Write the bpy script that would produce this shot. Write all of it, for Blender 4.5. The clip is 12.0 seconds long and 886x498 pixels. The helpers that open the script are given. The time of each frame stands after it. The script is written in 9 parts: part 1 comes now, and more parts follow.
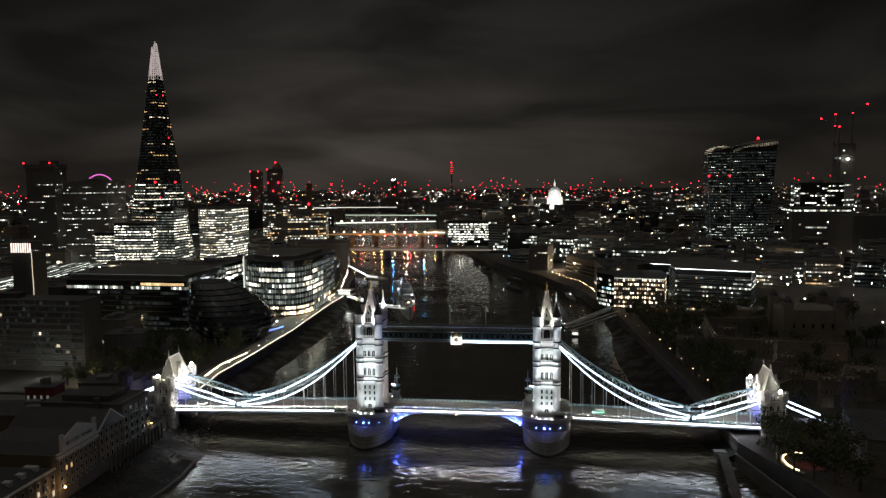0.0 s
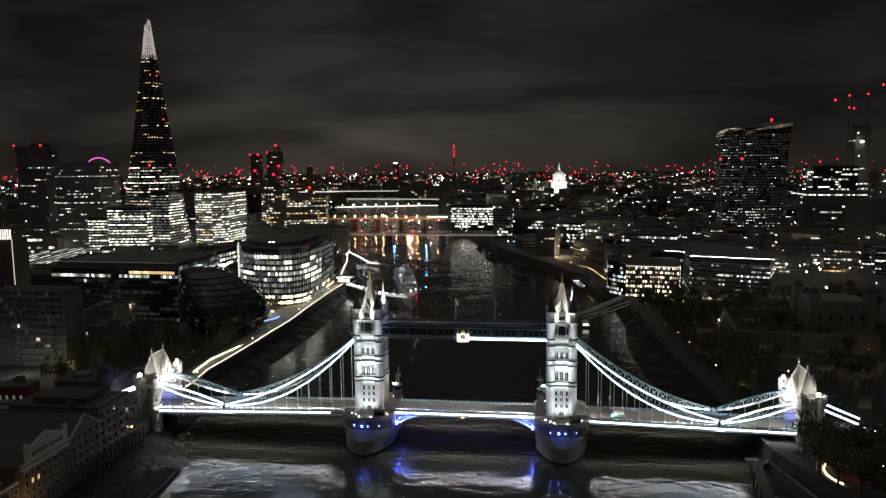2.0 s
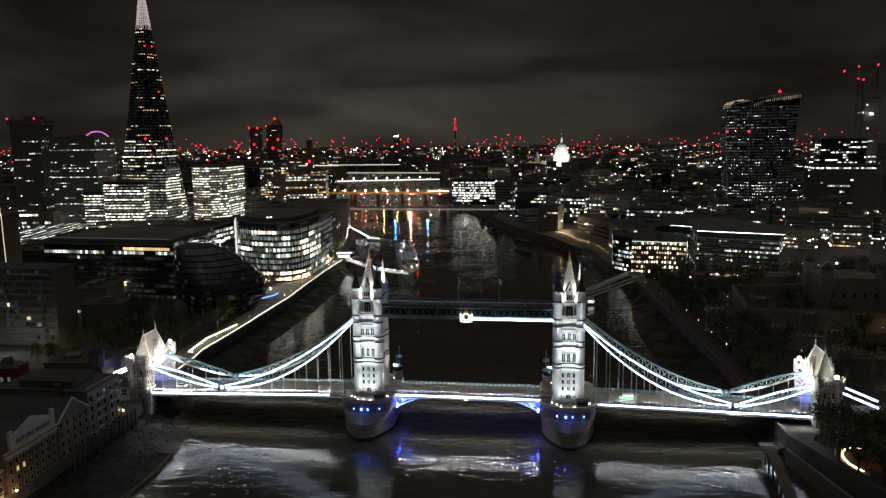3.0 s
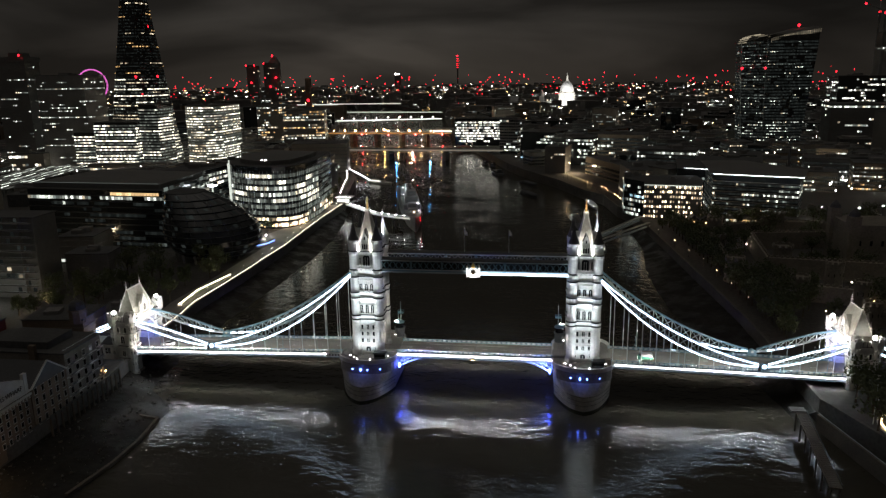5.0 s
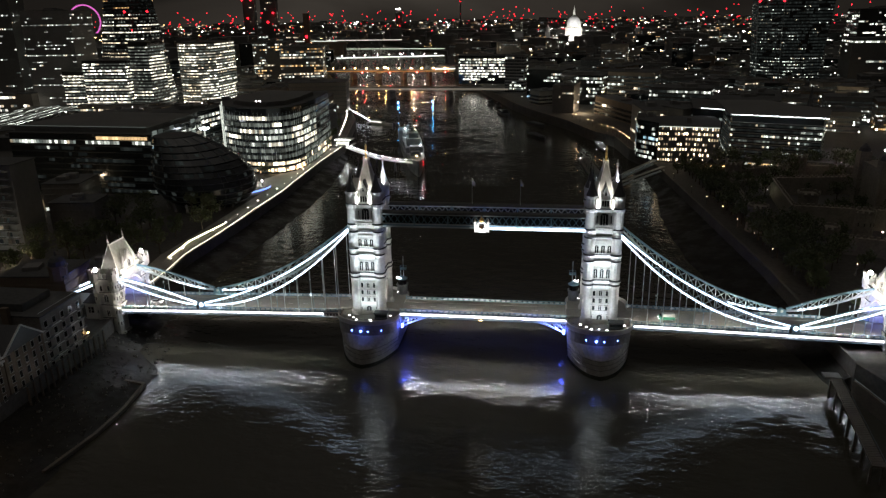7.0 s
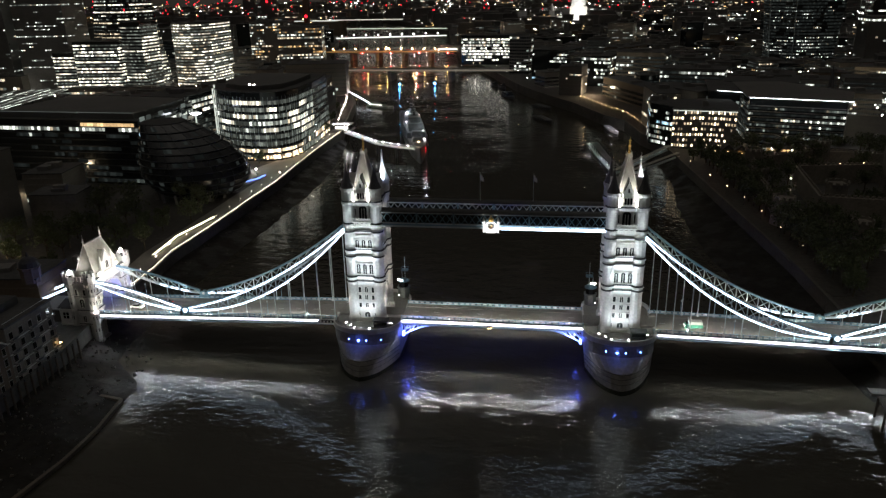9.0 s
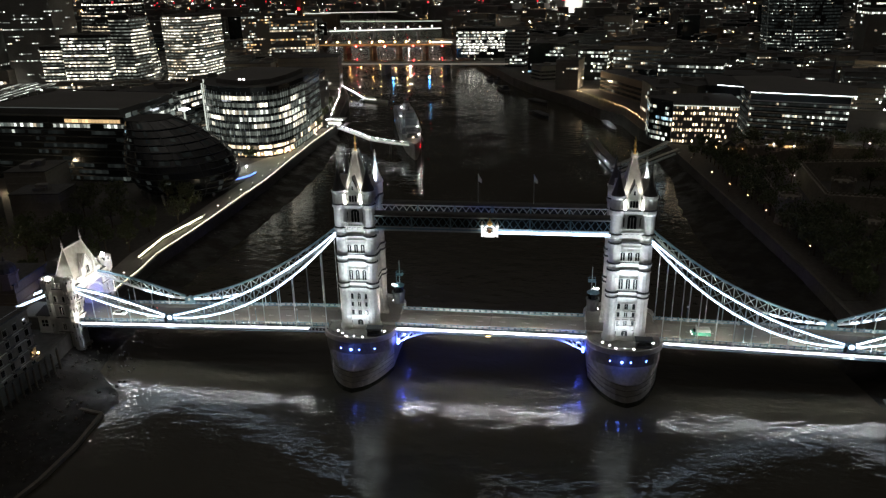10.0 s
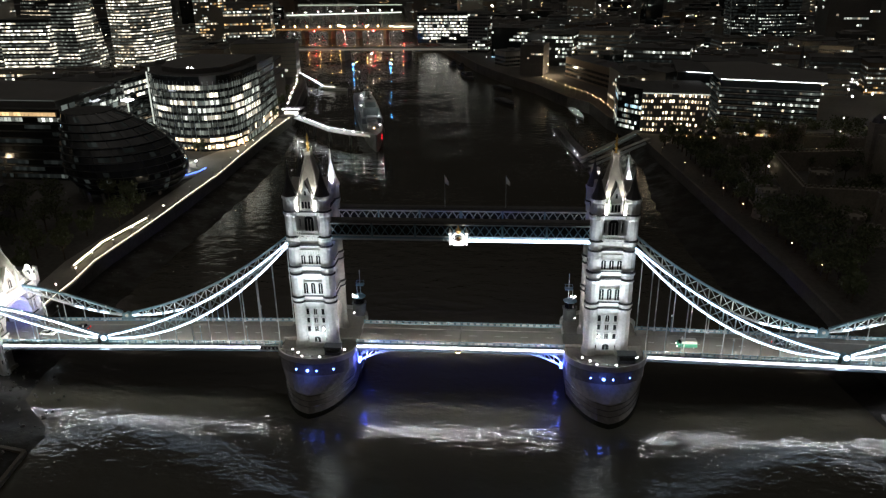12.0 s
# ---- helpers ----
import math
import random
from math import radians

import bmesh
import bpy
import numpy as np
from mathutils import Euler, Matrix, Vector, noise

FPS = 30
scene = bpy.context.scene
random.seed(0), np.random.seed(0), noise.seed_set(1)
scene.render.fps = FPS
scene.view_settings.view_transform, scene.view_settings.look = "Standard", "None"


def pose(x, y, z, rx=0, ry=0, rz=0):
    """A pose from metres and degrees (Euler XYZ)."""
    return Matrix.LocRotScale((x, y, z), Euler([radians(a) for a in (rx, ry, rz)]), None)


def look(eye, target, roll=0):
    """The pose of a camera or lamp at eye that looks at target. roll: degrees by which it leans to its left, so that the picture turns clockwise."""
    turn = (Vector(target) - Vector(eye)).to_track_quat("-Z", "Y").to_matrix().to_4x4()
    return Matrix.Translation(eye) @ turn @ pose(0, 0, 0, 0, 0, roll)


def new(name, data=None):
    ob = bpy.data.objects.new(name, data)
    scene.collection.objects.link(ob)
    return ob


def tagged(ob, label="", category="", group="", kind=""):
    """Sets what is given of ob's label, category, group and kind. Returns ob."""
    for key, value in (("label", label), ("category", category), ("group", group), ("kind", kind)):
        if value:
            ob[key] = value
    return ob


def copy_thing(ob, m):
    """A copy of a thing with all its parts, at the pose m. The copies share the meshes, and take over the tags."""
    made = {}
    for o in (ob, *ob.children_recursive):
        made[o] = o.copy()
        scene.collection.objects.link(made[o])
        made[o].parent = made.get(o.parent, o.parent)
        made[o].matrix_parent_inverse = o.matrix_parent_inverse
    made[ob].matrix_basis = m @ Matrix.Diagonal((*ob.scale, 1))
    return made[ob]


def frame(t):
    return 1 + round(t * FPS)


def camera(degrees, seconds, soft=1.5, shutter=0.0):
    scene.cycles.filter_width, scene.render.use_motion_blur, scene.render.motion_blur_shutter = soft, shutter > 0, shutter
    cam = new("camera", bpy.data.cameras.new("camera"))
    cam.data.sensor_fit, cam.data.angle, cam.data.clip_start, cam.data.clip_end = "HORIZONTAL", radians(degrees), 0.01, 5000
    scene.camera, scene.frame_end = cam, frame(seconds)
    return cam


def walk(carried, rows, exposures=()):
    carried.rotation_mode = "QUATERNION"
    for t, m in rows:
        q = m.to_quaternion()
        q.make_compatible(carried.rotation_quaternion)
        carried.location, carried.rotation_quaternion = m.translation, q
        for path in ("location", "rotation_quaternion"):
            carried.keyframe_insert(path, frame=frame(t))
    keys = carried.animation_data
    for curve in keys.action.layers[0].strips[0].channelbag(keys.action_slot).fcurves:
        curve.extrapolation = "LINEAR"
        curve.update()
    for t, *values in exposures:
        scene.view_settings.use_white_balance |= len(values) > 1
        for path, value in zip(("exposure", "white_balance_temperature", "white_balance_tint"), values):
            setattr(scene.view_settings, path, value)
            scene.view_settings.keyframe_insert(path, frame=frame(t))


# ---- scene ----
# ---------------------------------------------------------------- camera
cam = camera(62.96, 12.0, soft=1.3)


def view(x, y, z, yaw, pitch, roll):
    """A camera that looks up the river (y) turned left by yaw and down by pitch."""
    return pose(x, y, z, 90 - pitch, 0, yaw) @ pose(0, 0, 0, 0, 0, roll)


WAY = [
    (0.0, 36.44, -333.26, 117.75, 7.396, 5.568, -0.64),
    (0.5, 35.17, -325.93, 117.75, 7.438, 5.825, -0.6),
    (1.0, 33.88, -318.89, 117.57, 7.475, 5.976, -0.6),
    (1.5, 32.51, -312.05, 117.3, 7.51, 6.144, -0.61),
    (2.0, 31.33, -305.19, 117.05, 7.574, 6.854, -0.62),
    (2.5, 30.21, -298.57, 116.69, 7.644, 7.803, -0.65),
    (3.0, 29.14, -292.16, 116.57, 7.689, 8.922, -0.7),
    (5.0, 24.81, -267.95, 115.92, 7.916, 13.646, -0.8),
    (5.5, 23.86, -262.35, 115.82, 7.996, 14.868, -0.83),
    (6.0, 22.77, -256.99, 115.55, 8.056, 16.038, -0.89),
    (6.5, 21.68, -251.55, 115.32, 8.12, 17.215, -0.93),
    (7.0, 20.66, -246.02, 115.07, 8.203, 18.416, -1.0),
    (9.0, 16.37, -222.59, 114.1, 8.407, 19.909, -1.16),
    (9.5, 15.33, -216.93, 113.92, 8.327, 20.157, -1.15),
    (10.0, 14.3, -211.65, 113.85, 7.967, 20.453, -1.13),
    (10.5, 13.44, -206.59, 113.85, 7.284, 20.771, -1.1),
    (11.0, 12.8, -201.37, 113.8, 6.474, 21.087, -1.07),
    (11.5, 12.19, -196.11, 113.58, 5.708, 21.4, -1.0),
    (12.0, 11.59, -190.57, 113.1, 4.964, 21.67, -0.91),
]
walk(cam, [(row[0], view(*row[1:])) for row in WAY], exposures=[(0.0, 0.54), (5.0, 0.5), (12.0, 0.38)])

# ---------------------------------------------------------------- night sky
world = bpy.data.worlds.new("night_sky")
scene.world = world
world.use_nodes = True
wn, wl = world.node_tree.nodes, world.node_tree.links
wn.clear()
w_out = wn.new("ShaderNodeOutputWorld")
w_bg = wn.new("ShaderNodeBackground")
w_geo = wn.new("ShaderNodeTexCoord")
w_sep = wn.new("ShaderNodeSeparateXYZ")
wl.new(w_geo.outputs["Generated"], w_sep.inputs[0])
w_map = wn.new("ShaderNodeMapping")
w_map.inputs["Scale"].default_value = (2.2, 2.2, 9.0)
w_map.inputs["Location"].default_value = (0.37, 1.3, 0.2)
wl.new(w_geo.outputs["Generated"], w_map.inputs[0])
w_noise = wn.new("ShaderNodeTexNoise")
w_noise.inputs["Scale"].default_value = 1.5
w_noise.inputs["Detail"].default_value = 5.0
w_noise.inputs["Roughness"].default_value = 0.45
w_noise.inputs["Distortion"].default_value = 0.6
wl.new(w_map.outputs[0], w_noise.inputs[0])
w_cloud = wn.new("ShaderNodeValToRGB")
w_cloud.color_ramp.elements[0].position = 0.36
w_cloud.color_ramp.elements[0].color = (0.4, 0.4, 0.4, 1)
w_cloud.color_ramp.elements[1].position = 0.66
w_cloud.color_ramp.elements[1].color = (1, 1, 1, 1)
wl.new(w_noise.outputs[0], w_cloud.inputs[0])
w_up = wn.new("ShaderNodeValToRGB")
for i, (p, c) in enumerate([(0.0, (0.036, 0.0305, 0.025)), (0.07, (0.034, 0.0305, 0.0265)), (0.16, (0.0215, 0.0195, 0.0175)),
                            (0.30, (0.0078, 0.0074, 0.0068)), (0.55, (0.092, 0.085, 0.077)), (1.0, (0.2, 0.187, 0.168))]):
    e = w_up.color_ramp.elements[i] if i < 2 else w_up.color_ramp.elements.new(p)
    e.position, e.color = p, (*c, 1)
wl.new(w_sep.outputs["Z"], w_up.inputs[0])
w_mix = wn.new("ShaderNodeMixRGB")
w_mix.blend_type = "MULTIPLY"
w_mix.inputs[0].default_value = 1.0
wl.new(w_up.outputs[0], w_mix.inputs[1])
wl.new(w_cloud.outputs[0], w_mix.inputs[2])
w_wide = wn.new("ShaderNodeMapRange")
w_wide.inputs[1].default_value, w_wide.inputs[2].default_value = -1.0, 1.0
wl.new(w_sep.outputs["X"], w_wide.inputs[0])
w_side = wn.new("ShaderNodeValToRGB")
for i, (p, c) in enumerate([(0.2, 0.5), (0.3, 0.72), (0.38, 0.95), (0.5, 0.66), (0.64, 0.38), (0.75, 0.28)]):
    e = w_side.color_ramp.elements[i] if i < 2 else w_side.color_ramp.elements.new(p)
    e.position, e.color = p, (c, c, c, 1)
wl.new(w_wide.outputs[0], w_side.inputs[0])
w_mix2 = wn.new("ShaderNodeMixRGB")
w_mix2.blend_type = "MULTIPLY"
w_mix2.inputs[0].default_value = 1.0
wl.new(w_mix.outputs[0], w_mix2.inputs[1])
wl.new(w_side.outputs[0], w_mix2.inputs[2])
wl.new(w_mix2.outputs[0], w_bg.inputs[0])
w_bg.inputs[1].default_value = 1.15
wl.new(w_bg.outputs[0], w_out.inputs[0])

# ---------------------------------------------------------------- materials
def base_material(name):
    m = bpy.data.materials.new(name)
    m.use_nodes = True
    return m, m.node_tree.nodes, m.node_tree.links, m.node_tree.nodes["Principled BSDF"]


def surface(name, colour, rough=0.7, metal=0.0, grain=3.0, spread=0.25, stain=0.15, bump=0.2, spec=0.5, island=0.0, depth=0.05, wet=None):
    """A weathered surface: grain and stains in metres, a fine relief, and pieces that differ a little."""
    m, n, l, b = base_material(name)
    b.inputs["Roughness"].default_value, b.inputs["Metallic"].default_value = rough, metal
    b.inputs["Specular IOR Level"].default_value = spec
    tc = n.new("ShaderNodeTexCoord")
    fine, wide = n.new("ShaderNodeTexNoise"), n.new("ShaderNodeTexNoise")
    fine.inputs["Scale"].default_value, fine.inputs["Detail"].default_value = grain, 6
    wide.inputs["Scale"].default_value, wide.inputs["Detail"].default_value = stain, 4
    l.new(tc.outputs["Object"], fine.inputs[0]), l.new(tc.outputs["Object"], wide.inputs[0])
    add = n.new("ShaderNodeMath")
    add.operation = "ADD"
    l.new(fine.outputs[0], add.inputs[0]), l.new(wide.outputs[0], add.inputs[1])
    last = add
    if island:
        g = n.new("ShaderNodeNewGeometry")
        mul = n.new("ShaderNodeMath")
        mul.operation = "MULTIPLY_ADD"
        mul.inputs[1].default_value = island
        l.new(g.outputs["Random Per Island"], mul.inputs[0]), l.new(add.outputs[0], mul.inputs[2])
        last = mul
    ramp = n.new("ShaderNodeMapRange")
    ramp.inputs[1].default_value, ramp.inputs[2].default_value = 0.6, 1.4 + island
    ramp.inputs[3].default_value, ramp.inputs[4].default_value = 1 - spread, 1 + spread
    l.new(last.outputs[0], ramp.inputs[0])
    mix = n.new("ShaderNodeMixRGB")
    mix.blend_type, mix.inputs[0].default_value, mix.inputs[1].default_value = "MULTIPLY", 1, (*colour, 1)
    l.new(ramp.outputs[0], mix.inputs[2]), l.new(mix.outputs[0], b.inputs["Base Color"])
    if wet:
        wr = n.new("ShaderNodeMapRange")
        wr.inputs[1].default_value, wr.inputs[2].default_value = 0.42, 0.6
        wr.inputs[3].default_value, wr.inputs[4].default_value = wet, rough
        l.new(wide.outputs[0], wr.inputs[0]), l.new(wr.outputs[0], b.inputs["Roughness"])
    if bump:
        bp = n.new("ShaderNodeBump")
        bp.inputs["Strength"].default_value, bp.inputs["Distance"].default_value = bump, depth
        l.new(fine.outputs[0], bp.inputs["Height"]), l.new(bp.outputs[0], b.inputs["Normal"])
    return m


def glow(name, colour, strength, vary=0.0, lights=False):
    """What gives off light. vary: how much single panes or lamps differ."""
    m, n, l, b = base_material(name)
    n.remove(b)
    e = n.new("ShaderNodeEmission")
    e.inputs[0].default_value, e.inputs[1].default_value = (*colour, 1), strength
    l.new(e.outputs[0], n["Material Output"].inputs[0])
    if vary:
        g, r = n.new("ShaderNodeNewGeometry"), n.new("ShaderNodeMapRange")
        p = n.new("ShaderNodeMath")
        p.operation, p.inputs[1].default_value = "POWER", 2.2
        r.inputs[3].default_value, r.inputs[4].default_value = strength * (1 - vary), strength * (1 + vary)
        l.new(g.outputs["Random Per Island"], p.inputs[0]), l.new(p.outputs[0], r.inputs[0]), l.new(r.outputs[0], e.inputs[1])
    m.cycles.emission_sampling = "AUTO" if lights else "NONE"
    return m


def water_material():
    m, n, l, b = base_material("river_water")
    b.inputs["Roughness"].default_value, b.inputs["IOR"].default_value = 0.03, 1.333
    tc, mp = n.new("ShaderNodeTexCoord"), n.new("ShaderNodeMapping")
    l.new(tc.outputs["Object"], mp.inputs[0])
    mp.inputs["Scale"].default_value, mp.inputs["Rotation"].default_value = (0.6, 1.0, 1.0), (0, 0, 0.12)
    big, small, mud = n.new("ShaderNodeTexNoise"), n.new("ShaderNodeTexNoise"), n.new("ShaderNodeTexNoise")
    for t, s, d in ((big, 0.2, 2), (small, 0.85, 2), (mud, 0.012, 3)):
        t.inputs["Scale"].default_value, t.inputs["Detail"].default_value = s, d
        l.new(mp.outputs[0], t.inputs[0])
    ramp = n.new("ShaderNodeValToRGB")
    ramp.color_ramp.elements[0].color, ramp.color_ramp.elements[1].color = (0.045, 0.041, 0.03, 1), (0.066, 0.06, 0.044, 1)
    l.new(mud.outputs[0], ramp.inputs[0]), l.new(ramp.outputs[0], b.inputs["Base Color"])
    b1, b2 = n.new("ShaderNodeBump"), n.new("ShaderNodeBump")
    b1.inputs["Strength"].default_value, b1.inputs["Distance"].default_value = 1.0, 0.3
    b2.inputs["Strength"].default_value, b2.inputs["Distance"].default_value = 1.0, 0.14
    calm, still = n.new("ShaderNodeTexNoise"), n.new("ShaderNodeMapRange")
    calm.inputs["Scale"].default_value, calm.inputs["Detail"].default_value = 0.03, 3
    l.new(mp.outputs[0], calm.inputs[0]), l.new(calm.outputs[0], still.inputs[0])
    still.inputs[1].default_value, still.inputs[2].default_value = 0.38, 0.62
    still.inputs[3].default_value, still.inputs[4].default_value = 0.3, 1.0
    l.new(still.outputs[0], b2.inputs["Strength"])
    l.new(big.outputs[0], b1.inputs["Height"]), l.new(small.outputs[0], b2.inputs["Height"])
    l.new(b1.outputs[0], b2.inputs["Normal"]), l.new(b2.outputs[0], b.inputs["Normal"])
    return m


def glass_material(name, tint, rough=0.08):
    m, n, l, b = base_material(name)
    b.inputs["Base Color"].default_value, b.inputs["Roughness"].default_value = (*tint, 1), rough
    b.inputs["Specular IOR Level"].default_value = 0.8
    tc, t = n.new("ShaderNodeTexCoord"), n.new("ShaderNodeTexNoise")
    t.inputs["Scale"].default_value = 0.35
    l.new(tc.outputs["Object"], t.inputs[0])
    r = n.new("ShaderNodeMapRange")
    r.inputs[3].default_value, r.inputs[4].default_value = rough * 0.5, rough * 2.2
    l.new(t.outputs[0], r.inputs[0]), l.new(r.outputs[0], b.inputs["Roughness"])
    return m


STONE = surface("pale_granite", (0.54, 0.54, 0.52), 0.85, grain=1.4, spread=0.28, stain=0.12, bump=0.5, depth=0.08, island=0.12)
STONE_TRIM = surface("portland_stone", (0.58, 0.57, 0.54), 0.8, grain=2.5, spread=0.2, stain=0.3, bump=0.3)
PIER_STONE = surface("pier_granite", (0.27, 0.255, 0.23), 0.85, grain=0.9, spread=0.35, stain=0.1, bump=0.5, depth=0.12)
SHADE_CAP = surface("dark_shade_lead", (0.045, 0.047, 0.05), 0.75, grain=2.0, spread=0.4)
CABIN_STONE = surface("grey_cabin_stone", (0.2, 0.21, 0.2), 0.85, grain=1.5, spread=0.3)
ALGAE = surface("wet_algae_stone", (0.022, 0.024, 0.016), 0.9, spec=0.15, grain=1.0, spread=0.5, stain=0.2)
SLATE = surface("slate_roof", (0.07, 0.07, 0.075), 0.6, grain=2.0, spread=0.3, island=0.2)
LEAD = surface("pale_lead_roof", (0.36, 0.35, 0.31), 0.6, grain=0.8, spread=0.25)
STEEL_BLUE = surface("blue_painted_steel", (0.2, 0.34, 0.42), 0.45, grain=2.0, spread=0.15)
STEEL_PALE = surface("white_painted_steel", (0.62, 0.68, 0.7), 0.45, grain=2.0, spread=0.12)
STEEL_DARK = surface("dark_painted_steel", (0.05, 0.055, 0.06), 0.5, grain=2.0, spread=0.3)
GILT = surface("gilded_metal", (0.9, 0.62, 0.22), 0.48, 1.0, grain=4, spread=0.1)
ASPHALT = surface("asphalt", (0.24, 0.23, 0.215), 0.85, grain=2.5, spread=0.25, stain=0.06)
PAVING = surface("pale_paving", (0.27, 0.255, 0.23), 0.8, grain=1.5, spread=0.25, stain=0.08)
LAND = surface("city_ground", (0.075, 0.07, 0.062), 0.9, grain=0.5, spread=0.5, stain=0.02)
MUD = surface("wet_foreshore_mud", (0.022, 0.02, 0.016), 0.9, spec=0.2, grain=0.45, spread=0.6, stain=0.09, bump=0.7, depth=0.35, wet=0.45)
WALL_STONE = surface("river_wall_stone", (0.1, 0.094, 0.082), 0.85, grain=0.8, spread=0.4, stain=0.1)
CONCRETE = surface("concrete", (0.22, 0.21, 0.2), 0.85, grain=0.7, spread=0.25, stain=0.06)
DARK_WALL = surface("dark_facade", (0.16, 0.155, 0.147), 0.7, grain=0.5, spread=0.3, stain=0.03, island=0.4)
PALE_WALL = surface("pale_stone_facade", (0.3, 0.275, 0.24), 0.8, grain=0.6, spread=0.3, stain=0.05, island=0.4)
BRICK = surface("stock_brick", (0.17, 0.128, 0.092), 0.85, grain=1.5, spread=0.35, stain=0.08, island=0.3)
RED_BRICK = surface("red_brick", (0.26, 0.06, 0.04), 0.85, grain=1.5, spread=0.3, stain=0.1)
ROOF = surface("flat_roof_felt", (0.1, 0.1, 0.098), 0.9, grain=0.6, spread=0.4, stain=0.06)
WOOD = surface("weathered_timber", (0.13, 0.11, 0.085), 0.85, grain=2.0, spread=0.35)
LEAF = surface("tree_leaves", (0.085, 0.1, 0.045), 0.7, grain=0.6, spread=0.4, stain=0.1, island=0.6)
BARK = surface("bark", (0.07, 0.055, 0.04), 0.9, grain=3, spread=0.3)
NAVY = surface("grey_camouflage_paint", (0.2, 0.22, 0.24), 0.5, grain=0.1, spread=0.35)
HULL = surface("dark_hull_paint", (0.05, 0.05, 0.055), 0.5, grain=0.5, spread=0.3)
RED_PAINT = surface("red_paint", (0.45, 0.03, 0.02), 0.5, grain=1, spread=0.15)
WHITE_PAINT = surface("white_paint", (0.75, 0.75, 0.72), 0.5, grain=1, spread=0.1)
GREEN_PAINT = surface("green_paint", (0.05, 0.3, 0.2), 0.5, grain=1, spread=0.1)
CRANE_PAINT = surface("crane_paint", (0.2, 0.2, 0.2), 0.6, grain=1, spread=0.2)
GLASS = glass_material("dark_glass", (0.02, 0.024, 0.026))
GLASS_TOWER = glass_material("tower_glass", (0.035, 0.035, 0.035), 0.15)
WATER = water_material()

LED = glow("white_led", (0.64, 0.8, 1.0), 4.8, lights=True)
LED_DECK = glow("white_deck_led", (0.92, 0.88, 1.0), 5.0, lights=True)
LED_SIDE = glow("white_side_led", (0.85, 0.86, 1.0), 2.6, lights=True)
LED_SOFT = glow("soft_white_led", (0.86, 0.92, 1.0), 7.0, lights=True)
LED_BLUE = glow("blue_led", (0.08, 0.16, 1.0), 26.0, lights=True)
LED_ARM = glow("deep_blue_led", (0.06, 0.1, 1.0), 45.0, lights=True)
LED_WARM = glow("warm_led", (1.0, 0.86, 0.6), 4.0, lights=True)
LAMP_WHITE = glow("white_lamp", (1.0, 0.97, 0.9), 14.0, 0.4)
FLOOD_LENS = glow("floodlight_lens", (1.0, 0.98, 0.93), 55.0)
FLOOD_FLARE = glow("roof_flare_glow", (1.0, 0.97, 0.9), 14.0)
LAMP_WARM = glow("sodium_lamp", (1.0, 0.62, 0.25), 9.0, 0.4)
STREET_AMBER = glow("amber_bridge_lamp", (1.0, 0.5, 0.14), 110.0, 0.4, lights=True)
STREET_WHITE = glow("white_bridge_lamp", (1.0, 0.95, 0.85), 110.0, 0.4, lights=True)
STREET_RED = glow("red_signal_lamp", (1.0, 0.03, 0.03), 90.0, lights=True)
STREET_BLUE = glow("blue_river_lamp", (0.06, 0.2, 1.0), 160.0, lights=True)
LAMP_RED = glow("red_beacon", (1.0, 0.015, 0.03), 3.6, 0.5)
LAMP_BLUE = glow("blue_lamp", (0.06, 0.25, 1.0), 14.0)
WIN_COOL = glow("cool_lit_window", (0.9, 0.97, 0.86), 0.95, 0.95)
WIN_WARM = glow("warm_lit_window", (1.0, 0.83, 0.58), 0.8, 0.9)
WIN_AMBER = glow("amber_lit_window", (1.0, 0.6, 0.25), 0.7, 0.9)
WIN_DIM = glow("dim_lit_window", (0.78, 0.92, 0.84), 0.13, 0.9)
WIN_RIBBON = glow("ribbon_window", (1.0, 0.94, 0.76), 1.6, 0.8)
WIN_MID = glow("dusky_window", (0.88, 0.98, 0.86), 0.13, 0.85)
# Faint glow added to lift dark facades; these are no known lit rooms.
WIN_LIFT = glow("facade_lift_glow", (0.8, 0.95, 0.9), 0.014, 0.6)
WIN_BRIGHT = glow("bright_lit_window", (1.0, 0.98, 0.86), 2.1, 0.85)
WIN_SHOP = glow("bright_shop_front", (1.0, 0.8, 0.54), 2.2, 0.95)
WIN_BLUE = glow("bluish_lit_window", (0.5, 0.8, 1.0), 1.0, 0.9)
MAGENTA = glow("magenta_wheel_light", (0.8, 0.16, 0.62), 0.8)

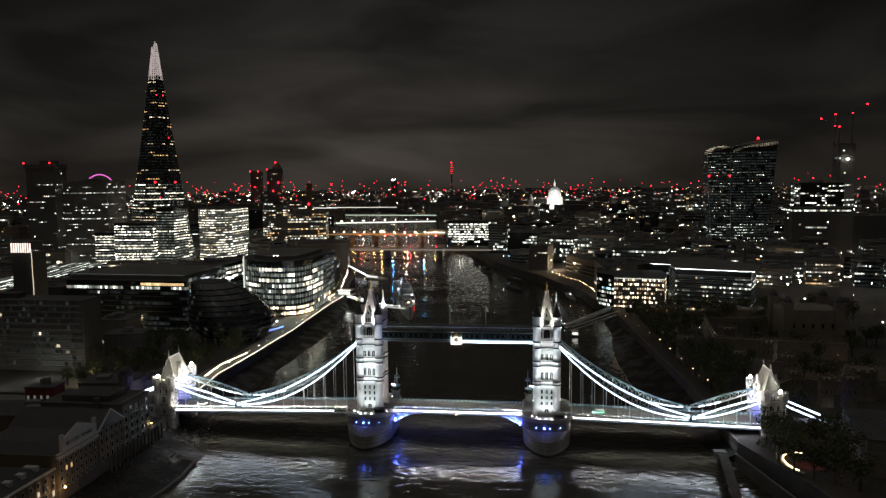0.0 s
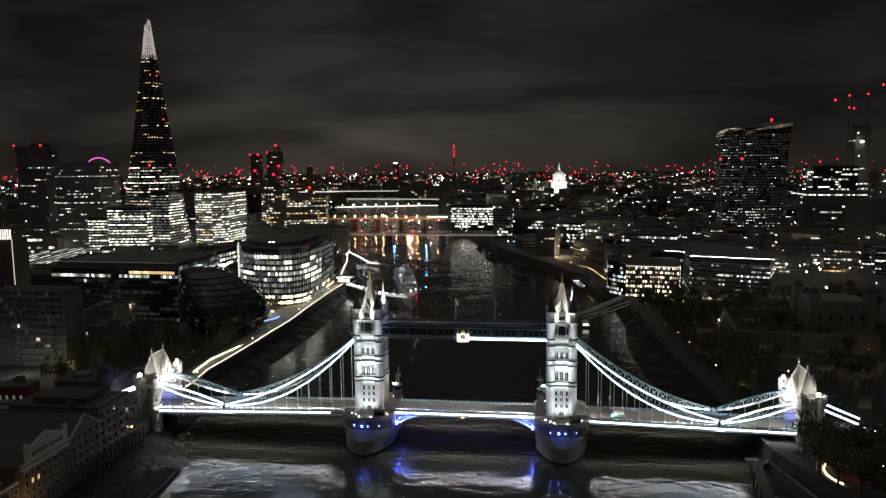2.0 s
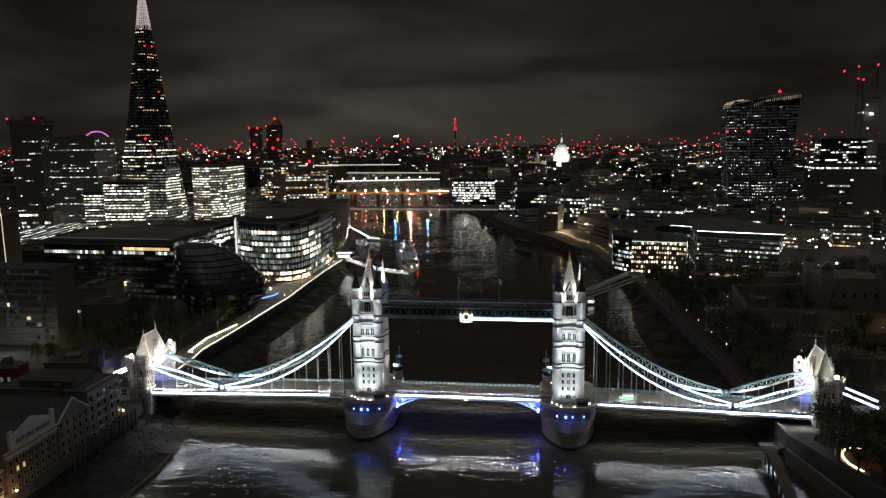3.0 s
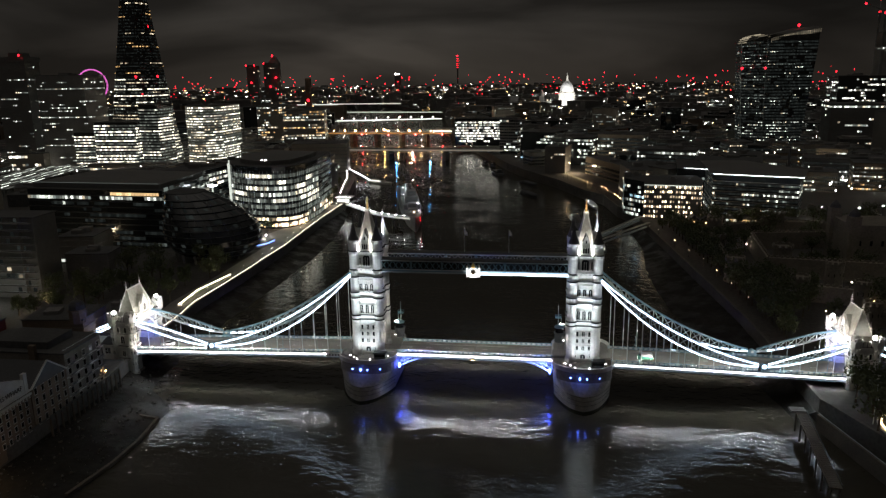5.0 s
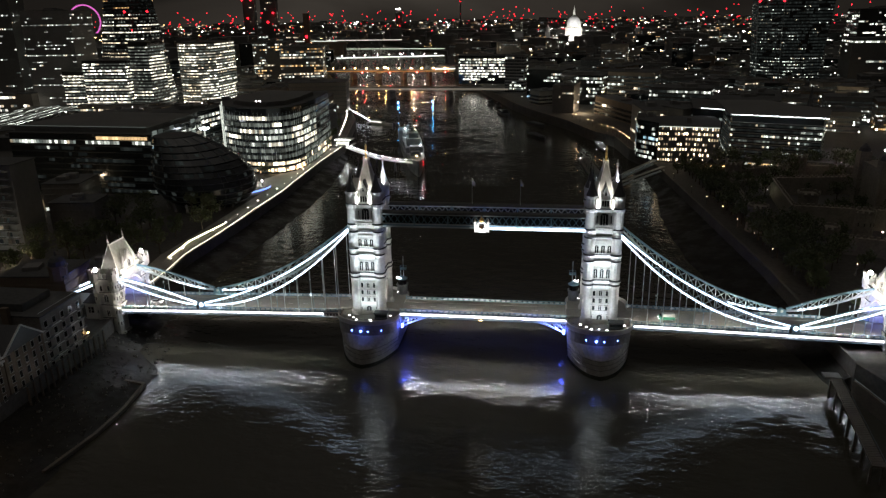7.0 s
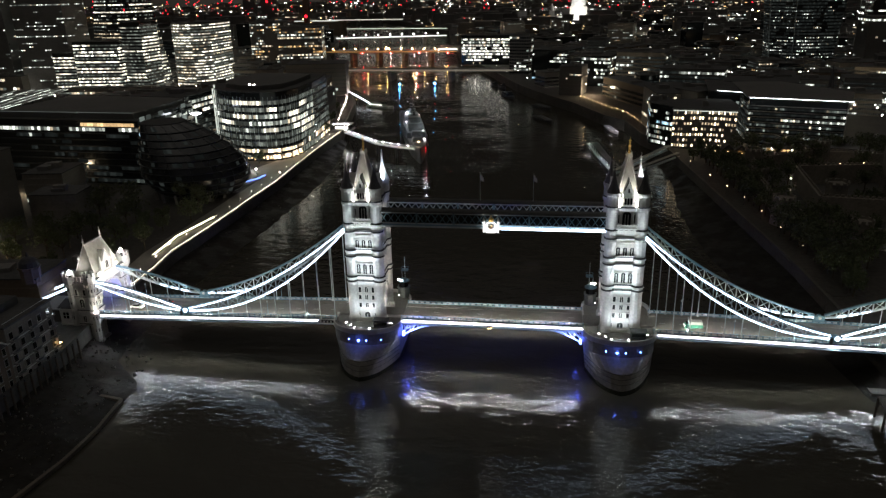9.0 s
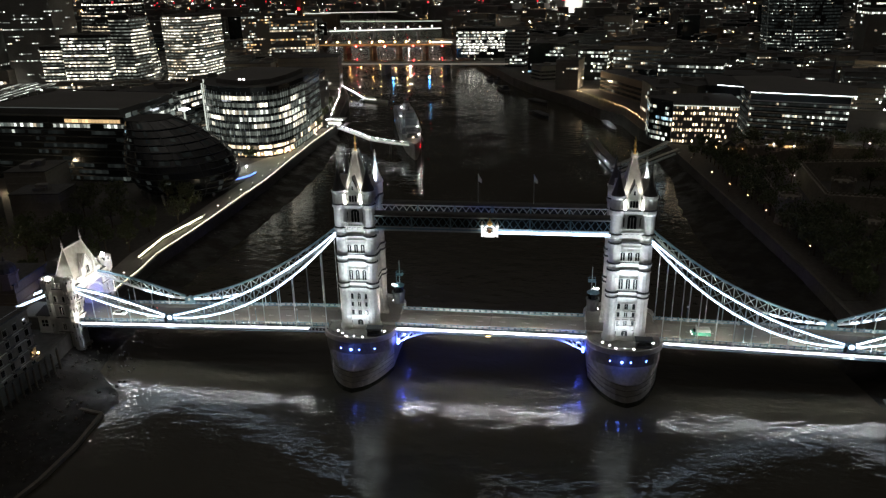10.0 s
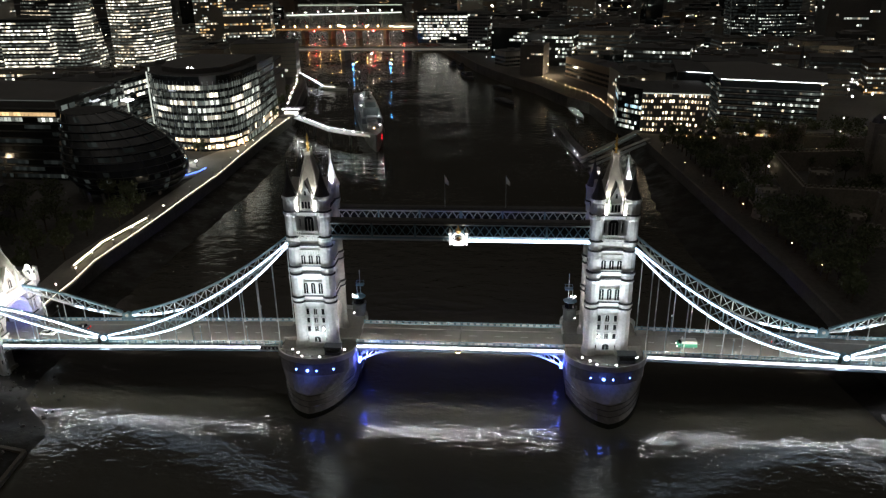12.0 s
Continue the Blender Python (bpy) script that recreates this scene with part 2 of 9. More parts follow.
# ---------------------------------------------------------------- geometry helpers
class Geo:
    """Gathers plain pieces into one mesh, in world metres."""

    def __init__(self):
        self.v, self.f = [], []

    def add(self, verts, faces):
        k = len(self.v)
        self.v.extend(verts)
        self.f.extend([tuple(i + k for i in q) for q in faces])
        return self

    def box(self, x, y, z, sx, sy, sz, turn=0.0, top=1.0):
        """A box on its base centre; top: how far its top is drawn in."""
        c, s = math.cos(turn), math.sin(turn)
        vs = []
        for zz, k in ((z, 1.0), (z + sz, top)):
            for a, b in ((-1, -1), (1, -1), (1, 1), (-1, 1)):
                px, py = a * sx / 2 * k, b * sy / 2 * k
                vs.append((x + px * c - py * s, y + px * s + py * c, zz))
        return self.add(vs, [(3, 2, 1, 0), (4, 5, 6, 7), (0, 1, 5, 4), (1, 2, 6, 5), (2, 3, 7, 6), (3, 0, 4, 7)])

    def prism(self, pts, z0, z1, top=1.0):
        n = len(pts)
        cx, cy = sum(p[0] for p in pts) / n, sum(p[1] for p in pts) / n
        vs = [(p[0], p[1], z0) for p in pts] + [(cx + (p[0] - cx) * top, cy + (p[1] - cy) * top, z1) for p in pts]
        fs = [tuple(range(n - 1, -1, -1)), tuple(range(n, 2 * n))]
        fs += [(i, (i + 1) % n, n + (i + 1) % n, n + i) for i in range(n)]
        return self.add(vs, fs)

    def lathe(self, x, y, prof, n=8, turn=0.0, sx=1.0, sy=1.0):
        """Turned round an upright axis: prof is a list of (radius, z)."""
        vs, fs = [], []
        for r, z in prof:
            for i in range(n):
                a = turn + 2 * math.pi * i / n
                vs.append((x + r * sx * math.cos(a), y + r * sy * math.sin(a), z))
        for j in range(len(prof) - 1):
            for i in range(n):
                k = (i + 1) % n
                fs.append((j * n + i, j * n + k, (j + 1) * n + k, (j + 1) * n + i))
        fs.append(tuple(range(n - 1, -1, -1)))
        fs.append(tuple((len(prof) - 1) * n + i for i in range(n)))
        return self.add(vs, fs)

    def rod(self, p, q, r, n=4, r2=None):
        p, q = Vector(p), Vector(q)
        d = (q - p).normalized()
        u = d.orthogonal().normalized() if abs(d.z) < 0.999 else Vector((1, 0, 0))
        if abs(d.z) < 0.999:
            u = d.cross(Vector((0, 0, 1))).normalized()
        w = d.cross(u)
        vs = []
        for c, rr in ((p, r), (q, r if r2 is None else r2)):
            for i in range(n):
                a = 2 * math.pi * (i + 0.5) / n
                vs.append(tuple(c + (u * math.cos(a) + w * math.sin(a)) * rr))
        fs = [(i, (i + 1) % n, n + (i + 1) % n, n + i) for i in range(n)]
        return self.add(vs, fs + [tuple(range(n - 1, -1, -1)), tuple(range(n, 2 * n))])

    def beam(self, p, q, wide, high):
        """A straight square bar of that width (level) and height between two points."""
        p, q = Vector(p), Vector(q)
        d = (q - p).normalized()
        u = d.cross(Vector((0, 0, 1)))
        u = u.normalized() * wide / 2 if u.length > 1e-6 else Vector((wide / 2, 0, 0))
        w = u.cross(d).normalized() * high / 2
        vs = [tuple(c + u * a + w * b) for c in (p, q) for a, b in ((-1, -1), (1, -1), (1, 1), (-1, 1))]
        return self.add(vs, [(0, 1, 2, 3), (7, 6, 5, 4), (0, 4, 5, 1), (1, 5, 6, 2), (2, 6, 7, 3), (3, 7, 4, 0)])

    def path(self, pts, wide, high, closed=False):
        """One unbroken bar of that width (level) and height along a line of points."""
        ps = [Vector(p) for p in pts]
        n, vs = len(ps), []
        for i, p in enumerate(ps):
            a = ps[i - 1] if i or closed else ps[i]
            b = ps[(i + 1) % n] if i < n - 1 or closed else ps[i]
            d = (b - a).normalized()
            u = d.cross(Vector((0, 0, 1)))
            u = u.normalized() if u.length > 1e-6 else Vector((1, 0, 0))
            w = u.cross(d).normalized()
            k = 1.0
            if closed or 0 < i < n - 1:
                e = (ps[(i + 1) % n] - p).normalized()
                k = 1 / max(0.35, abs(d.dot(e)))
            vs += [tuple(p + u * (s * wide / 2 * (k if abs(d.z) < 0.1 else 1)) + w * (t * high / 2)) for s, t in ((-1, -1), (1, -1), (1, 1), (-1, 1))]
        fs = []
        for i in range(n if closed else n - 1):
            j = (i + 1) % n
            fs += [(i * 4 + k, j * 4 + k, j * 4 + (k + 1) % 4, i * 4 + (k + 1) % 4) for k in range(4)]
        if not closed:
            fs += [(0, 1, 2, 3), tuple((n - 1) * 4 + k for k in (3, 2, 1, 0))]
        return self.add(vs, fs)

    def pane(self, x, y, z, w, h, face, off=0.06, depth=0.12):
        """An upright pane as a thin slab, centre of its base at x, y, z, facing the angle face (0: along +x)."""
        cx, cy = math.cos(face), math.sin(face)
        return self.box(x + cx * off, y + cy * off, z, depth, w, h, face)

    def sheet(self, corners):
        return self.add(list(corners), [tuple(range(len(corners)))])


def mesh_of(name, geo, material, shift=(0, 0, 0)):
    me = bpy.data.meshes.new(name)
    if any(shift):
        a = np.array(geo.v, dtype=float) - np.array(shift)
        vs = a.tolist()
    else:
        vs = geo.v
    me.from_pydata(vs, [], geo.f)
    me.materials.append(material)
    me.update()
    return me


def thing(name, at, label, category, group="", kind=""):
    """An Empty at the base of a thing, to hold its parts."""
    ob = new(name)
    ob.location = at
    return tagged(ob, label, category, group, kind)


def spot_of(ob):
    p = Vector((0, 0, 0))
    while ob:
        p += ob.location
        ob = ob.parent
    return p


def part(name, geo, material, parent, label="", kind=""):
    """One mesh under a thing or a part; geo is in world metres."""
    ob = new(name, mesh_of(name, geo, material, tuple(spot_of(parent))))
    ob.parent = parent
    return tagged(ob, label, kind=kind)


def single(name, geo, material, label, category, at=(0, 0, 0), group="", kind=""):
    ob = new(name, mesh_of(name, geo, material, at))
    ob.location = at
    return tagged(ob, label, category, group, kind)


def lamp(name, kind, at, to, power, colour=(1, 1, 1), size=0.5, cone=80, blend=0.6):
    d = bpy.data.lights.new(name, kind)
    d.energy, d.color = power, colour
    if kind == "SPOT":
        d.spot_size, d.spot_blend, d.shadow_soft_size = radians(cone), blend, size
    elif kind == "POINT":
        d.shadow_soft_size = size
    elif kind == "AREA":
        d.size = size
    ob = new(name, d)
    ob.matrix_world = look(at, to)
    return ob

def beacon(x, y, z, r=0.9):
    """A small faceted lamp body."""
    return Geo().lathe(x, y, [(r * 0.4, z - r), (r, z - r * 0.3), (r, z + r * 0.3), (r * 0.4, z + r)], 6)


# ---------------------------------------------------------------- ground, river and banks
WATER_Z, LAND_Z = -4.6, 4.0
SOUTH = [(-146, -420), (-140, -120), (-139, -30), (-146.2, 20), (-148.6, 63), (-146.4, 121), (-145.6, 186), (-149, 277), (-149.6, 344),
         (-180, 508), (-250, 720), (-292, 842), (-372, 1060), (-450, 1400), (-560, 1770), (-860, 2370), (-1500, 3000)]
NORTH = [(165, -420), (150, -120), (136, -60), (122, -22), (119, 73), (114, 132), (108, 206), (102, 280), (96, 330), (89, 350), (82, 408), (66, 435), (42, 505), (30, 530), (4, 587), (-19, 649),
         (-48, 752), (-70, 830), (-135, 1054), (-205, 1465), (-245, 1737), (-500, 2370), (-900, 3000)]
FAR = 5200.0


def bank_x(side, y):
    pts = SOUTH if side < 0 else NORTH
    for (x0, y0), (x1, y1) in zip(pts, pts[1:]):
        if y0 <= y <= y1:
            return x0 + (x1 - x0) * (y - y0) / (y1 - y0)
    return pts[0][0] if y < pts[0][1] else pts[-1][0]


def build_ground():
    ys = sorted({p[1] for p in SOUTH + NORTH})
    g = Geo()
    for y0, y1 in zip(ys, ys[1:]):
        for side in (-1, 1):
            q = [(side * FAR, y0, LAND_Z), (bank_x(side, y0), y0, LAND_Z), (bank_x(side, y1), y1, LAND_Z), (side * FAR, y1, LAND_Z)]
            g.sheet(q if side < 0 else q[::-1])
    g.sheet([(-FAR, 3000, LAND_Z), (FAR, 3000, LAND_Z), (FAR, FAR, LAND_Z), (-FAR, FAR, LAND_Z)])
    me = mesh_of("ground", g, LAND)
    tagged(new("ground", me), "dark city ground on both banks of the river", "ground", kind="structure")
    g = Geo().sheet([(-FAR, -900, WATER_Z), (FAR, -900, WATER_Z), (FAR, FAR, WATER_Z), (-FAR, FAR, WATER_Z)])
    single("water", g, WATER, "dark brown rippled river water at night", "water", kind="structure")
    for side, pts in ((-1, SOUTH), (1, NORTH)):
        g = Geo()
        for (x0, y0), (x1, y1) in zip(pts, pts[1:]):
            if y0 < 2400:
                g.beam((x0, y0, -1.4), (x1, y1, -1.4), 1.2, 12.6)
        single("river_wall_%s" % ("south" if side < 0 else "north"), g, WALL_STONE, "dark stone embankment wall along the river", "river wall", kind="structure")


def foreshore(name, side, rows, label):
    """Sloping mud from the river wall down under the water. rows: y, how far the water's edge lies from the wall."""
    g, n = Geo(), 9
    vs = []
    for y, reach in rows:
        x0 = bank_x(side, y)
        for k in range(n):
            a = k / (n - 1)
            x = x0 - side * a * (reach + 3) * 1.5
            z = (-0.6 + (WATER_Z + 0.6) * (a * 1.5)) + 0.35 * (noise.noise((x * 0.16, y * 0.12, 3.0)) + 0.5 * noise.noise((x * 0.5, y * 0.4, 9.0)))
            vs.append((x, y, z))
    fs = []
    for j in range(len(rows) - 1):
        for k in range(n - 1):
            q = (j * n + k, j * n + k + 1, (j + 1) * n + k + 1, (j + 1) * n + k)
            fs.append(q if side < 0 else q[::-1])
    g.add(vs, fs)
    return single(name, g, MUD, label, "foreshore", kind="structure")


def fine(rows, step):
    out = []
    for (y0, r0), (y1, r1) in zip(rows, rows[1:]):
        n = max(1, int((y1 - y0) / step))
        out += [(y0 + (y1 - y0) * i / n, r0 + (r1 - r0) * i / n) for i in range(n)]
    return out + [rows[-1]]


build_ground()
foreshore("foreshore_south", -1, fine([(-200, 27), (-77, 26), (-60, 27.5), (-45, 25), (-37, 26), (-29, 19), (-20, 10), (-5, 10), (20, 12), (71, 14), (146, 14.5), (236, 15.5), (266, 13), (303, 9), (331, 4), (350, 1)], 3), "wet dark mud foreshore below the south wall")
foreshore("foreshore_north", 1, fine([(-20, 4), (20, 10), (65, 20), (110, 22), (150, 20), (190, 16), (230, 8), (300, 5)], 4), "wet dark mud foreshore below the castle wharf")
g, ridge = Geo(), []
for i in range(121):
    a = -0.88 + 1.5 * i / 120
    ridge.append((25 + 4750 * math.sin(a), -270 + 4750 * math.cos(a), 34 + 9 * math.sin(i * 0.17) + 5 * math.sin(i * 0.61) + 3 * math.sin(i * 1.7)))
g.add([(x, y, z) for x, y, z in ridge] + [(x * 0.9, y * 0.9, 3.9) for x, y, z in ridge] + [(x * 1.04, y * 1.04, 3.9) for x, y, z in ridge],
      [(121 + i, 122 + i, i + 1, i) for i in range(120)] + [(i, i + 1, 243 + i, 242 + i) for i in range(120)])
single("backdrop_hills", g, LAND, "dark distant hills along the horizon", "hills", kind="structure")


# stones and drift timber on the near foreshore
stones, peb = Geo(), random.Random(31)
for _ in range(420):
    y = peb.uniform(-110, -8) if peb.random() < 0.75 else peb.uniform(20, 300)
    reach = 26.0
    a = peb.random() ** 1.3
    x = bank_x(-1, y) + 1.5 + a * reach
    z = -0.6 + (WATER_Z + 0.6) * (a * reach / 34.0) - 0.15
    s = peb.choice((0.2, 0.25, 0.3, 0.4, 0.6))
    stones.box(x, y, z - 0.2, s * peb.uniform(0.8, 2.2), s, s * 0.55 + 0.2, peb.uniform(0, 3.1), 0.65)
single("foreshore_stones", stones, WALL_STONE, "scattered stones and rubble on the wet foreshore", "stones", kind="stuff")
# ---------------------------------------------------------------- the bridge
TX = 41.15          # centre of a main tower from midstream
AX = 139.0          # abutment towers from midstream
AXL, AXR = 142.5, 139.0
MIDDLE = -1.9       # centre line of the road across the bridge


def deck_z(x):
    a = abs(x)
    return 10.4 if a < 30 else 10.4 - (a - 30) * 0.024


def octagon(x, y, r):
    return [(x + r * math.cos(math.pi / 8 + i * math.pi / 4), y + r * math.sin(math.pi / 8 + i * math.pi / 4)) for i in range(8)]


def gothic_window(tower, x, y, z, w, h, face, lights=1, arch=True):
    """A stone surround with mullions round dark leaded panes, standing proud of the wall."""
    c, s = math.cos(face), math.sin(face)

    def at(u, out):
        return x + c * out - s * u, y + s * out + c * u

    fr = Geo()
    t = 0.22
    for u in (-w / 2 - t / 2, w / 2 + t / 2):
        px, py = at(u, 0.14)
        fr.box(px, py, z, 0.3, t, h, face)
    for k in range(1, lights):
        px, py = at(-w / 2 + w * k / lights, 0.1)
        fr.box(px, py, z, 0.2, 0.16, h, face)
    px, py = at(0, 0.2)
    fr.box(px, py, z - 0.25, 0.45, w + 0.7, 0.25, face)
    if arch:
        fr.path([at(math.cos(math.pi * k / 6) * (w / 2 + t / 2), 0.14) + (z + h + math.sin(math.pi * k / 6) * w * 0.42,) for k in range(7)], 0.3, t)
    else:
        fr.box(px, py, z + h, 0.4, w + 0.7, 0.28, face)
    win = part("window", fr, STONE_TRIM, tower)
    pn = Geo()
    px, py = at(0, 0.0)
    pn.box(px, py, z, 0.08, w, h + (w * 0.3 if arch else 0), face)
    part("pane", pn, GLASS, win)
    return win


WEDGE = [(0, 1, 2), (5, 4, 3), (0, 3, 4, 1), (1, 4, 5, 2), (2, 5, 3, 0)]


def wedge(half, ya, yb, z0, z1):
    """Corners of a gable roof across x, from ya to yb."""
    return [(-half, ya, z0), (half, ya, z0), (0, ya, z1), (-half, yb, z0), (half, yb, z0), (0, yb, z1)]


def main_tower():
    t = thing("bridge_tower", (0, 0, 0), "floodlit pale granite Gothic bridge tower with steep roof and corner turrets", "bridge tower", "bridge towers")
    hx, hy = 5.0, 6.4
    # body with the road arch through it
    b = Geo()
    for sy in (-1, 1):
        b.box(0, sy * (hy - 1.6), 9.0, 2 * hx, 3.2, 34.9)
    b.box(0, 0, 21.0, 2 * hx, 2 * hy - 6.4, 22.9)
    # recessed loggia stage under the parapet
    b.box(0, 0, 43.9, 2 * hx, 2 * hy - 3.0, 5.5).box(0, 0, 49.4, 2 * hx, 2 * hy, 1.0)
    part("body", b, STONE, t)
    for sx in (-1, 1):
        a = Geo()
        a.path([(sx * hx, -3.4 * math.cos(math.pi * k / 12), 15.6 + 5.4 * math.sin(math.pi * k / 12)) for k in range(13)], 0.7, 0.7)
        part("arch", a, STONE_TRIM, t)
    # string courses and cornices
    for z0, z1, out in ((9.3, 10.6, 0.55), (22.9, 23.5, 0.35), (24.5, 25.3, 0.6), (31.6, 32.3, 0.4), (33.7, 34.6, 0.65), (40.0, 40.7, 0.4), (42.5, 43.5, 0.7), (49.6, 50.5, 0.8)):
        zm = (z0 + z1) / 2
        if z0 > 21:
            part("string_course", Geo().path([(-hx, -hy, zm), (hx, -hy, zm), (hx, hy, zm), (-hx, hy, zm)], 1.1 * out, z1 - z0, True), STONE_TRIM, t)
            # Dark caps put the shade above each course into the colour.
            part("shade_cap", Geo().path([(-hx, -hy, z1 + 0.2), (hx, -hy, z1 + 0.2), (hx, hy, z1 + 0.2), (-hx, hy, z1 + 0.2)], 1.1 * out + 0.12, 0.4, True), SHADE_CAP, t, "dark lead cap that deepens the shade line")
        else:
            for sy in (-1, 1):
                part("string_course", Geo().box(0, sy * hy, z0, 2 * hx - 2.0, 2 * out, z1 - z0), STONE_TRIM, t)
    # corner turrets
    for sx in (-1, 1):
        for sy in (-1, 1):
            x, y = sx * (hx - 0.55), sy * (hy - 0.55)
            g = Geo()
            r = 1.82
            prof = [(r + 0.45, 9.0), (r + 0.4, 10.6), (r, 11.4), (r, 22.9), (r + 0.2, 23.1), (r + 0.2, 23.7), (r, 24.0), (r, 24.4), (r + 0.3, 24.7), (r + 0.3, 25.2), (r, 25.7),
                    (r, 31.6), (r + 0.2, 31.8), (r + 0.2, 32.3), (r, 32.6), (r, 33.6), (r + 0.3, 33.9), (r + 0.3, 34.5), (r, 35.0), (r, 40.0), (r + 0.2, 40.2), (r + 0.2, 40.7),
                    (r, 41.0), (r, 42.4), (r + 0.28, 42.8), (r + 0.28, 43.5), (r + 0.05, 44.0), (r + 0.05, 49.4), (r + 0.35, 50.0), (r + 0.35, 50.8), (r + 0.15, 51.2), (r + 0.15, 54.2), (r + 0.4, 54.5), (r + 0.4, 55.2)]
            g.lathe(x, y, prof, 12, math.pi / 12)
            tu = part("turret", g, STONE, t)
            for z, p in ((23.6, 0.24), (25.2, 0.34), (32.25, 0.24), (34.5, 0.34), (40.65, 0.24), (43.5, 0.4), (50.8, 0.45)):
                part("shade_cap", Geo().lathe(x, y, [(r + p, z), (r + p, z + 0.16), (r + 0.08, z + 0.5)], 12, math.pi / 12), SHADE_CAP, tu, "dark lead cap that deepens the shade line")
            rg = Geo().lathe(x, y, [(r + 0.25, 55.2), (r * 0.62, 57.6), (r * 0.3, 60.0), (0.14, 62.4)], 8, math.pi / 8)
            # White paint on one cone and cross adds to the floodlight there.
            bright = sx > 0 and sy > 0
            part("turret_roof", rg, WHITE_PAINT if bright else SLATE, tu, "spire painted white to add to its floodlight" if bright else "dark slate cone")
            fg = Geo().rod((x, y, 62.2), (x, y, 64.9), 0.11).box(x, y, 63.4, 0.9, 0.2, 0.22).box(x, y, 62.6, 0.5, 0.5, 0.4)
            fg.box(x, y, 63.4, 0.2, 0.9, 0.22)
            part("cross_finial", fg, WHITE_PAINT if bright else STEEL_DARK, tu)
            sl = Geo()
            for z in (13.5, 17.5, 27.5, 36.5, 45.5, 52.0):
                for k in (0, 1, 2, 3, 4, 5, 6, 7):
                    a = k * math.pi / 4
                    if math.cos(a) * sx > -0.1 and math.sin(a) * sy > -0.1:
                        sl.box(x + math.cos(a) * (r - 0.12), y + math.sin(a) * (r - 0.12), z, 0.1, 0.32, 1.3, a)
            part("slit_window", sl, GLASS, tu, kind="stuff")
    # windows
    for sy in (-1, 1):
        f = sy * math.pi / 2
        y = sy * hy
        for k, u in enumerate((-2.2, 0, 2.2)):
            for z in (14.2, 17.0, 19.6):
                gothic_window(t, u, y, z, 1.0 if k == 1 else 0.85, 1.7, f, 2 if k == 1 else 1, z > 19)
        gothic_window(t, 0, y, 9.6, 1.9, 2.3, f, 2)
        for u in (-2.9, 2.9):
            gothic_window(t, u, y, 10.9, 0.8, 1.4, f, 1, False)
        for u in (-2.1, 0, 2.1):
            gothic_window(t, u, y, 26.2, 1.25, 3.0, f, 2)
            gothic_window(t, u, y, 35.3, 1.25, 2.3, f, 2)
        ar = Geo()
        for k in range(9):
            ar.box(-3.0 + k * 0.75, y + sy * 0.15, 38.4, 0.3, 0.3, 0.8)
        ar.box(0, y + sy * 0.15, 39.2, 6.8, 0.34, 0.4)
        part("corbel_table", ar, STONE_TRIM, t)
        # balcony below the walkway level
        bl = Geo().box(0, y + sy * 0.5, 43.9, 6.2, 1.3, 0.45)
        for k in range(13):
            bl.box(-2.9 + k * 0.483, y + sy * 1.0, 44.35, 0.16, 0.16, 0.9)
        bl.box(0, y + sy * 1.0, 45.25, 6.2, 0.26, 0.2)
        for k in range(4):
            bl.box(-2.4 + k * 1.6, y + sy * 0.45, 42.9, 0.5, 1.1, 1.0)
        part("balcony", bl, STONE_TRIM, t)
        yr = y - sy * 1.5
        gothic_window(t, 0, yr, 44.4, 2.6, 3.6, f, 3)
        for u in (-1.75, 1.75):
            part("loggia_column", Geo().lathe(u, y - sy * 0.2, [(0.32, 44.3), (0.2, 44.7), (0.18, 48.6), (0.34, 49.4)], 8), STONE_TRIM, t)
        for u in (-2.6, 2.6):
            gothic_window(t, u, yr, 45.2, 0.9, 2.6, f, 2)
        # gabled dormer
        d = Geo().box(0, sy * (hy - 1.1), 50.4, 2.8, 2.4, 4.3)
        d.add(wedge(1.5, sy * (hy + 0.1), sy * (hy - 0.6), 54.7, 58.0), WEDGE)
        dm = part("dormer", d, STONE, t)
        part("dormer_roof", Geo().add(wedge(1.7, sy * (hy - 0.65), sy * (hy - 4.0), 54.5, 59.2), WEDGE), SLATE, dm, "dark slate gable roof")
        part("gable_niche", Geo().box(0, y + sy * 0.12, 55.3, 0.6, 0.1, 1.2, 0, 0.6), GLASS, dm)
        for u in (-0.85, 0, 0.85):
            gothic_window(t, u, y + sy * 0.1, 51.6, 0.6, 1.9, f, 1)
        for u in (-1.6, 1.6):
            part("gable_coping", Geo().beam((u, sy * (hy + 0.2), 54.6), (0, sy * (hy + 0.2), 58.2), 0.28, 0.28), STONE_TRIM, dm)
            part("pinnacle", Geo().lathe(u, sy * (hy - 0.1), [(0.26, 50.5), (0.24, 54.8), (0.34, 55.0), (0.05, 56.6)], 6), STONE_TRIM, dm)
        part("gable_finial", Geo().rod((0, sy * (hy + 0.2), 58.0), (0, sy * (hy + 0.2), 59.7), 0.12), STONE_TRIM, dm)
    for sx in (-1, 1):
        f = 0 if sx > 0 else math.pi
        for u in (-2.5, 0, 2.5):
            for z, h in ((26.2, 3.0), (35.3, 2.5)):
                gothic_window(t, sx * hx, u, z, 1.3, h, f, 2)
        for u in (-2.8, 2.8):
            gothic_window(t, sx * hx, u, 45.0, 1.1, 2.6, f, 2)
        d = Geo().box(sx * (hx - 1.1), 0, 50.4, 2.2, 4.0, 4.6)
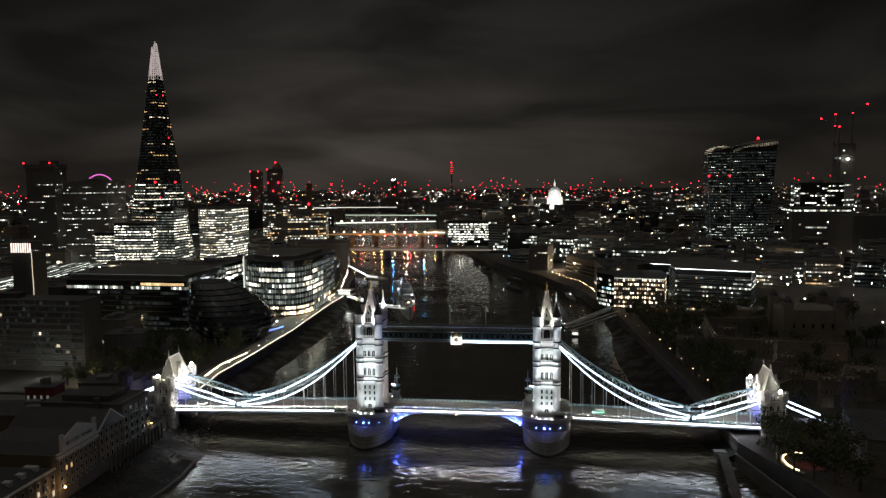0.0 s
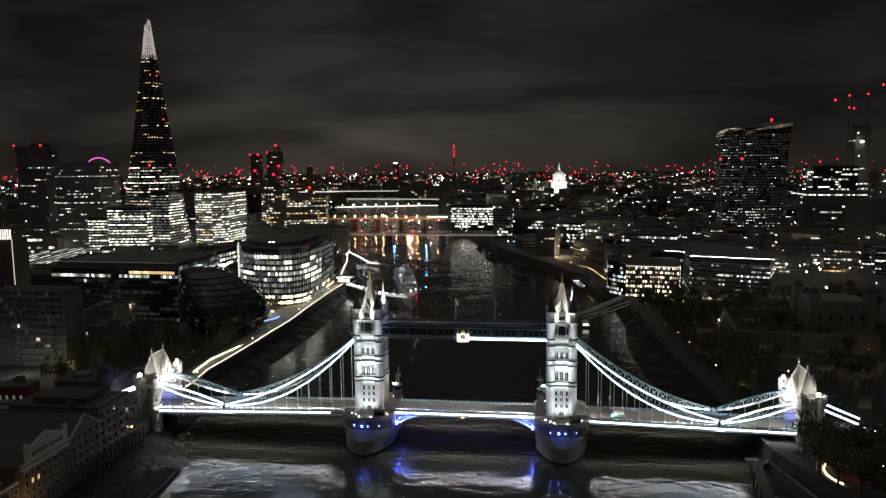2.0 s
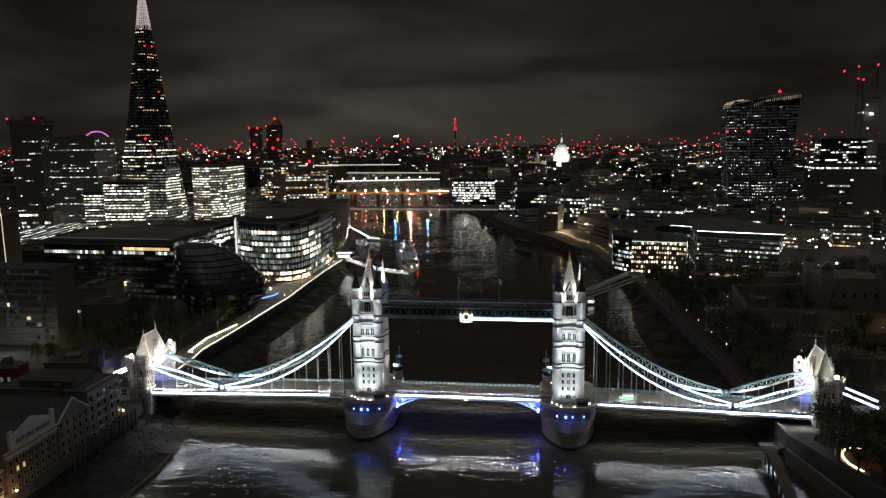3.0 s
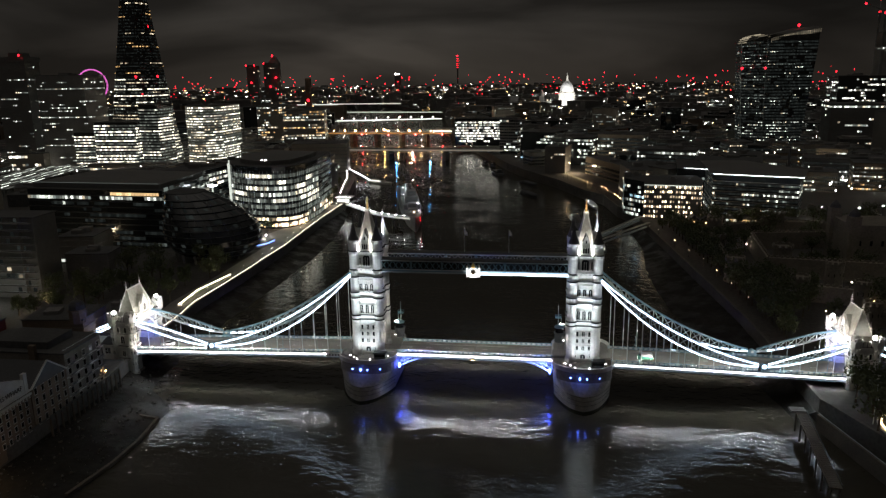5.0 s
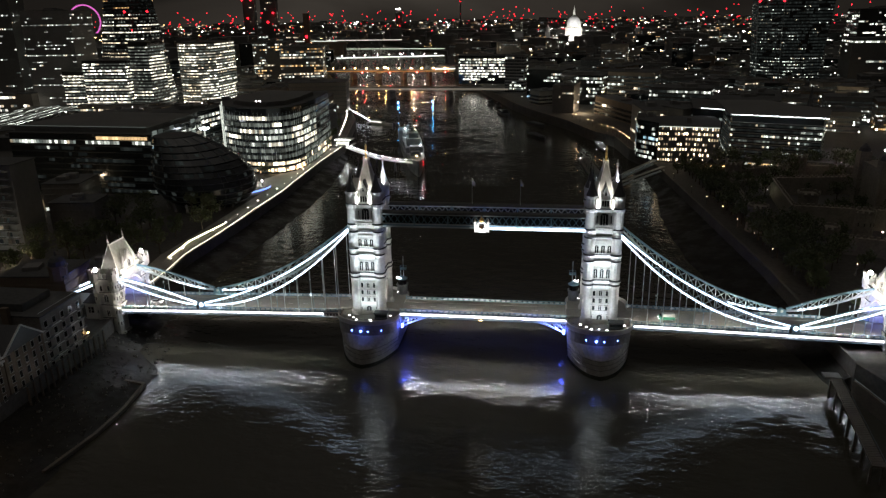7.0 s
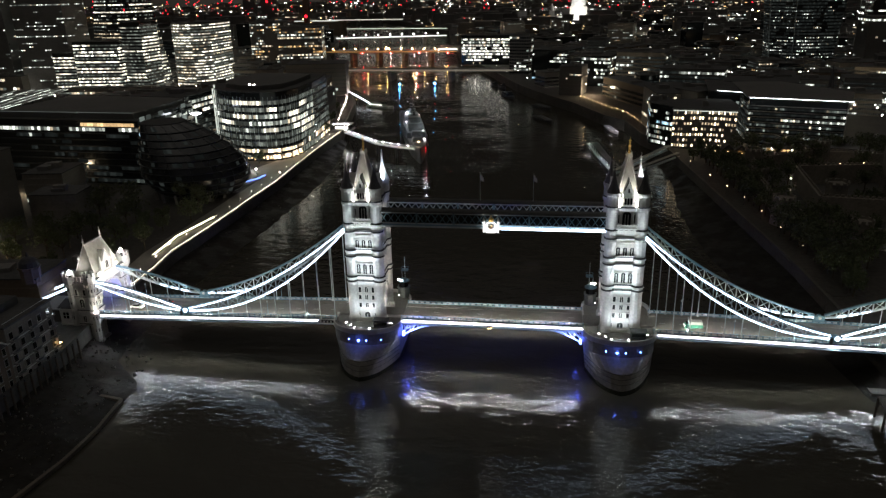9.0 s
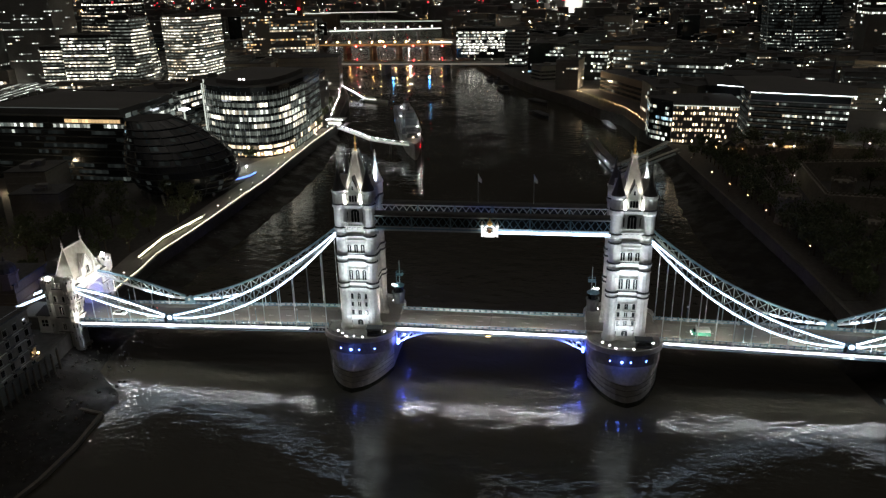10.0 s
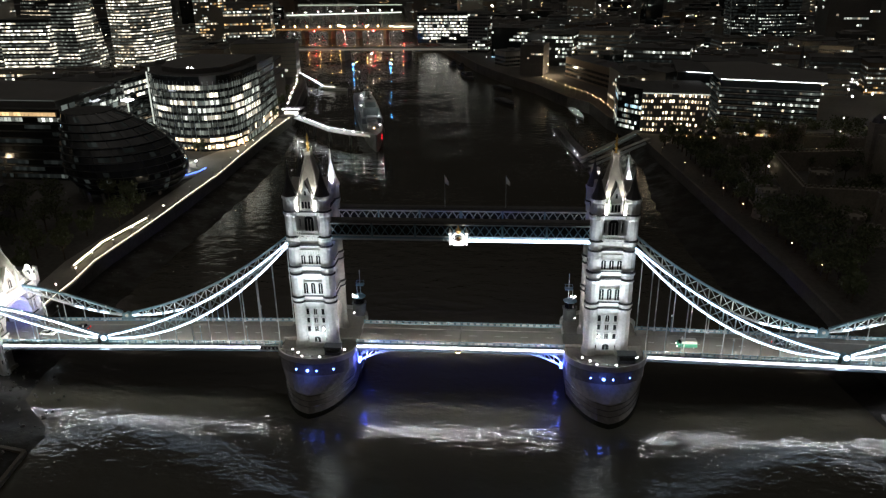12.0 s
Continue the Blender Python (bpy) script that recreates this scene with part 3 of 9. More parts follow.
        d.add([(sx * (hx + 0.1), -2.2, 55.0), (sx * (hx + 0.1), 2.2, 55.0), (sx * (hx + 0.1), 0, 58.6), (sx * (hx - 3.4), -2.2, 55.0), (sx * (hx - 3.4), 2.2, 55.0), (sx * (hx - 3.4), 0, 58.6)],
              [(0, 1, 2), (5, 4, 3), (0, 3, 4, 1), (1, 4, 5, 2), (2, 5, 3, 0)])
        part("dormer", d, STONE, t)
    # battlements
    for sy in (-1, 1):
        for k in (-1, 1):
            part("battlement", Geo().box(k * 2.9, sy * (hy - 0.1), 50.5, 1.7, 0.5, 1.5).box(k * 2.9, sy * (hy - 0.1), 52.0, 0.8, 0.5, 0.7), STONE_TRIM, t)
    for sx in (-1, 1):
        for k in (-1, 1):
            part("battlement", Geo().box(sx * (hx - 0.1), k * 3.0, 50.5, 0.5, 1.9, 1.5).box(sx * (hx - 0.1), k * 3.0, 52.0, 0.5, 0.9, 0.7), STONE_TRIM, t)
    # steep main roof with crest and gilded finial
    r = Geo()
    bx, by, tx, ty = 3.9, 5.3, 0.5, 0.9
    r.add([(-bx, -by, 50.4), (bx, -by, 50.4), (bx, by, 50.4), (-bx, by, 50.4), (-tx, -ty, 65.0), (tx, -ty, 65.0), (tx, ty, 65.0), (-tx, ty, 65.0)],
          [(3, 2, 1, 0), (4, 5, 6, 7), (0, 1, 5, 4), (1, 2, 6, 5), (2, 3, 7, 6), (3, 0, 4, 7)])
    roof = part("main_roof", r, LEAD, t, "steep pale lead roof")
    for sx in (-1, 1):
        for sy in (-1, 1):
            part("hip_rib", Geo().beam((sx * bx, sy * by, 50.4), (sx * tx, sy * ty, 65.0), 0.35, 0.35), STONE_TRIM, roof)
    cr = Geo().box(0, 0, 65.0, 1.9, 2.9, 0.5).box(0, 0, 65.5, 1.5, 2.5, 0.35)
    for k in range(7):
        for sx in (-1, 1):
            cr.box(sx * 0.75, -1.2 + k * 0.4, 65.8, 0.1, 0.1, 0.6)
    part("roof_crest", cr, STONE_TRIM, roof)
    part("gilded_finial", Geo().lathe(0, 0, [(0.5, 65.7), (0.22, 66.4), (0.42, 67.0), (0.18, 67.5), (0.5, 68.1), (0.14, 68.6), (0.3, 69.1), (0.1, 69.5), (0.05, 70.8)], 8).box(0, 0, 69.6, 0.9, 0.14, 0.16), GILT, roof, "gilded crown finial")
    return t


tower_left = main_tower()
tower_left.location = (-TX, MIDDLE, 0)
tower_right = copy_thing(tower_left, pose(TX, MIDDLE, 0))
tower_right["label"] = "floodlit pale granite bridge tower on the northern river pier"


def pier():
    p = thing("bridge_pier", (0, 0, WATER_Z - 3), "rounded granite river pier with pointed cutwaters and small blue lights", "bridge pier", "bridge piers")
    n = 14

    def outline(rx, y0, nose):
        pts = []
        for k in range(n + 1):
            a = -math.pi + math.pi * k / n
            pts.append((rx * math.cos(a), -y0 + nose * math.sin(a)))
        for k in range(n + 1):
            a = math.pi * k / n
            pts.append((rx * math.cos(a), y0 + nose * math.sin(a)))
        return pts

    def ogive(rx, tip):
        """Pointed plan: curved sides that meet in a ridge."""
        half = []
        for k in range(n + 1):
            u = k / n * 2 - 1
            half.append((rx * u, -9.5 - (tip - 9.5) * (0.78 * (1 - abs(u) ** 2.6) + 0.22 * (1 - abs(u)))))
        return half + [(-x, -y) for x, y in half]

    def loft(levels):
        g, m = Geo(), 2 * (n + 1)
        vs = [(x, y, z) for z, pts in levels for x, y in pts]
        fs = [(j * m + i, j * m + (i + 1) % m, (j + 1) * m + (i + 1) % m, (j + 1) * m + i) for j in range(len(levels) - 1) for i in range(m)]
        return g.add(vs, fs + [tuple(range(m - 1, -1, -1)), tuple((len(levels) - 1) * m + i for i in range(m))])
    part("shaft", loft([(WATER_Z - 3, ogive(10.2, 24.8)), (-3.3, ogive(10.3, 24.0)), (1.6, ogive(10.6, 22.4)), (4.6, outline(10.9, 9.5, 7.6)), (8.6, outline(10.9, 9.5, 7.6))]), PIER_STONE, p)
    part("algae_band", loft([(WATER_Z - 3, ogive(10.3, 25.1)), (-4.4, ogive(10.35, 24.6)), (-3.4, ogive(10.4, 24.12))]), ALGAE, p, "dark wet band")
    for z, out in ((-1.6, 23.52), (-0.1, 23.03), (1.3, 22.58)):
        half = ogive(10.35 + 0.06 * (z + 3.3), out)[:n + 1]
        part("masonry_course", Geo().path([(x, y, z) for x, y in half], 0.16, 0.12), WALL_STONE, p)
    part("coping", Geo().prism(outline(11.4, 9.5, 8.1), 8.6, 9.2), STONE_TRIM, p)
    part("pier_deck", Geo().prism(outline(10.6, 9.5, 7.3), 9.2, 9.3), PAVING, p)
    part("roadway", Geo().box(0, MIDDLE, 9.32, 22.4, 6.2, 0.9), ASPHALT, p)
    o = outline(11.2, 9.5, 7.9)
    for ring in (o[:n + 1], o[n + 1:]):
        part("parapet", Geo().path([(*a, 9.75) for a in ring], 0.4, 1.1), STONE_TRIM, p)
    for sy in (-1, 1):
        for x, r in ((-4.6, 0.24), (-1.2, 0.42), (1.4, 0.24), (6.0, 0.2)):
            a = math.asin(max(-1, min(1, x / 10.9)))
            y = sy * (9.5 + 7.6 * math.cos(a))
            f = part("light_box", Geo().box(x, y + sy * 0.15, 6.2, 0.7, 0.6, 0.5), STEEL_DARK, p)
            part("blue_light", Geo().lathe(x, y + sy * 0.5, [(0.1, 6.45 - r), (r, 6.45), (0.1, 6.45 + r)], 8), LED_BLUE, f, "bright blue light")
    # control cabin on the downstream end
    cab = Geo().box(5.4, -12.4, 9.3, 4.6, 2.4, 2.4).box(5.4, -12.4, 11.7, 5.2, 3.0, 0.3)
    cb = part("control_cabin", cab, STEEL_DARK, p, "dark control cabin")
    part("cabin_window", Geo().box(5.4, -13.63, 10.3, 4.0, 0.06, 1.0), GLASS, cb)
    arc = [(9.9 * math.cos(-math.pi * (0.1 + 0.8 * k / 16)), -9.5 + 6.8 * math.sin(-math.pi * (0.1 + 0.8 * k / 16)), 10.6) for k in range(17)]
    rail = part("handrail", Geo().path(arc, 0.09, 0.09), STEEL_DARK, p)
    for x, y, z in arc[::2]:
        part("rail_post", Geo().rod((x, y, 9.3), (x, y, z), 0.05), STEEL_DARK, rail)
    for k, (x, y) in enumerate(((-6.6, -12.0), (-4.6, -13.8), (-3.0, -15.6), (2.2, -15.8), (8.4, -11.3), (-6.6, 12.0), (0.2, 12.5), (6.6, 12.0))):
        fl = part("floodlight", Geo().box(x, y, 9.3, 0.5, 0.4, 0.35).lathe(x, y, [(0.28, 9.65), (0.35, 10.0)], 8), STEEL_DARK, p)
        part("lens", Geo().lathe(x, y, [(0.3, 10.0), (0.34, 10.12), (0.12, 10.3)], 8), LAMP_WHITE, fl, "glowing white lens")
    return p


pier_left = pier()
pier_left.location.x = -TX
pier_right = copy_thing(pier_left, Matrix.Translation((TX, 0, WATER_Z - 3)))


# signal cabins beside the towers, upstream
def watch_cabin():
    c = thing("signal_cabin", (0, 0, 9.3), "small stone signal cabin with a pale blue mast platform", "cabin", "signal cabins")
    part("cabin_wall", Geo().lathe(0, 0, [(2.1, 9.3), (2.1, 12.6), (2.4, 12.9), (2.4, 13.3)], 8, math.pi / 8), CABIN_STONE, c)
    part("cabin_roof", Geo().lathe(0, 0, [(2.0, 15.3), (2.2, 15.5), (1.5, 16.0), (0.4, 16.3)], 8, math.pi / 8), STEEL_BLUE, c)
    part("cabin_glazing", Geo().lathe(0, 0, [(1.75, 13.3), (1.75, 15.3)], 8, math.pi / 8), GLASS, c)
    m = part("mast", Geo().rod((0.6, 0, 16), (0.6, 0, 24.5), 0.12, 6).rod((-0.6, 0.6, 16), (-0.6, 0.6, 19.5), 0.1, 6), STEEL_PALE, c)
    part("platform", Geo().box(0.6, 0, 19.4, 2.4, 2.0, 0.25).box(0.6, -0.95, 20.4, 2.4, 0.1, 0.12).box(0.6, 0.95, 20.4, 2.4, 0.1, 0.12).box(-0.55, 0, 20.4, 0.1, 2.0, 0.12).box(1.75, 0, 20.4, 0.1, 2.0, 0.12), STEEL_BLUE, m)
    part("lamp", Geo().box(-1.5, -1.2, 16.0, 0.6, 0.4, 0.5).box(-0.4, -1.7, 16.0, 0.5, 0.4, 0.4), LAMP_WHITE, c, "white flood lamp")
    return c


cabin_a = watch_cabin()
cabin_a.location = (-TX + 8.2, 13.0, 9.3)
cabin_b = copy_thing(cabin_a, pose(TX - 8.2, 13.0, 9.3, 0, 0, 180))


# high walkways
def walkway(y):
    near = y < 0
    w = thing("high_walkway", (0, y, 43), "blue and white steel lattice walkway high between the towers", "walkway", "high walkways")
    x0, x1 = -TX + 5.8, TX - 5.8
    part("floor_girder", Geo().box(0, y, 43.0, x1 - x0, 3.6, 0.7), STEEL_BLUE, w)
    part("walkway_roof", Geo().box(0, y, 47.6, x1 - x0, 4.2, 0.25).box(0, y, 47.85, x1 - x0, 2.6, 0.25), ROOF, w)
    part("glazing", Geo().box(0, y, 43.7, x1 - x0, 2.9, 3.9), GLASS, w)
    for s in (-1, 1):
        yy = y + s * 1.75
        ch = Geo().box(0, yy, 43.75, x1 - x0, 0.25, 0.35).box(0, yy, 47.15, x1 - x0, 0.25, 0.35)
        side = part("side_girder", ch, STEEL_PALE, w)
        n = 30
        lat = Geo()
        for k in range(n):
            a, b = x0 + (x1 - x0) * k / n, x0 + (x1 - x0) * (k + 1) / n
            lat.beam((a, yy, 43.9), (b, yy, 47.3), 0.14, 0.2).beam((a, yy + s * 0.05, 47.3), (b, yy + s * 0.05, 43.9), 0.14, 0.2)
        # The darker paint puts the near lattice's dimmer light into its colour.
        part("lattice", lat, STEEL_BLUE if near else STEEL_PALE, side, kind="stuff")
        for k in range(1, 6):
            part("panel_post", Geo().box(x0 + (x1 - x0) * k / 6, yy, 43.7, 0.9 if k == 3 else 0.5, 0.3, 3.9), STEEL_BLUE, side)
    if near:
        part("light_strip", Geo().box((2.6 + x1) / 2, y - 2.15, 42.7, x1 - 2.6, 0.35, 0.75), LED, w, "bright white light strip")
        part("dark_strip", Geo().box((x0 - 2.6) / 2, y - 2.1, 42.85, -2.6 - x0, 0.3, 0.4), STEEL_PALE, w)
    return w


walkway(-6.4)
walkway(5.0)

crest = thing("heraldic_crest", (0, -8.7, 42.3), "bright white floodlit crest with gilded crown above the walkway edge", "crest")
# The crest's floodlit white is put in as its own glow.
crest_white = glow("crest_white_glow", (1.0, 0.99, 0.96), 1.3)
part("shield", Geo().box(0, -8.85, 42.0, 3.9, 0.4, 1.3).box(0, -8.85, 41.7, 3.0, 0.4, 0.3), crest_white, crest)
part("arch", Geo().path([(1.75 * math.cos(math.pi * k / 12), -8.85, 43.3 + 1.9 * math.sin(math.pi * k / 12)) for k in range(13)], 0.5, 0.5), crest_white, crest)
part("back_plate", Geo().box(0, -8.72, 43.2, 2.9, 0.2, 1.4, 0, 0.7), STEEL_DARK, crest)
emblem = part("emblem", Geo().box(0, -8.95, 43.0, 1.0, 0.2, 1.3, 0, 1.2), WHITE_PAINT, crest)
for k in range(4):
    part("quarter", Geo().box(-0.24 + 0.48 * (k % 2), -9.07, 43.1 + 0.6 * (k // 2), 0.42, 0.06, 0.52), RED_BRICK if k in (1, 2) else GILT, emblem)
for s in (-1, 1):
    part("scroll", Geo().path([(s * (1.3 - 0.35 * math.sin(k * 0.6)), -8.95, 43.3 + k * 0.26) for k in range(6)], 0.22, 0.22), crest_white, crest)
    sp = part("side_post", Geo().box(s * 2.25, -8.85, 41.8, 0.45, 0.5, 3.1).box(s * 2.25, -8.85, 44.9, 0.8, 0.8, 0.25), crest_white, crest)
    part("lantern", Geo().lathe(s * 2.25, -8.85, [(0.2, 45.15), (0.36, 45.7), (0.12, 46.2), (0.05, 46.7)], 8), WHITE_PAINT, sp)
part("crown", Geo().lathe(0, -8.9, [(0.6, 45.3), (0.6, 45.6), (0.8, 46.0), (0.5, 46.6), (0.15, 46.9), (0.1, 47.6)], 10).box(0, -8.9, 47.2, 0.5, 0.12, 0.12), GILT, crest, "gilded crown")
lamp("crest_flood", "SPOT", (0.3, -11.0, 43.2), (0, -8.9, 45.8), 500, (1.0, 0.9, 0.75), 0.2, 70, 0.8)

# flag poles on the walkway roofs
for x, y in ((-4.6, 5.0), (12.6, 5.0)):
    fp = thing("flagpole", (x, y, 48.1), "thin white flagpole with a hanging flag", "flagpole", "walkway flagpoles")
    part("pole", Geo().rod((x, y, 48.1), (x, y, 57.5), 0.11, 6, 0.05), STEEL_PALE, fp)
    g = Geo()
    for k in range(5):
        g.box(x + 0.12 + k * 0.22, y + 0.12 * math.sin(k * 1.4), 55.0 - k * 0.12, 0.23, 0.07, 2.0 - k * 0.2)
    part("flag", g, WHITE_PAINT, fp)


# ---------------------------------------------------------------- decks
# Added glow, hidden behind the near parapet, that brightens the road.
ROAD_FILL = glow("road_fill_glow", (1.0, 0.9, 0.78), 125.0, lights=True)
def deck_span(name, x0, x1, label, lit, half=7.3):
    d = thing(name, ((x0 + x1) / 2, MIDDLE, deck_z((x0 + x1) / 2) - 2), label, "bridge deck", "bridge decks")
    z0, z1 = deck_z(x0), deck_z(x1)

    def slab(y, wide, up, high):
        return Geo().beam((x0, MIDDLE + y, z0 + up), (x1, MIDDLE + y, z1 + up), wide, high)
    part("roadway", slab(0, 2 * half - 5.0, -0.15, 0.3), ASPHALT, d)
    for s in (-1, 1):
        part("footway", slab(s * (half - 1.3), 2.7, -0.02, 0.34), PAVING, d)
        yp = MIDDLE + s * half
        pr = Geo().beam((x0, yp, z0 + 1.15), (x1, yp, z1 + 1.15), 0.22, 0.16).beam((x0, yp, z0 + 0.25), (x1, yp, z1 + 0.25), 0.25, 0.3)
        par = part("parapet", pr, STEEL_BLUE, d)
        n = int(abs(x1 - x0) / 1.9)
        post, pan = Geo(), Geo()
        for k in range(n + 1):
            x = x0 + (x1 - x0) * k / n
            z = z0 + (z1 - z0) * k / n
            post.box(x, yp, z + 0.2, 0.3, 0.34, 1.15)
            if k < n:
                xm = x + (x1 - x0) * 0.5 / n
                pan.box(xm, yp, z + 0.4, 1.3, 0.08, 0.62)
        part("parapet_post", post, STEEL_BLUE, par, kind="stuff")
        part("parapet_panel", pan, STEEL_PALE, par, "white open-work panels", kind="stuff")
        part("edge_girder", slab(s * (half + 0.15), 0.5, -0.95, 1.6), STEEL_PALE, d)
        part("girder_flange", slab(s * (half + 0.3), 0.62, -1.82, 0.12), STEEL_BLUE, d)
    part("road_fill_strip", Geo().beam((x0 + 0.5, MIDDLE - half + 0.22, z0 + 1.0), (x1 - 0.5, MIDDLE - half + 0.22, z1 + 1.0), 0.1, 0.1), ROAD_FILL, d, "added glowing strip that brightens the road")
    part("centre_line", centre_dashes(x0, x1), WHITE_PAINT, d, kind="stuff")
    under = slab(0, 2 * half - 1.6, -0.75, 0.8)
    if name != "bascule_span":
        n = int(abs(x1 - x0) / 5)
        for k in range(n + 1):
            x = x0 + (x1 - x0) * k / n
            under.box(x, MIDDLE, deck_z(x) - 1.9, 0.4, 2 * half - 1.8, 1.0)
    part("underside", under, STEEL_DARK, d)
    for a, b, s in lit:
        part("light_strip", Geo().beam((a, MIDDLE + s * (half + 0.5), deck_z(a) - 0.75), (b, MIDDLE + s * (half + 0.5), deck_z(b) - 0.75), 0.2, 0.3), LED_DECK if name == "bascule_span" else LED_SIDE, d, "bright white light strip")
    return d


def centre_dashes(x0, x1):
    g = Geo()
    n = int(abs(x1 - x0) / 6)
    for k in range(n):
        x = x0 + (x1 - x0) * (k + 0.5) / n
        g.box(x, MIDDLE, deck_z(x) + 0.005, 2.4, 0.16, 0.012)
    return g


LX = 105.6
deck_span("side_span_south", -AXL + 4, -TX - 10.6, "side span roadway with blue and white parapets on the south side", [(-AXL + 3.5, -LX - 1.9, -1), (-LX + 1.9, -58.5, -1), (-AXL + 3.5, -LX - 1.9, 1), (-LX + 1.9, -58.5, 1)])
deck_span("side_span_north", TX + 10.6, AX - 4, "side span roadway with blue and white parapets on the north side", [(TX + 12.0, LX - 12, -1), (LX - 11.6, LX - 1.9, -1), (LX + 1.9, AX - 3.5, -1), (TX + 12.0, LX - 1.9, 1), (LX + 1.9, AX - 3.5, 1)])
for s in (-1, 1):
    x0, x1 = s * (TX - 11.4), s * 0.06
    b = deck_span("bascule_span", min(x0, x1), max(x0, x1), "closed lifting half of the central span with blue lattice arms", [(min(x0, x1) + 0.3 * (s > 0) + 0.0, max(x0, x1), -1), (min(x0, x1), max(x0, x1), 1)], 6.1)
    # tapering lattice girders below
    for y in (-7.7, -4.0, 0.4, 3.9):
        g = Geo()
        n = 4
        L = TX - 11.4

        def low(u):
            return 8.6 - 4.2 * (1 - u) ** 1.4
        for k in range(n):
            u0, u1 = k / n, (k + 1) / n
            xa, xb = s * L * (1 - u0 * 0.36), s * L * (1 - u1 * 0.36)
            g.beam((xa, y, low(u0)), (xb, y, low(u1)), 0.5, 0.4)
            g.beam((xa, y, low(u0)), (xb, y, 9.0), 0.35, 0.3)
            g.beam((xa, y, low(u0)), (xa, y, 9.0), 0.35, 0.3)
        part("lattice_arm", g, STEEL_PALE, b, "blue-lit lattice arm")

mid = thing("navigation_lamp", (-0.4, -8.8, 8.6), "small amber navigation lamp under the middle of the deck edge", "lamp")
part("bracket", Geo().box(-0.4, -8.75, 8.9, 1.5, 0.5, 0.6).box(-0.4, -8.75, 8.5, 0.9, 0.4, 0.4), STEEL_DARK, mid)
part("bulb", Geo().lathe(-0.7, -9.1, [(0.1, 8.5), (0.28, 8.75), (0.1, 9.0)], 8).lathe(0.0, -9.1, [(0.1, 8.5), (0.28, 8.75), (0.1, 9.0)], 8), LAMP_WARM, mid)


# ---------------------------------------------------------------- suspension chains
def long_chord(u):
    return 10.9 + 30.4 * u ** 2.05


def short_chord(u):
    return 10.9 + 8.6 * u ** 1.5


def chain(side, y):
    c = thing("suspension_chain", (side * LX, y, 10), "white-lit steel lattice chain hanging from the tower with thin hangers", "suspension chain", "suspension chains")
    near = y < 0
    for kind, xa, xb, fn, deep, n in (("long", LX - 1.6, TX + 5.8, long_chord, 3.5, 16), ("short", LX + 1.6, (AXL if side < 0 else AXR) - 3.6, short_chord, 2.3, 8)):
        pts = []
        for k in range(n + 1):
            u = k / n
            z = fn(u)
            pts.append((side * (xa + (xb - xa) * u), z, z + 0.9 + deep * 4 * u * (1 - u) * 0.93))
        part("lower_chord", Geo().path([(x, y, l) for x, l, q in pts], 0.8, 0.6), STEEL_PALE, c)
        part("upper_chord", Geo().path([(x, y, q) for x, l, q in pts], 0.8, 0.6), STEEL_BLUE, c)
        tall = 0.38
        if near:
            part("lower_light", Geo().path([(x, y - 0.5, l - 0.12) for x, l, q in pts], 0.14, tall), LED, c, "white light line")
            part("inner_light", Geo().path([(x, y + 0.5, l) for x, l, q in pts], 0.14, 0.2), LED, c, "white light line")
        else:
            for k in range(1 if kind == "short" else 0, 5 if kind == "long" else 4):
                (x0, l0, u0), (x1, l1, u1) = pts[k], pts[k + 1]
                part("light_dash", Geo().beam((x0 + (x1 - x0) * 0.1, y - 0.5, l0 + (l1 - l0) * 0.1 + 0.2), (x0 + (x1 - x0) * 0.72, y - 0.5, l0 + (l1 - l0) * 0.72 + 0.2), 0.2, 0.42), LED, c, "white light dash")
        if near:
            part("upper_light", Geo().path([(x, y - 0.5, q - 0.12) for x, l, q in pts], 0.14, tall), LED if kind == "long" else LED_SOFT, c, "white light line")
        for k in range(n):
            (x0, l0, u0), (x1, l1, u1) = pts[k], pts[k + 1]
            if k:
                part("web_bar", Geo().beam((x0, y, l0), (x0, y, u0), 0.3, 0.3), STEEL_PALE, c)
            if u0 - l0 + u1 - l1 > 2.2:
                part("web_bar", Geo().beam((x0, y, l0), (x1, y, u1), 0.26, 0.2), STEEL_PALE, c)
                part("web_bar", Geo().beam((x0, y, u0), (x1, y, l1), 0.26, 0.2), STEEL_PALE, c)
        m = 11 if kind == "long" else 5
        for k in range(1, m):
            u = k / m
            x = side * (xa + (xb - xa) * u)
            if fn(u) - deck_z(x) > 1.2:
                part("hanger", Geo().rod((x, y, deck_z(x) - 0.6), (x, y, fn(u)), 0.15, 6).lathe(x, y, [(0.45, deck_z(x)), (0.4, deck_z(x) + 0.8), (0.16, deck_z(x) + 1.1)], 6), STEEL_PALE, c)
    k = part("joint", Geo().box(side * LX, y, 9.4, 3.3, 1.1, 2.0).rod((side * LX, y - 0.75, 10.9), (side * LX, y + 0.75, 10.9), 1.0, 12), STEEL_BLUE, c)
    if near:
        part("joint_roundel", Geo().rod((side * LX + 0.3, y - 0.95, 11.0), (side * LX + 0.3, y - 0.77, 11.0), 0.75, 12), LED, k, "lit white roundel")
        part("joint_shade", Geo().box(side * LX - 1.3, y - 0.65, 9.2, 0.9, 0.3, 1.8), STEEL_DARK, k)
    else:
        part("joint_roundel", Geo().rod((side * LX, y - 0.95, 11.0), (side * LX, y - 0.77, 11.0), 0.5, 12), WHITE_PAINT, k)
    return c


for side in (-1, 1):
    for y in (-9.3, 5.3):
        chain(side, y)


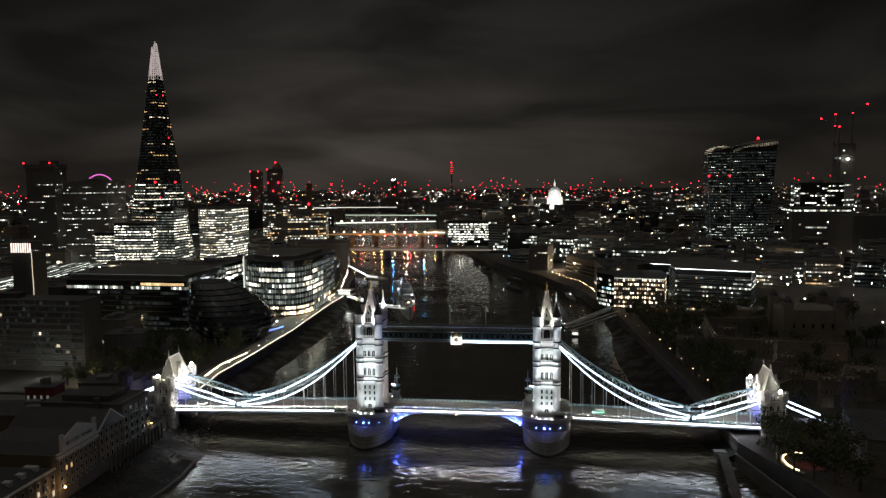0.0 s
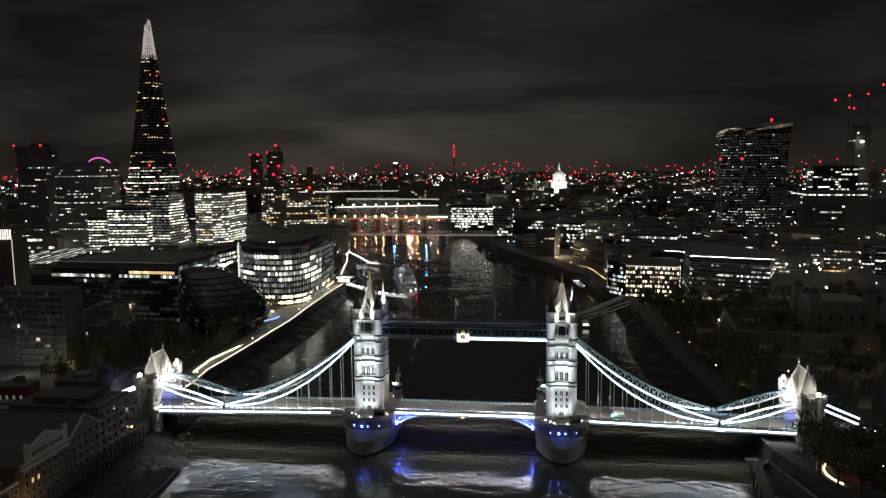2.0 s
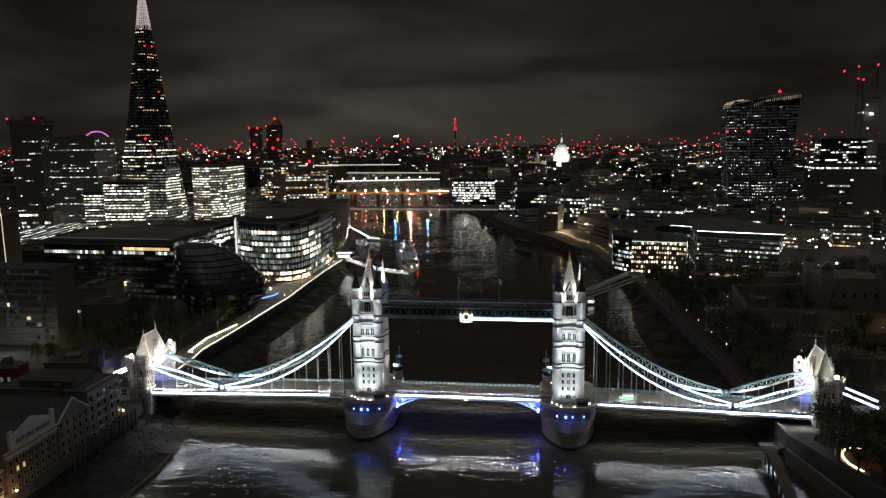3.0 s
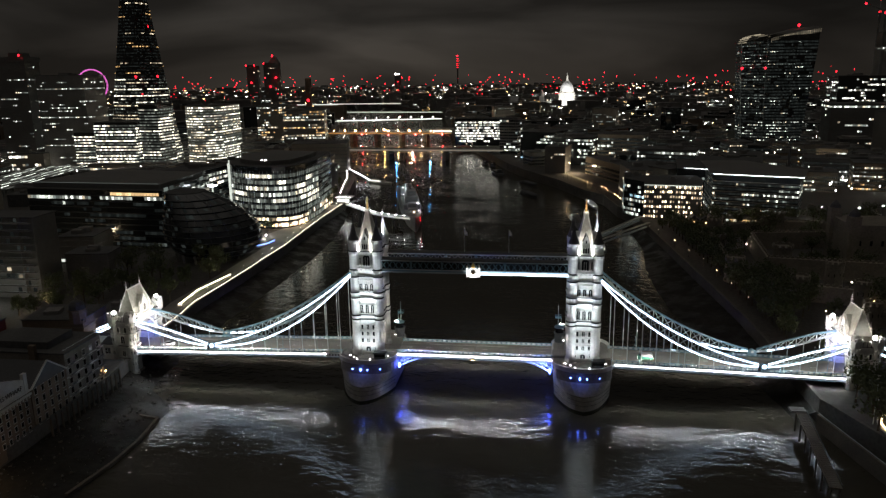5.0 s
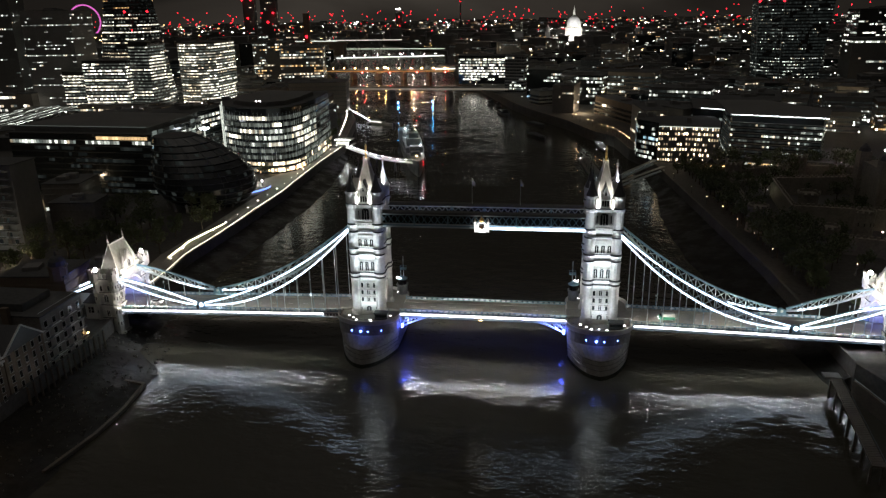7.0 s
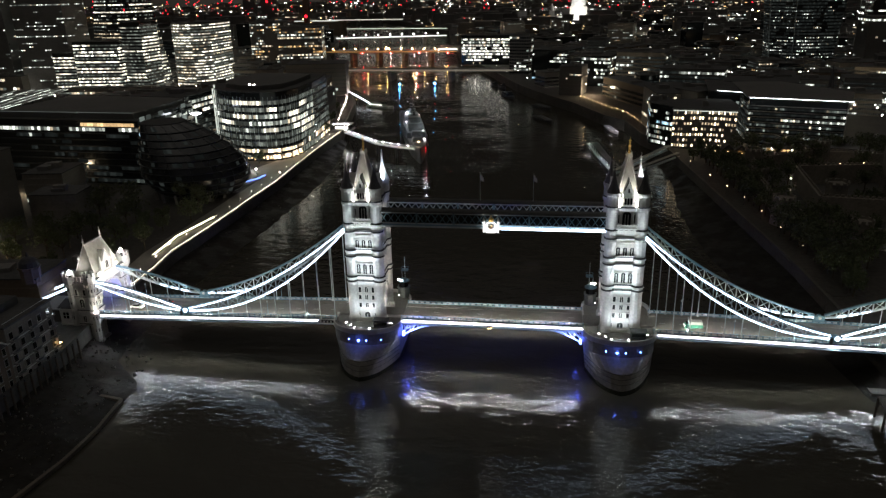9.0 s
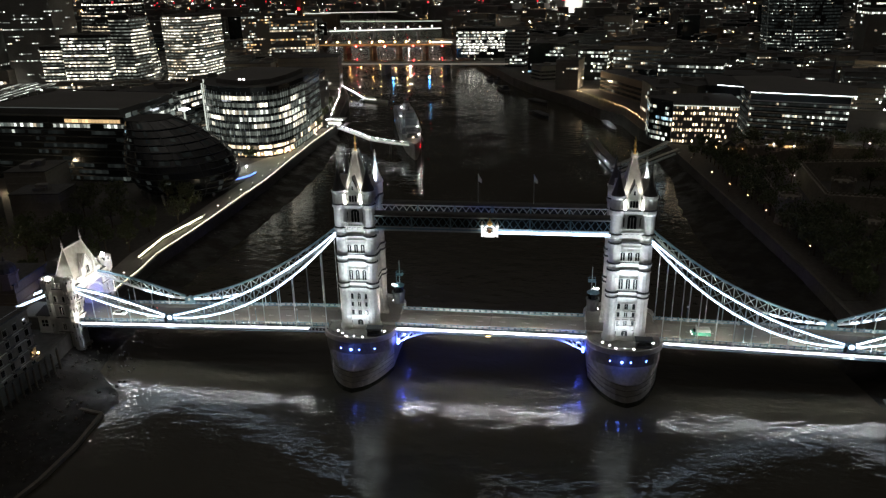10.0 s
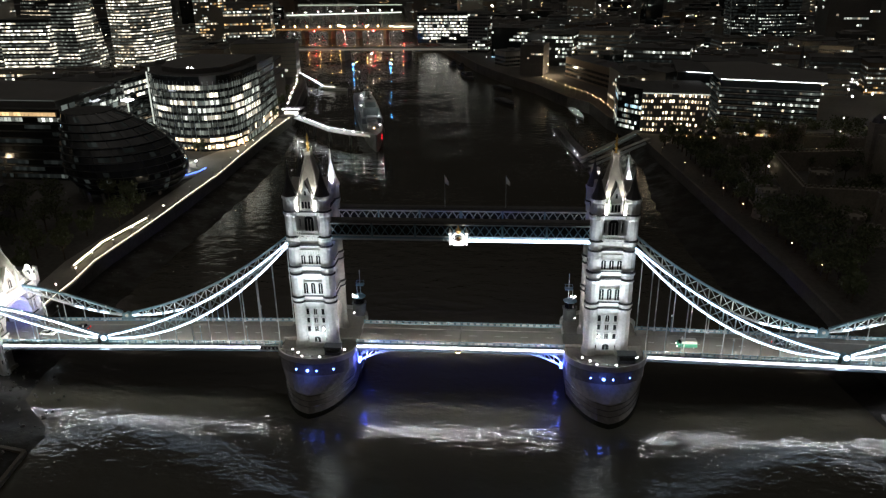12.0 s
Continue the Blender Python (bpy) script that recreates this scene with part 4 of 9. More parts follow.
# ---------------------------------------------------------------- abutment towers
def abutment(side):
    x = side * (AXL if side < 0 else AXR)
    a = thing("abutment_tower", (x, 0, -4), "floodlit cream stone gate tower at the bridge end with steep roof", "gate tower", "abutment towers")
    b = Geo()
    for sy in (-1, 1):
        b.box(x, sy * 9.0, -8.5, 8.6, 5.0, 29.0)
    b.box(x, 0, 17.5, 8.0, 13.0, 3.4)
    part("body", b, STONE, a)
    part("arch", arch_ring(x, side), STONE_TRIM, a)
    for sy in (-1, 1):
        # battered plinth, and string courses with dark caps that deepen their shade line
        part("plinth", Geo().box(x, sy * 9.0, -8.5, 10.4, 6.8, 7.0, 0, 0.93).box(x, sy * 9.0, -1.5, 9.6, 6.2, 0.5), PIER_STONE, a)
        for z, h, out in ((4.2, 0.4, 0.5), (9.2, 0.7, 0.8), (14.6, 0.4, 0.5), (19.4, 0.9, 0.9)):
            part("string_course", Geo().box(x, sy * 9.0, z, 8.6 + out, 5.0 + out, h), STONE_TRIM, a)
            part("shade_cap", Geo().box(x, sy * 9.0, z + h, 8.5 + out, 4.9 + out, 0.2), SHADE_CAP, a)
        for sx in (-1, 1):
            px, py = x + sx * 3.7, sy * 9.0 + sy * 1.9
            tr = part("turret", Geo().lathe(px, py, [(1.75, -8.5), (1.75, -1.2), (1.45, -0.4), (1.45, 9.0), (1.7, 9.4), (1.7, 10.0), (1.4, 10.5), (1.4, 14.5), (1.6, 14.7), (1.6, 15.1), (1.4, 15.3),
                                                    (1.4, 18.6), (2.1, 20.2), (2.1, 22.6), (1.75, 22.6), (1.75, 21.6)], 8, math.pi / 8), STONE, a)
            part("turret_cap", Geo().lathe(px, py, [(1.74, 21.7), (1.5, 22.2), (0.2, 22.7)], 8, math.pi / 8), SLATE, tr)
            for k in range(8):
                an = k * math.pi / 4
                part("battlement", Geo().box(px + 1.85 * math.cos(an), py + 1.85 * math.sin(an), 22.6, 0.42, 0.85, 1.2, an).box(px + 1.85 * math.cos(an), py + 1.85 * math.sin(an), 23.8, 0.56, 0.95, 0.16, an), STONE_TRIM, tr)
                part("corbel", Geo().box(px + 1.75 * math.cos(an), py + 1.75 * math.sin(an), 18.9, 0.5, 0.35, 1.0, an), STONE_TRIM, tr)
            sl = Geo()
            for z in (2.0, 6.6, 12.2, 16.8):
                an = math.atan2(sy, sx)
                for da in (-math.pi / 4, 0, math.pi / 4):
                    sl.box(px + 1.36 * math.cos(an + da), py + 1.36 * math.sin(an + da), z, 0.1, 0.26, 1.3, an + da)
            part("slit_window", sl, GLASS, tr, kind="stuff")
        # flat lead roof of the side block, sunk behind its parapet
        part("block_roof", Geo().box(x, sy * 9.0, 20.5, 8.2, 4.6, 0.3), SLATE, a)
        f = sy * math.pi / 2
        gothic_window(a, x, sy * 11.5, 11.0, 1.7, 2.6, f, 2)
        for u in (-1.5, 1.5):
            gothic_window(a, x + u, sy * 11.5, 15.6, 0.9, 2.0, f, 1)
        gothic_window(a, x, sy * 11.5, 5.4, 1.2, 2.4, f, 2, False)
        gothic_window(a, x, sy * 11.5, 0.4, 1.0, 2.0, f, 1, False)
        for sx in (-1, 1):
            gothic_window(a, x + sx * 4.3, sy * 8.4, 11.2, 1.1, 2.8, 0 if sx > 0 else math.pi, 2)
            gothic_window(a, x + sx * 4.3, sy * 8.4, 15.8, 0.8, 1.8, 0 if sx > 0 else math.pi, 1)
        for k in range(4):
            part("merlon", Geo().box(x - 2.1 + k * 1.4, sy * 11.6, 20.3, 0.85, 0.5, 2.0).box(x - 2.1 + k * 1.4, sy * 11.6, 22.3, 0.95, 0.62, 0.18), STONE_TRIM, a)
    ro = Geo()
    z0, z1 = 20.9, 31.6
    # steep roof flared at the eaves
    ring = [(4.3, 8.2, z0), (3.2, 7.0, z0 + 2.0), (0.25, 5.0, z1)]
    vs = [(x + sx * rx, sy * ry, z) for rx, ry, z in ring for sx, sy in ((-1, -1), (1, -1), (1, 1), (-1, 1))]
    fs = [(3, 2, 1, 0), (8, 9, 10, 11)] + [(q * 4 + k, q * 4 + (k + 1) % 4, q * 4 + 4 + (k + 1) % 4, q * 4 + 4 + k) for q in range(2) for k in range(4)]
    ro.add(vs, fs)
    r = part("steep_roof", ro, LEAD, a, "pale steep lead roof")
    part("ridge", Geo().box(x, 0, z1 - 0.1, 0.6, 10.4, 0.45), STONE_TRIM, r)
    crest_rail = Geo()
    for k in range(19):
        crest_rail.box(x, -4.9 + k * 0.545, z1 + 0.3, 0.1, 0.1, 0.6)
    part("ridge_cresting", crest_rail, STEEL_DARK, r, kind="stuff")
    for sx in (-1, 1):
        for sy in (-1, 1):
            part("hip_roll", Geo().beam((x + sx * 3.2, sy * 7.0, z0 + 2.05), (x + sx * 0.25, sy * 5.0, z1), 0.3, 0.3), STONE_TRIM, r)
    for sy in (-1, 1):
        part("finial", Geo().lathe(x, sy * 5.0, [(0.45, z1), (0.18, z1 + 0.9), (0.5, z1 + 1.3), (0.16, z1 + 1.8), (0.32, z1 + 2.3), (0.07, z1 + 2.7), (0.04, z1 + 4.0)], 8), STONE_TRIM, r)
    # stepped gables over the road arch, with a niche and flanking pinnacles
    for sx in (-1, 1):
        gx = x + sx * 4.0
        gable = part("gable", Geo().box(gx - sx * 0.4, 0, 20.9, 0.8, 5.0, 3.2).add([(gx, -2.5, 24.1), (gx, 2.5, 24.1), (gx, 0, 28.4), (gx - sx * 0.8, -2.5, 24.1), (gx - sx * 0.8, 2.5, 24.1), (gx - sx * 0.8, 0, 28.4)], [(0, 1, 2), (5, 4, 3), (0, 3, 4, 1), (1, 4, 5, 2), (2, 5, 3, 0)]), STONE, a)
        part("gable_roof", Geo().add([(gx - sx * 0.8, -2.7, 24.0), (gx - sx * 0.8, 2.7, 24.0), (gx - sx * 0.8, 0, 28.7), (x, -2.7, 24.0), (x, 2.7, 24.0), (x, 0, 28.7)], [(0, 1, 2), (5, 4, 3), (0, 3, 4, 1), (1, 4, 5, 2), (2, 5, 3, 0)]), LEAD, gable)
        for sy in (-1, 1):
            part("gable_coping", Geo().beam((gx, sy * 2.7, 24.0), (gx, 0, 28.8), 0.5, 0.36), STONE_TRIM, gable)
            part("pinnacle", Geo().box(gx, sy * 3.4, 20.9, 0.9, 0.9, 3.6).lathe(gx, sy * 3.4, [(0.6, 24.5), (0.35, 25.4), (0.05, 27.2)], 8), STONE_TRIM, gable)
            part("parapet", Geo().box(gx, sy * 5.2, 20.9, 0.5, 2.6, 1.3), STONE_TRIM, a)
        gothic_window(a, gx, 0, 21.8, 1.6, 2.2, 0 if sx > 0 else math.pi, 2)
    # low lodge beside it on the shore side
    lx = x + side * 6.9
    lodge = part("lodge", Geo().box(lx, -9.6, -4.0, 4.6, 4.6, 14.6).box(lx, -9.6, 4.4, 5.0, 5.0, 0.4), WHITE_PAINT, a, "white rendered lodge")
    part("lodge_roof", Geo().box(lx, -9.6, 10.6, 5.4, 5.4, 0.3).box(lx, -9.6, 10.9, 5.2, 5.2, 2.6, 0, 0.2), SLATE, lodge)
    part("lodge_window", Geo().box(lx, -11.92, 6.6, 2.2, 0.08, 2.4), GLASS, lodge)
    part("lodge_window_bar", Geo().box(lx, -11.98, 6.6, 0.14, 0.08, 2.4).box(lx, -11.98, 7.7, 2.2, 0.08, 0.12), WHITE_PAINT, lodge)
    return a


def arch_ring(x, side):
    return Geo().path([(x - side * 4.1, -6.4 * math.cos(math.pi * k / 12), 12.0 + 5.6 * math.sin(math.pi * k / 12)) for k in range(13)], 0.5, 0.7)


abutment(-1)
abutment(1)

# approach roads behind the abutments
for side in (-1, 1):
    name = "approach_road_%s" % ("south" if side < 0 else "north")
    ax = AXL if side < 0 else AXR
    x0, x1 = side * (ax - 4), side * (ax + 210)
    g = Geo().beam((min(x0, x1), MIDDLE, 7.2), (max(x0, x1), MIDDLE, 7.2), 14.0, 0.6)
    tagged(single(name, g, ASPHALT, "asphalt bridge approach road", "road", kind="structure"))
    gw = Geo()
    for y in (-9.3, 5.4):
        gw.beam((side * (ax + 4), y, 6.0), (side * (ax + 210), y, 6.0), 0.8, 5.2)
    single(name + "_wall", gw, WALL_STONE, "pale stone approach parapet wall", "wall", kind="structure")
    for y in (-9.3, 5.3):
        ch = thing("anchor_chain", (side * (ax + 4), y, 8), "white-lit anchor chain sloping down behind the gate tower", "suspension chain", "anchor chains")
        p, q = (side * (ax + 4), y, 18.0), (side * (ax + 25), y, 9.2)
        part("chord", Geo().beam(p, q, 0.9, 1.0), STEEL_PALE, ch)
        part("light_line", Geo().beam((p[0], p[1] - 0.5, p[2]), (q[0], q[1] - 0.5, q[2]), 0.14, 0.6), LED, ch, "white light line")

# ---------------------------------------------------------------- floodlights of the bridge
FLOOD = (0.84, 0.94, 1.0)
for x in (-TX, TX):
    for sy in (-1, 1):
        k = 1.0 if sy < 0 else 0.6
        if sy < 0:
            lamp("tower_flood", "SPOT", (x - 0.5, -16.4, 10.5), (x, -8.4, 17.5), 6500, FLOOD, 0.4, 88, 0.8)
            for dx in (-3.0, 2.2):
                lamp("shaft_flood", "SPOT", (x + dx, -15.9, 10.6), (x + dx * 0.3, -8.4, 33), 26000, FLOOD, 0.4, 36, 0.9)
                lamp("crown_flood", "SPOT", (x + dx * 1.1, -15.8, 10.6), (x + dx * 0.3, -8.4, 44.5), 74000, FLOOD, 0.4, 24, 0.9)
            for dx in (-5.6, 5.6):
                lamp("ledge_flood", "SPOT", (x + dx, -11.4, 44.2), (x + dx * 0.5, -8.2, 48.4), 180, FLOOD, 0.3, 120, 0.9)
        else:
            lamp("tower_flood", "SPOT", (x, 16.2, 10.5), (x, 8.4, 28), 14000, FLOOD, 0.5, 80, 0.9)
        for dx in (-2.15, 2.15):
            lamp("roof_flood", "SPOT", (x + dx, MIDDLE + sy * 6.5, 54.0), (x + dx * 0.6, MIDDLE + sy * 2.6, 61), 2300 * k, (1, 0.96, 0.88), 0.25, 100, 0.8)
    lamp("finial_flood", "SPOT", (x + 0.4, MIDDLE - 2.4, 65.2), (x, MIDDLE, 68.2), 900, (1.0, 0.86, 0.6), 0.2, 70, 0.8)
    lamp("spire_flood", "SPOT", (x + 4.8, 1.7, 55.6), (x + 4.45, 3.95, 60.5), 9000, FLOOD, 0.2, 90, 0.8)
    for sx in (-1, 1):
        lamp("side_flood", "SPOT", (x + sx * 9.8, -8.5, 11.5), (x + sx * 5.5, 1, 34), 4500, (1.0, 0.92, 0.8), 0.4, 85, 0.8)
for s in (-1, 1):
    gx = s * (AXL if s < 0 else AXR)
    lamp("gate_flood", "SPOT", (gx - s * 7, -13.0, 8.0), (gx - s * 2, -10.0, 15), 2800 if s < 0 else 1200, (1, 0.93, 0.8), 0.3, 80, 0.8)
    lamp("gate_roof_flood", "SPOT", (gx - s * 14, -9.0, 19.0), (gx, -0.5, 27), 13000, (1, 0.95, 0.85), 0.3, 120, 0.8)
    lamp("gate_roof_flood", "SPOT", (gx - s * 14, 8.0, 19.0), (gx, 1.0, 27), 5000, (1, 0.95, 0.85), 0.3, 110, 0.8)
    lamp("gate_flood", "SPOT", (gx - s * 7, 13, 9.5), (gx, 8, 18), 4000, (1, 0.95, 0.85), 0.4, 80, 0.8)
    lamp("gate_blue", "SPOT", (gx - s * 6.5, -1, 8.6), (gx, 3, 14), 6000, (0.15, 0.2, 1.0), 0.4, 120, 0.8)
    lamp("bascule_blue", "SPOT", (s * 29.6, -10.5, 5.0), (s * 24, -7.0, 7.0), 20000, (0.16, 0.22, 1.0), 0.3, 95, 0.8)
    for y in (-8.6, 4.8):
        fl = thing("arm_floodlight", (s * 29.5, y, 5.0), "blue floodlight on the pier under the lifting span", "floodlight", "arm floodlights")
        part("housing", Geo().box(s * 29.6, y, 4.6, 0.5, 1.4, 0.5), STEEL_DARK, fl)
        part("lens", Geo().box(s * 29.1, y, 4.7, 0.5, 1.3, 1.3, 0, 0.9), LED_ARM, fl, "deep blue glowing lens")
    for dx, dy, z in ((-s * 4.6, 8.6, 25.2), (s * 2.0, -12.4, 24.4)):
        gl = thing("gate_floodlight", (gx + dx, dy, z - 0.6), "glaring white floodlight on the gate tower", "floodlight", "gate floodlights")
        part("bracket", Geo().box(gx + dx, dy, z - 1.6, 0.5, 0.5, 1.2), STEEL_DARK, gl)
        part("lens", beacon(gx + dx, dy, z, 0.7), FLOOD_LENS, gl)
# downlights along the deck edges, shining on the water
for a, b, half, power in ((-AXL + 5, -TX - 12, 7.3, 5200), (-TX + 12, TX - 12, 6.1, 6600), (TX + 12, AX - 5, 7.3, 5200)):
    for sy in (-1, 1):
        y, z = MIDDLE + sy * (half + 0.47), deck_z((a + b) / 2) - 0.35
        wash = lamp("deck_edge_light", "AREA", ((a + b) / 2, y, z), ((a + b) / 2, y, 0), power, (0.95, 0.95, 1.0), 0.1)
        wash.data.shape, wash.data.size, wash.data.size_y, wash.data.spread = "RECTANGLE", b - a, 0.1, radians(140)
        wash.matrix_world = pose((a + b) / 2, y, z, 0, math.degrees(math.atan(0.024)) * (0 if b * a < 0 else 1 if a > 0 else -1), 0)
for x in (-TX, TX):
    for dx in (-2.45, 2.45):
        fx = thing("roof_floodlight", (x + dx, -8.0, 50.6), "glaring white floodlight at the foot of the tower roof", "floodlight", "roof floodlights")
        part("housing", Geo().box(x + dx, -8.75, 50.5, 0.8, 0.6, 0.4), STEEL_DARK, fx)
        # The tall glowing slab draws the flare over the floodlight.
        part("flare_slab", Geo().box(x + dx, -8.8, 50.9, 0.5, 0.2, 3.0, 0, 0.5), FLOOD_FLARE, fx)
# ---------------------------------------------------------------- buildings
rnd = random.Random(7)
TAKEN = []          # places already built on: x, y, radius


def free(x, y, r):
    if bank_x(-1, y) - 6 - r < x < bank_x(1, y) + 6 + r and y < 2400:
        return False
    return all((x - a) ** 2 + (y - b) ** 2 > (r + c) ** 2 for a, b, c in TAKEN)


def on_face(pts, i, u, out):
    """A place along side i of an outline, u metres from its start, out metres in front of the wall, and the wall's direction."""
    (x0, y0), (x1, y1) = pts[i], pts[(i + 1) % len(pts)]
    L = math.hypot(x1 - x0, y1 - y0)
    dx, dy = (x1 - x0) / L, (y1 - y0) / L
    return x0 + dx * u + dy * out, y0 + dy * u - dx * out, dx, dy, L


def facade_panes(store, pts, z0, floors, storey, pitch, chance, tint, high=0.55, fill=0.86, out=0.12, skip=(), swap=0.3, dim=None):
    """Lit panes round an outline. chance(side, floor) tells how much of a floor is lit; tint(side, floor) names the glow."""
    for i in range(len(pts)):
        if i in skip:
            continue
        L = math.dist(pts[i], pts[(i + 1) % len(pts)])
        n = max(1, int(L / pitch))
        w = L / n
        for f in range(floors):
            c = chance(i, f)
            if c <= 0:
                continue
            m = tint(i, f)
            run = rnd.random() < c
            for k in range(n):
                if rnd.random() < swap:
                    run = rnd.random() < c
                # dim puts a weak fill glow on the panes that are not lit
                if not run and not dim:
                    continue
                a, b, z = (k + 0.5 - fill / 2) * w, (k + 0.5 + fill / 2) * w, z0 + f * storey + storey * 0.25
                xa, ya, *_ = on_face(pts, i, a, out)
                xb, yb, *_ = on_face(pts, i, b, out)
                mm = dim if not run else m if m is WIN_RIBBON or rnd.random() < 0.7 or m in (WIN_LIFT, WIN_SHOP) else rnd.choice((WIN_COOL, WIN_WARM, WIN_DIM, WIN_DIM))
                store.setdefault(mm, Geo()).sheet([(xa, ya, z), (xb, yb, z), (xb, yb, z + storey * high), (xa, ya, z + storey * high)])


def rect(x, y, w, d, turn=0.0):
    c, s = math.cos(turn), math.sin(turn)
    return [(x + a * w / 2 * c - b * d / 2 * s, y + a * w / 2 * s + b * d / 2 * c) for a, b in ((-1, -1), (1, -1), (1, 1), (-1, 1))]


def grow(pts, k):
    n = len(pts)
    cx, cy = sum(p[0] for p in pts) / n, sum(p[1] for p in pts) / n
    r = max(math.hypot(p[0] - cx, p[1] - cy) for p in pts)
    return [(cx + (p[0] - cx) * (1 + k / r), cy + (p[1] - cy) * (1 + k / r)) for p in pts]


def block(name, pts, h, label, category="building", wall=None, storey=3.8, pitch=3.0, chance=None, tint=None, z0=None, group="", bands=True, plant=True,
          band_mat=None, high=0.55, fill=0.86, roof=None, reserve=True, swap=0.3, dim=None):
    """A building: wall, floor bands, roof with parapet and plant, and its lit windows."""
    z0 = LAND_Z - 0.2 if z0 is None else z0
    n = len(pts)
    cx, cy = sum(p[0] for p in pts) / n, sum(p[1] for p in pts) / n
    if reserve:
        TAKEN.append((cx, cy, max(math.hypot(p[0] - cx, p[1] - cy) for p in pts) * 0.85))
    t = thing(name, (cx, cy, z0), label, category, group)
    part("wall", Geo().prism(pts, z0, z0 + h), wall or DARK_WALL, t)
    floors = max(1, int((h - 1.2) / storey))
    if bands:
        g = Geo()
        o = grow(pts, 0.35)
        for f in range(1, floors + 1):
            g.prism(o, z0 + f * storey - 0.35, z0 + f * storey + 0.35)
        part("floor_band", g, band_mat or wall or DARK_WALL, t, kind="stuff")
    rf = Geo().prism(grow(pts, 0.5), z0 + h, z0 + h + 0.5)
    r = part("roof", rf, roof or ROOF, t)
    if plant:
        pg = Geo()
        rad = min(math.dist(pts[0], pts[1]), math.dist(pts[1], pts[2]))
        for k in range(rnd.randint(1, 3)):
            s = rad * rnd.uniform(0.15, 0.4)
            pg.box(cx + rnd.uniform(-0.22, 0.22) * rad, cy + rnd.uniform(-0.22, 0.22) * rad, z0 + h + 0.5, s, s * rnd.uniform(0.5, 1), rnd.uniform(1.5, 3.6), rnd.uniform(0, 0.3))
        part("roof_plant", pg, CONCRETE, r, kind="stuff")
    if chance:
        store = {}
        facade_panes(store, pts, z0 + 0.4, floors, storey, pitch, chance, tint or (lambda i, f: WIN_COOL), high, fill, swap=swap, dim=dim)
        for m, geo in store.items():
            # lit_window also names the weak panes added to lift the facade
            part("dark_window" if m == GLASS else "lit_window", geo, m, t, kind="stuff")
    return t


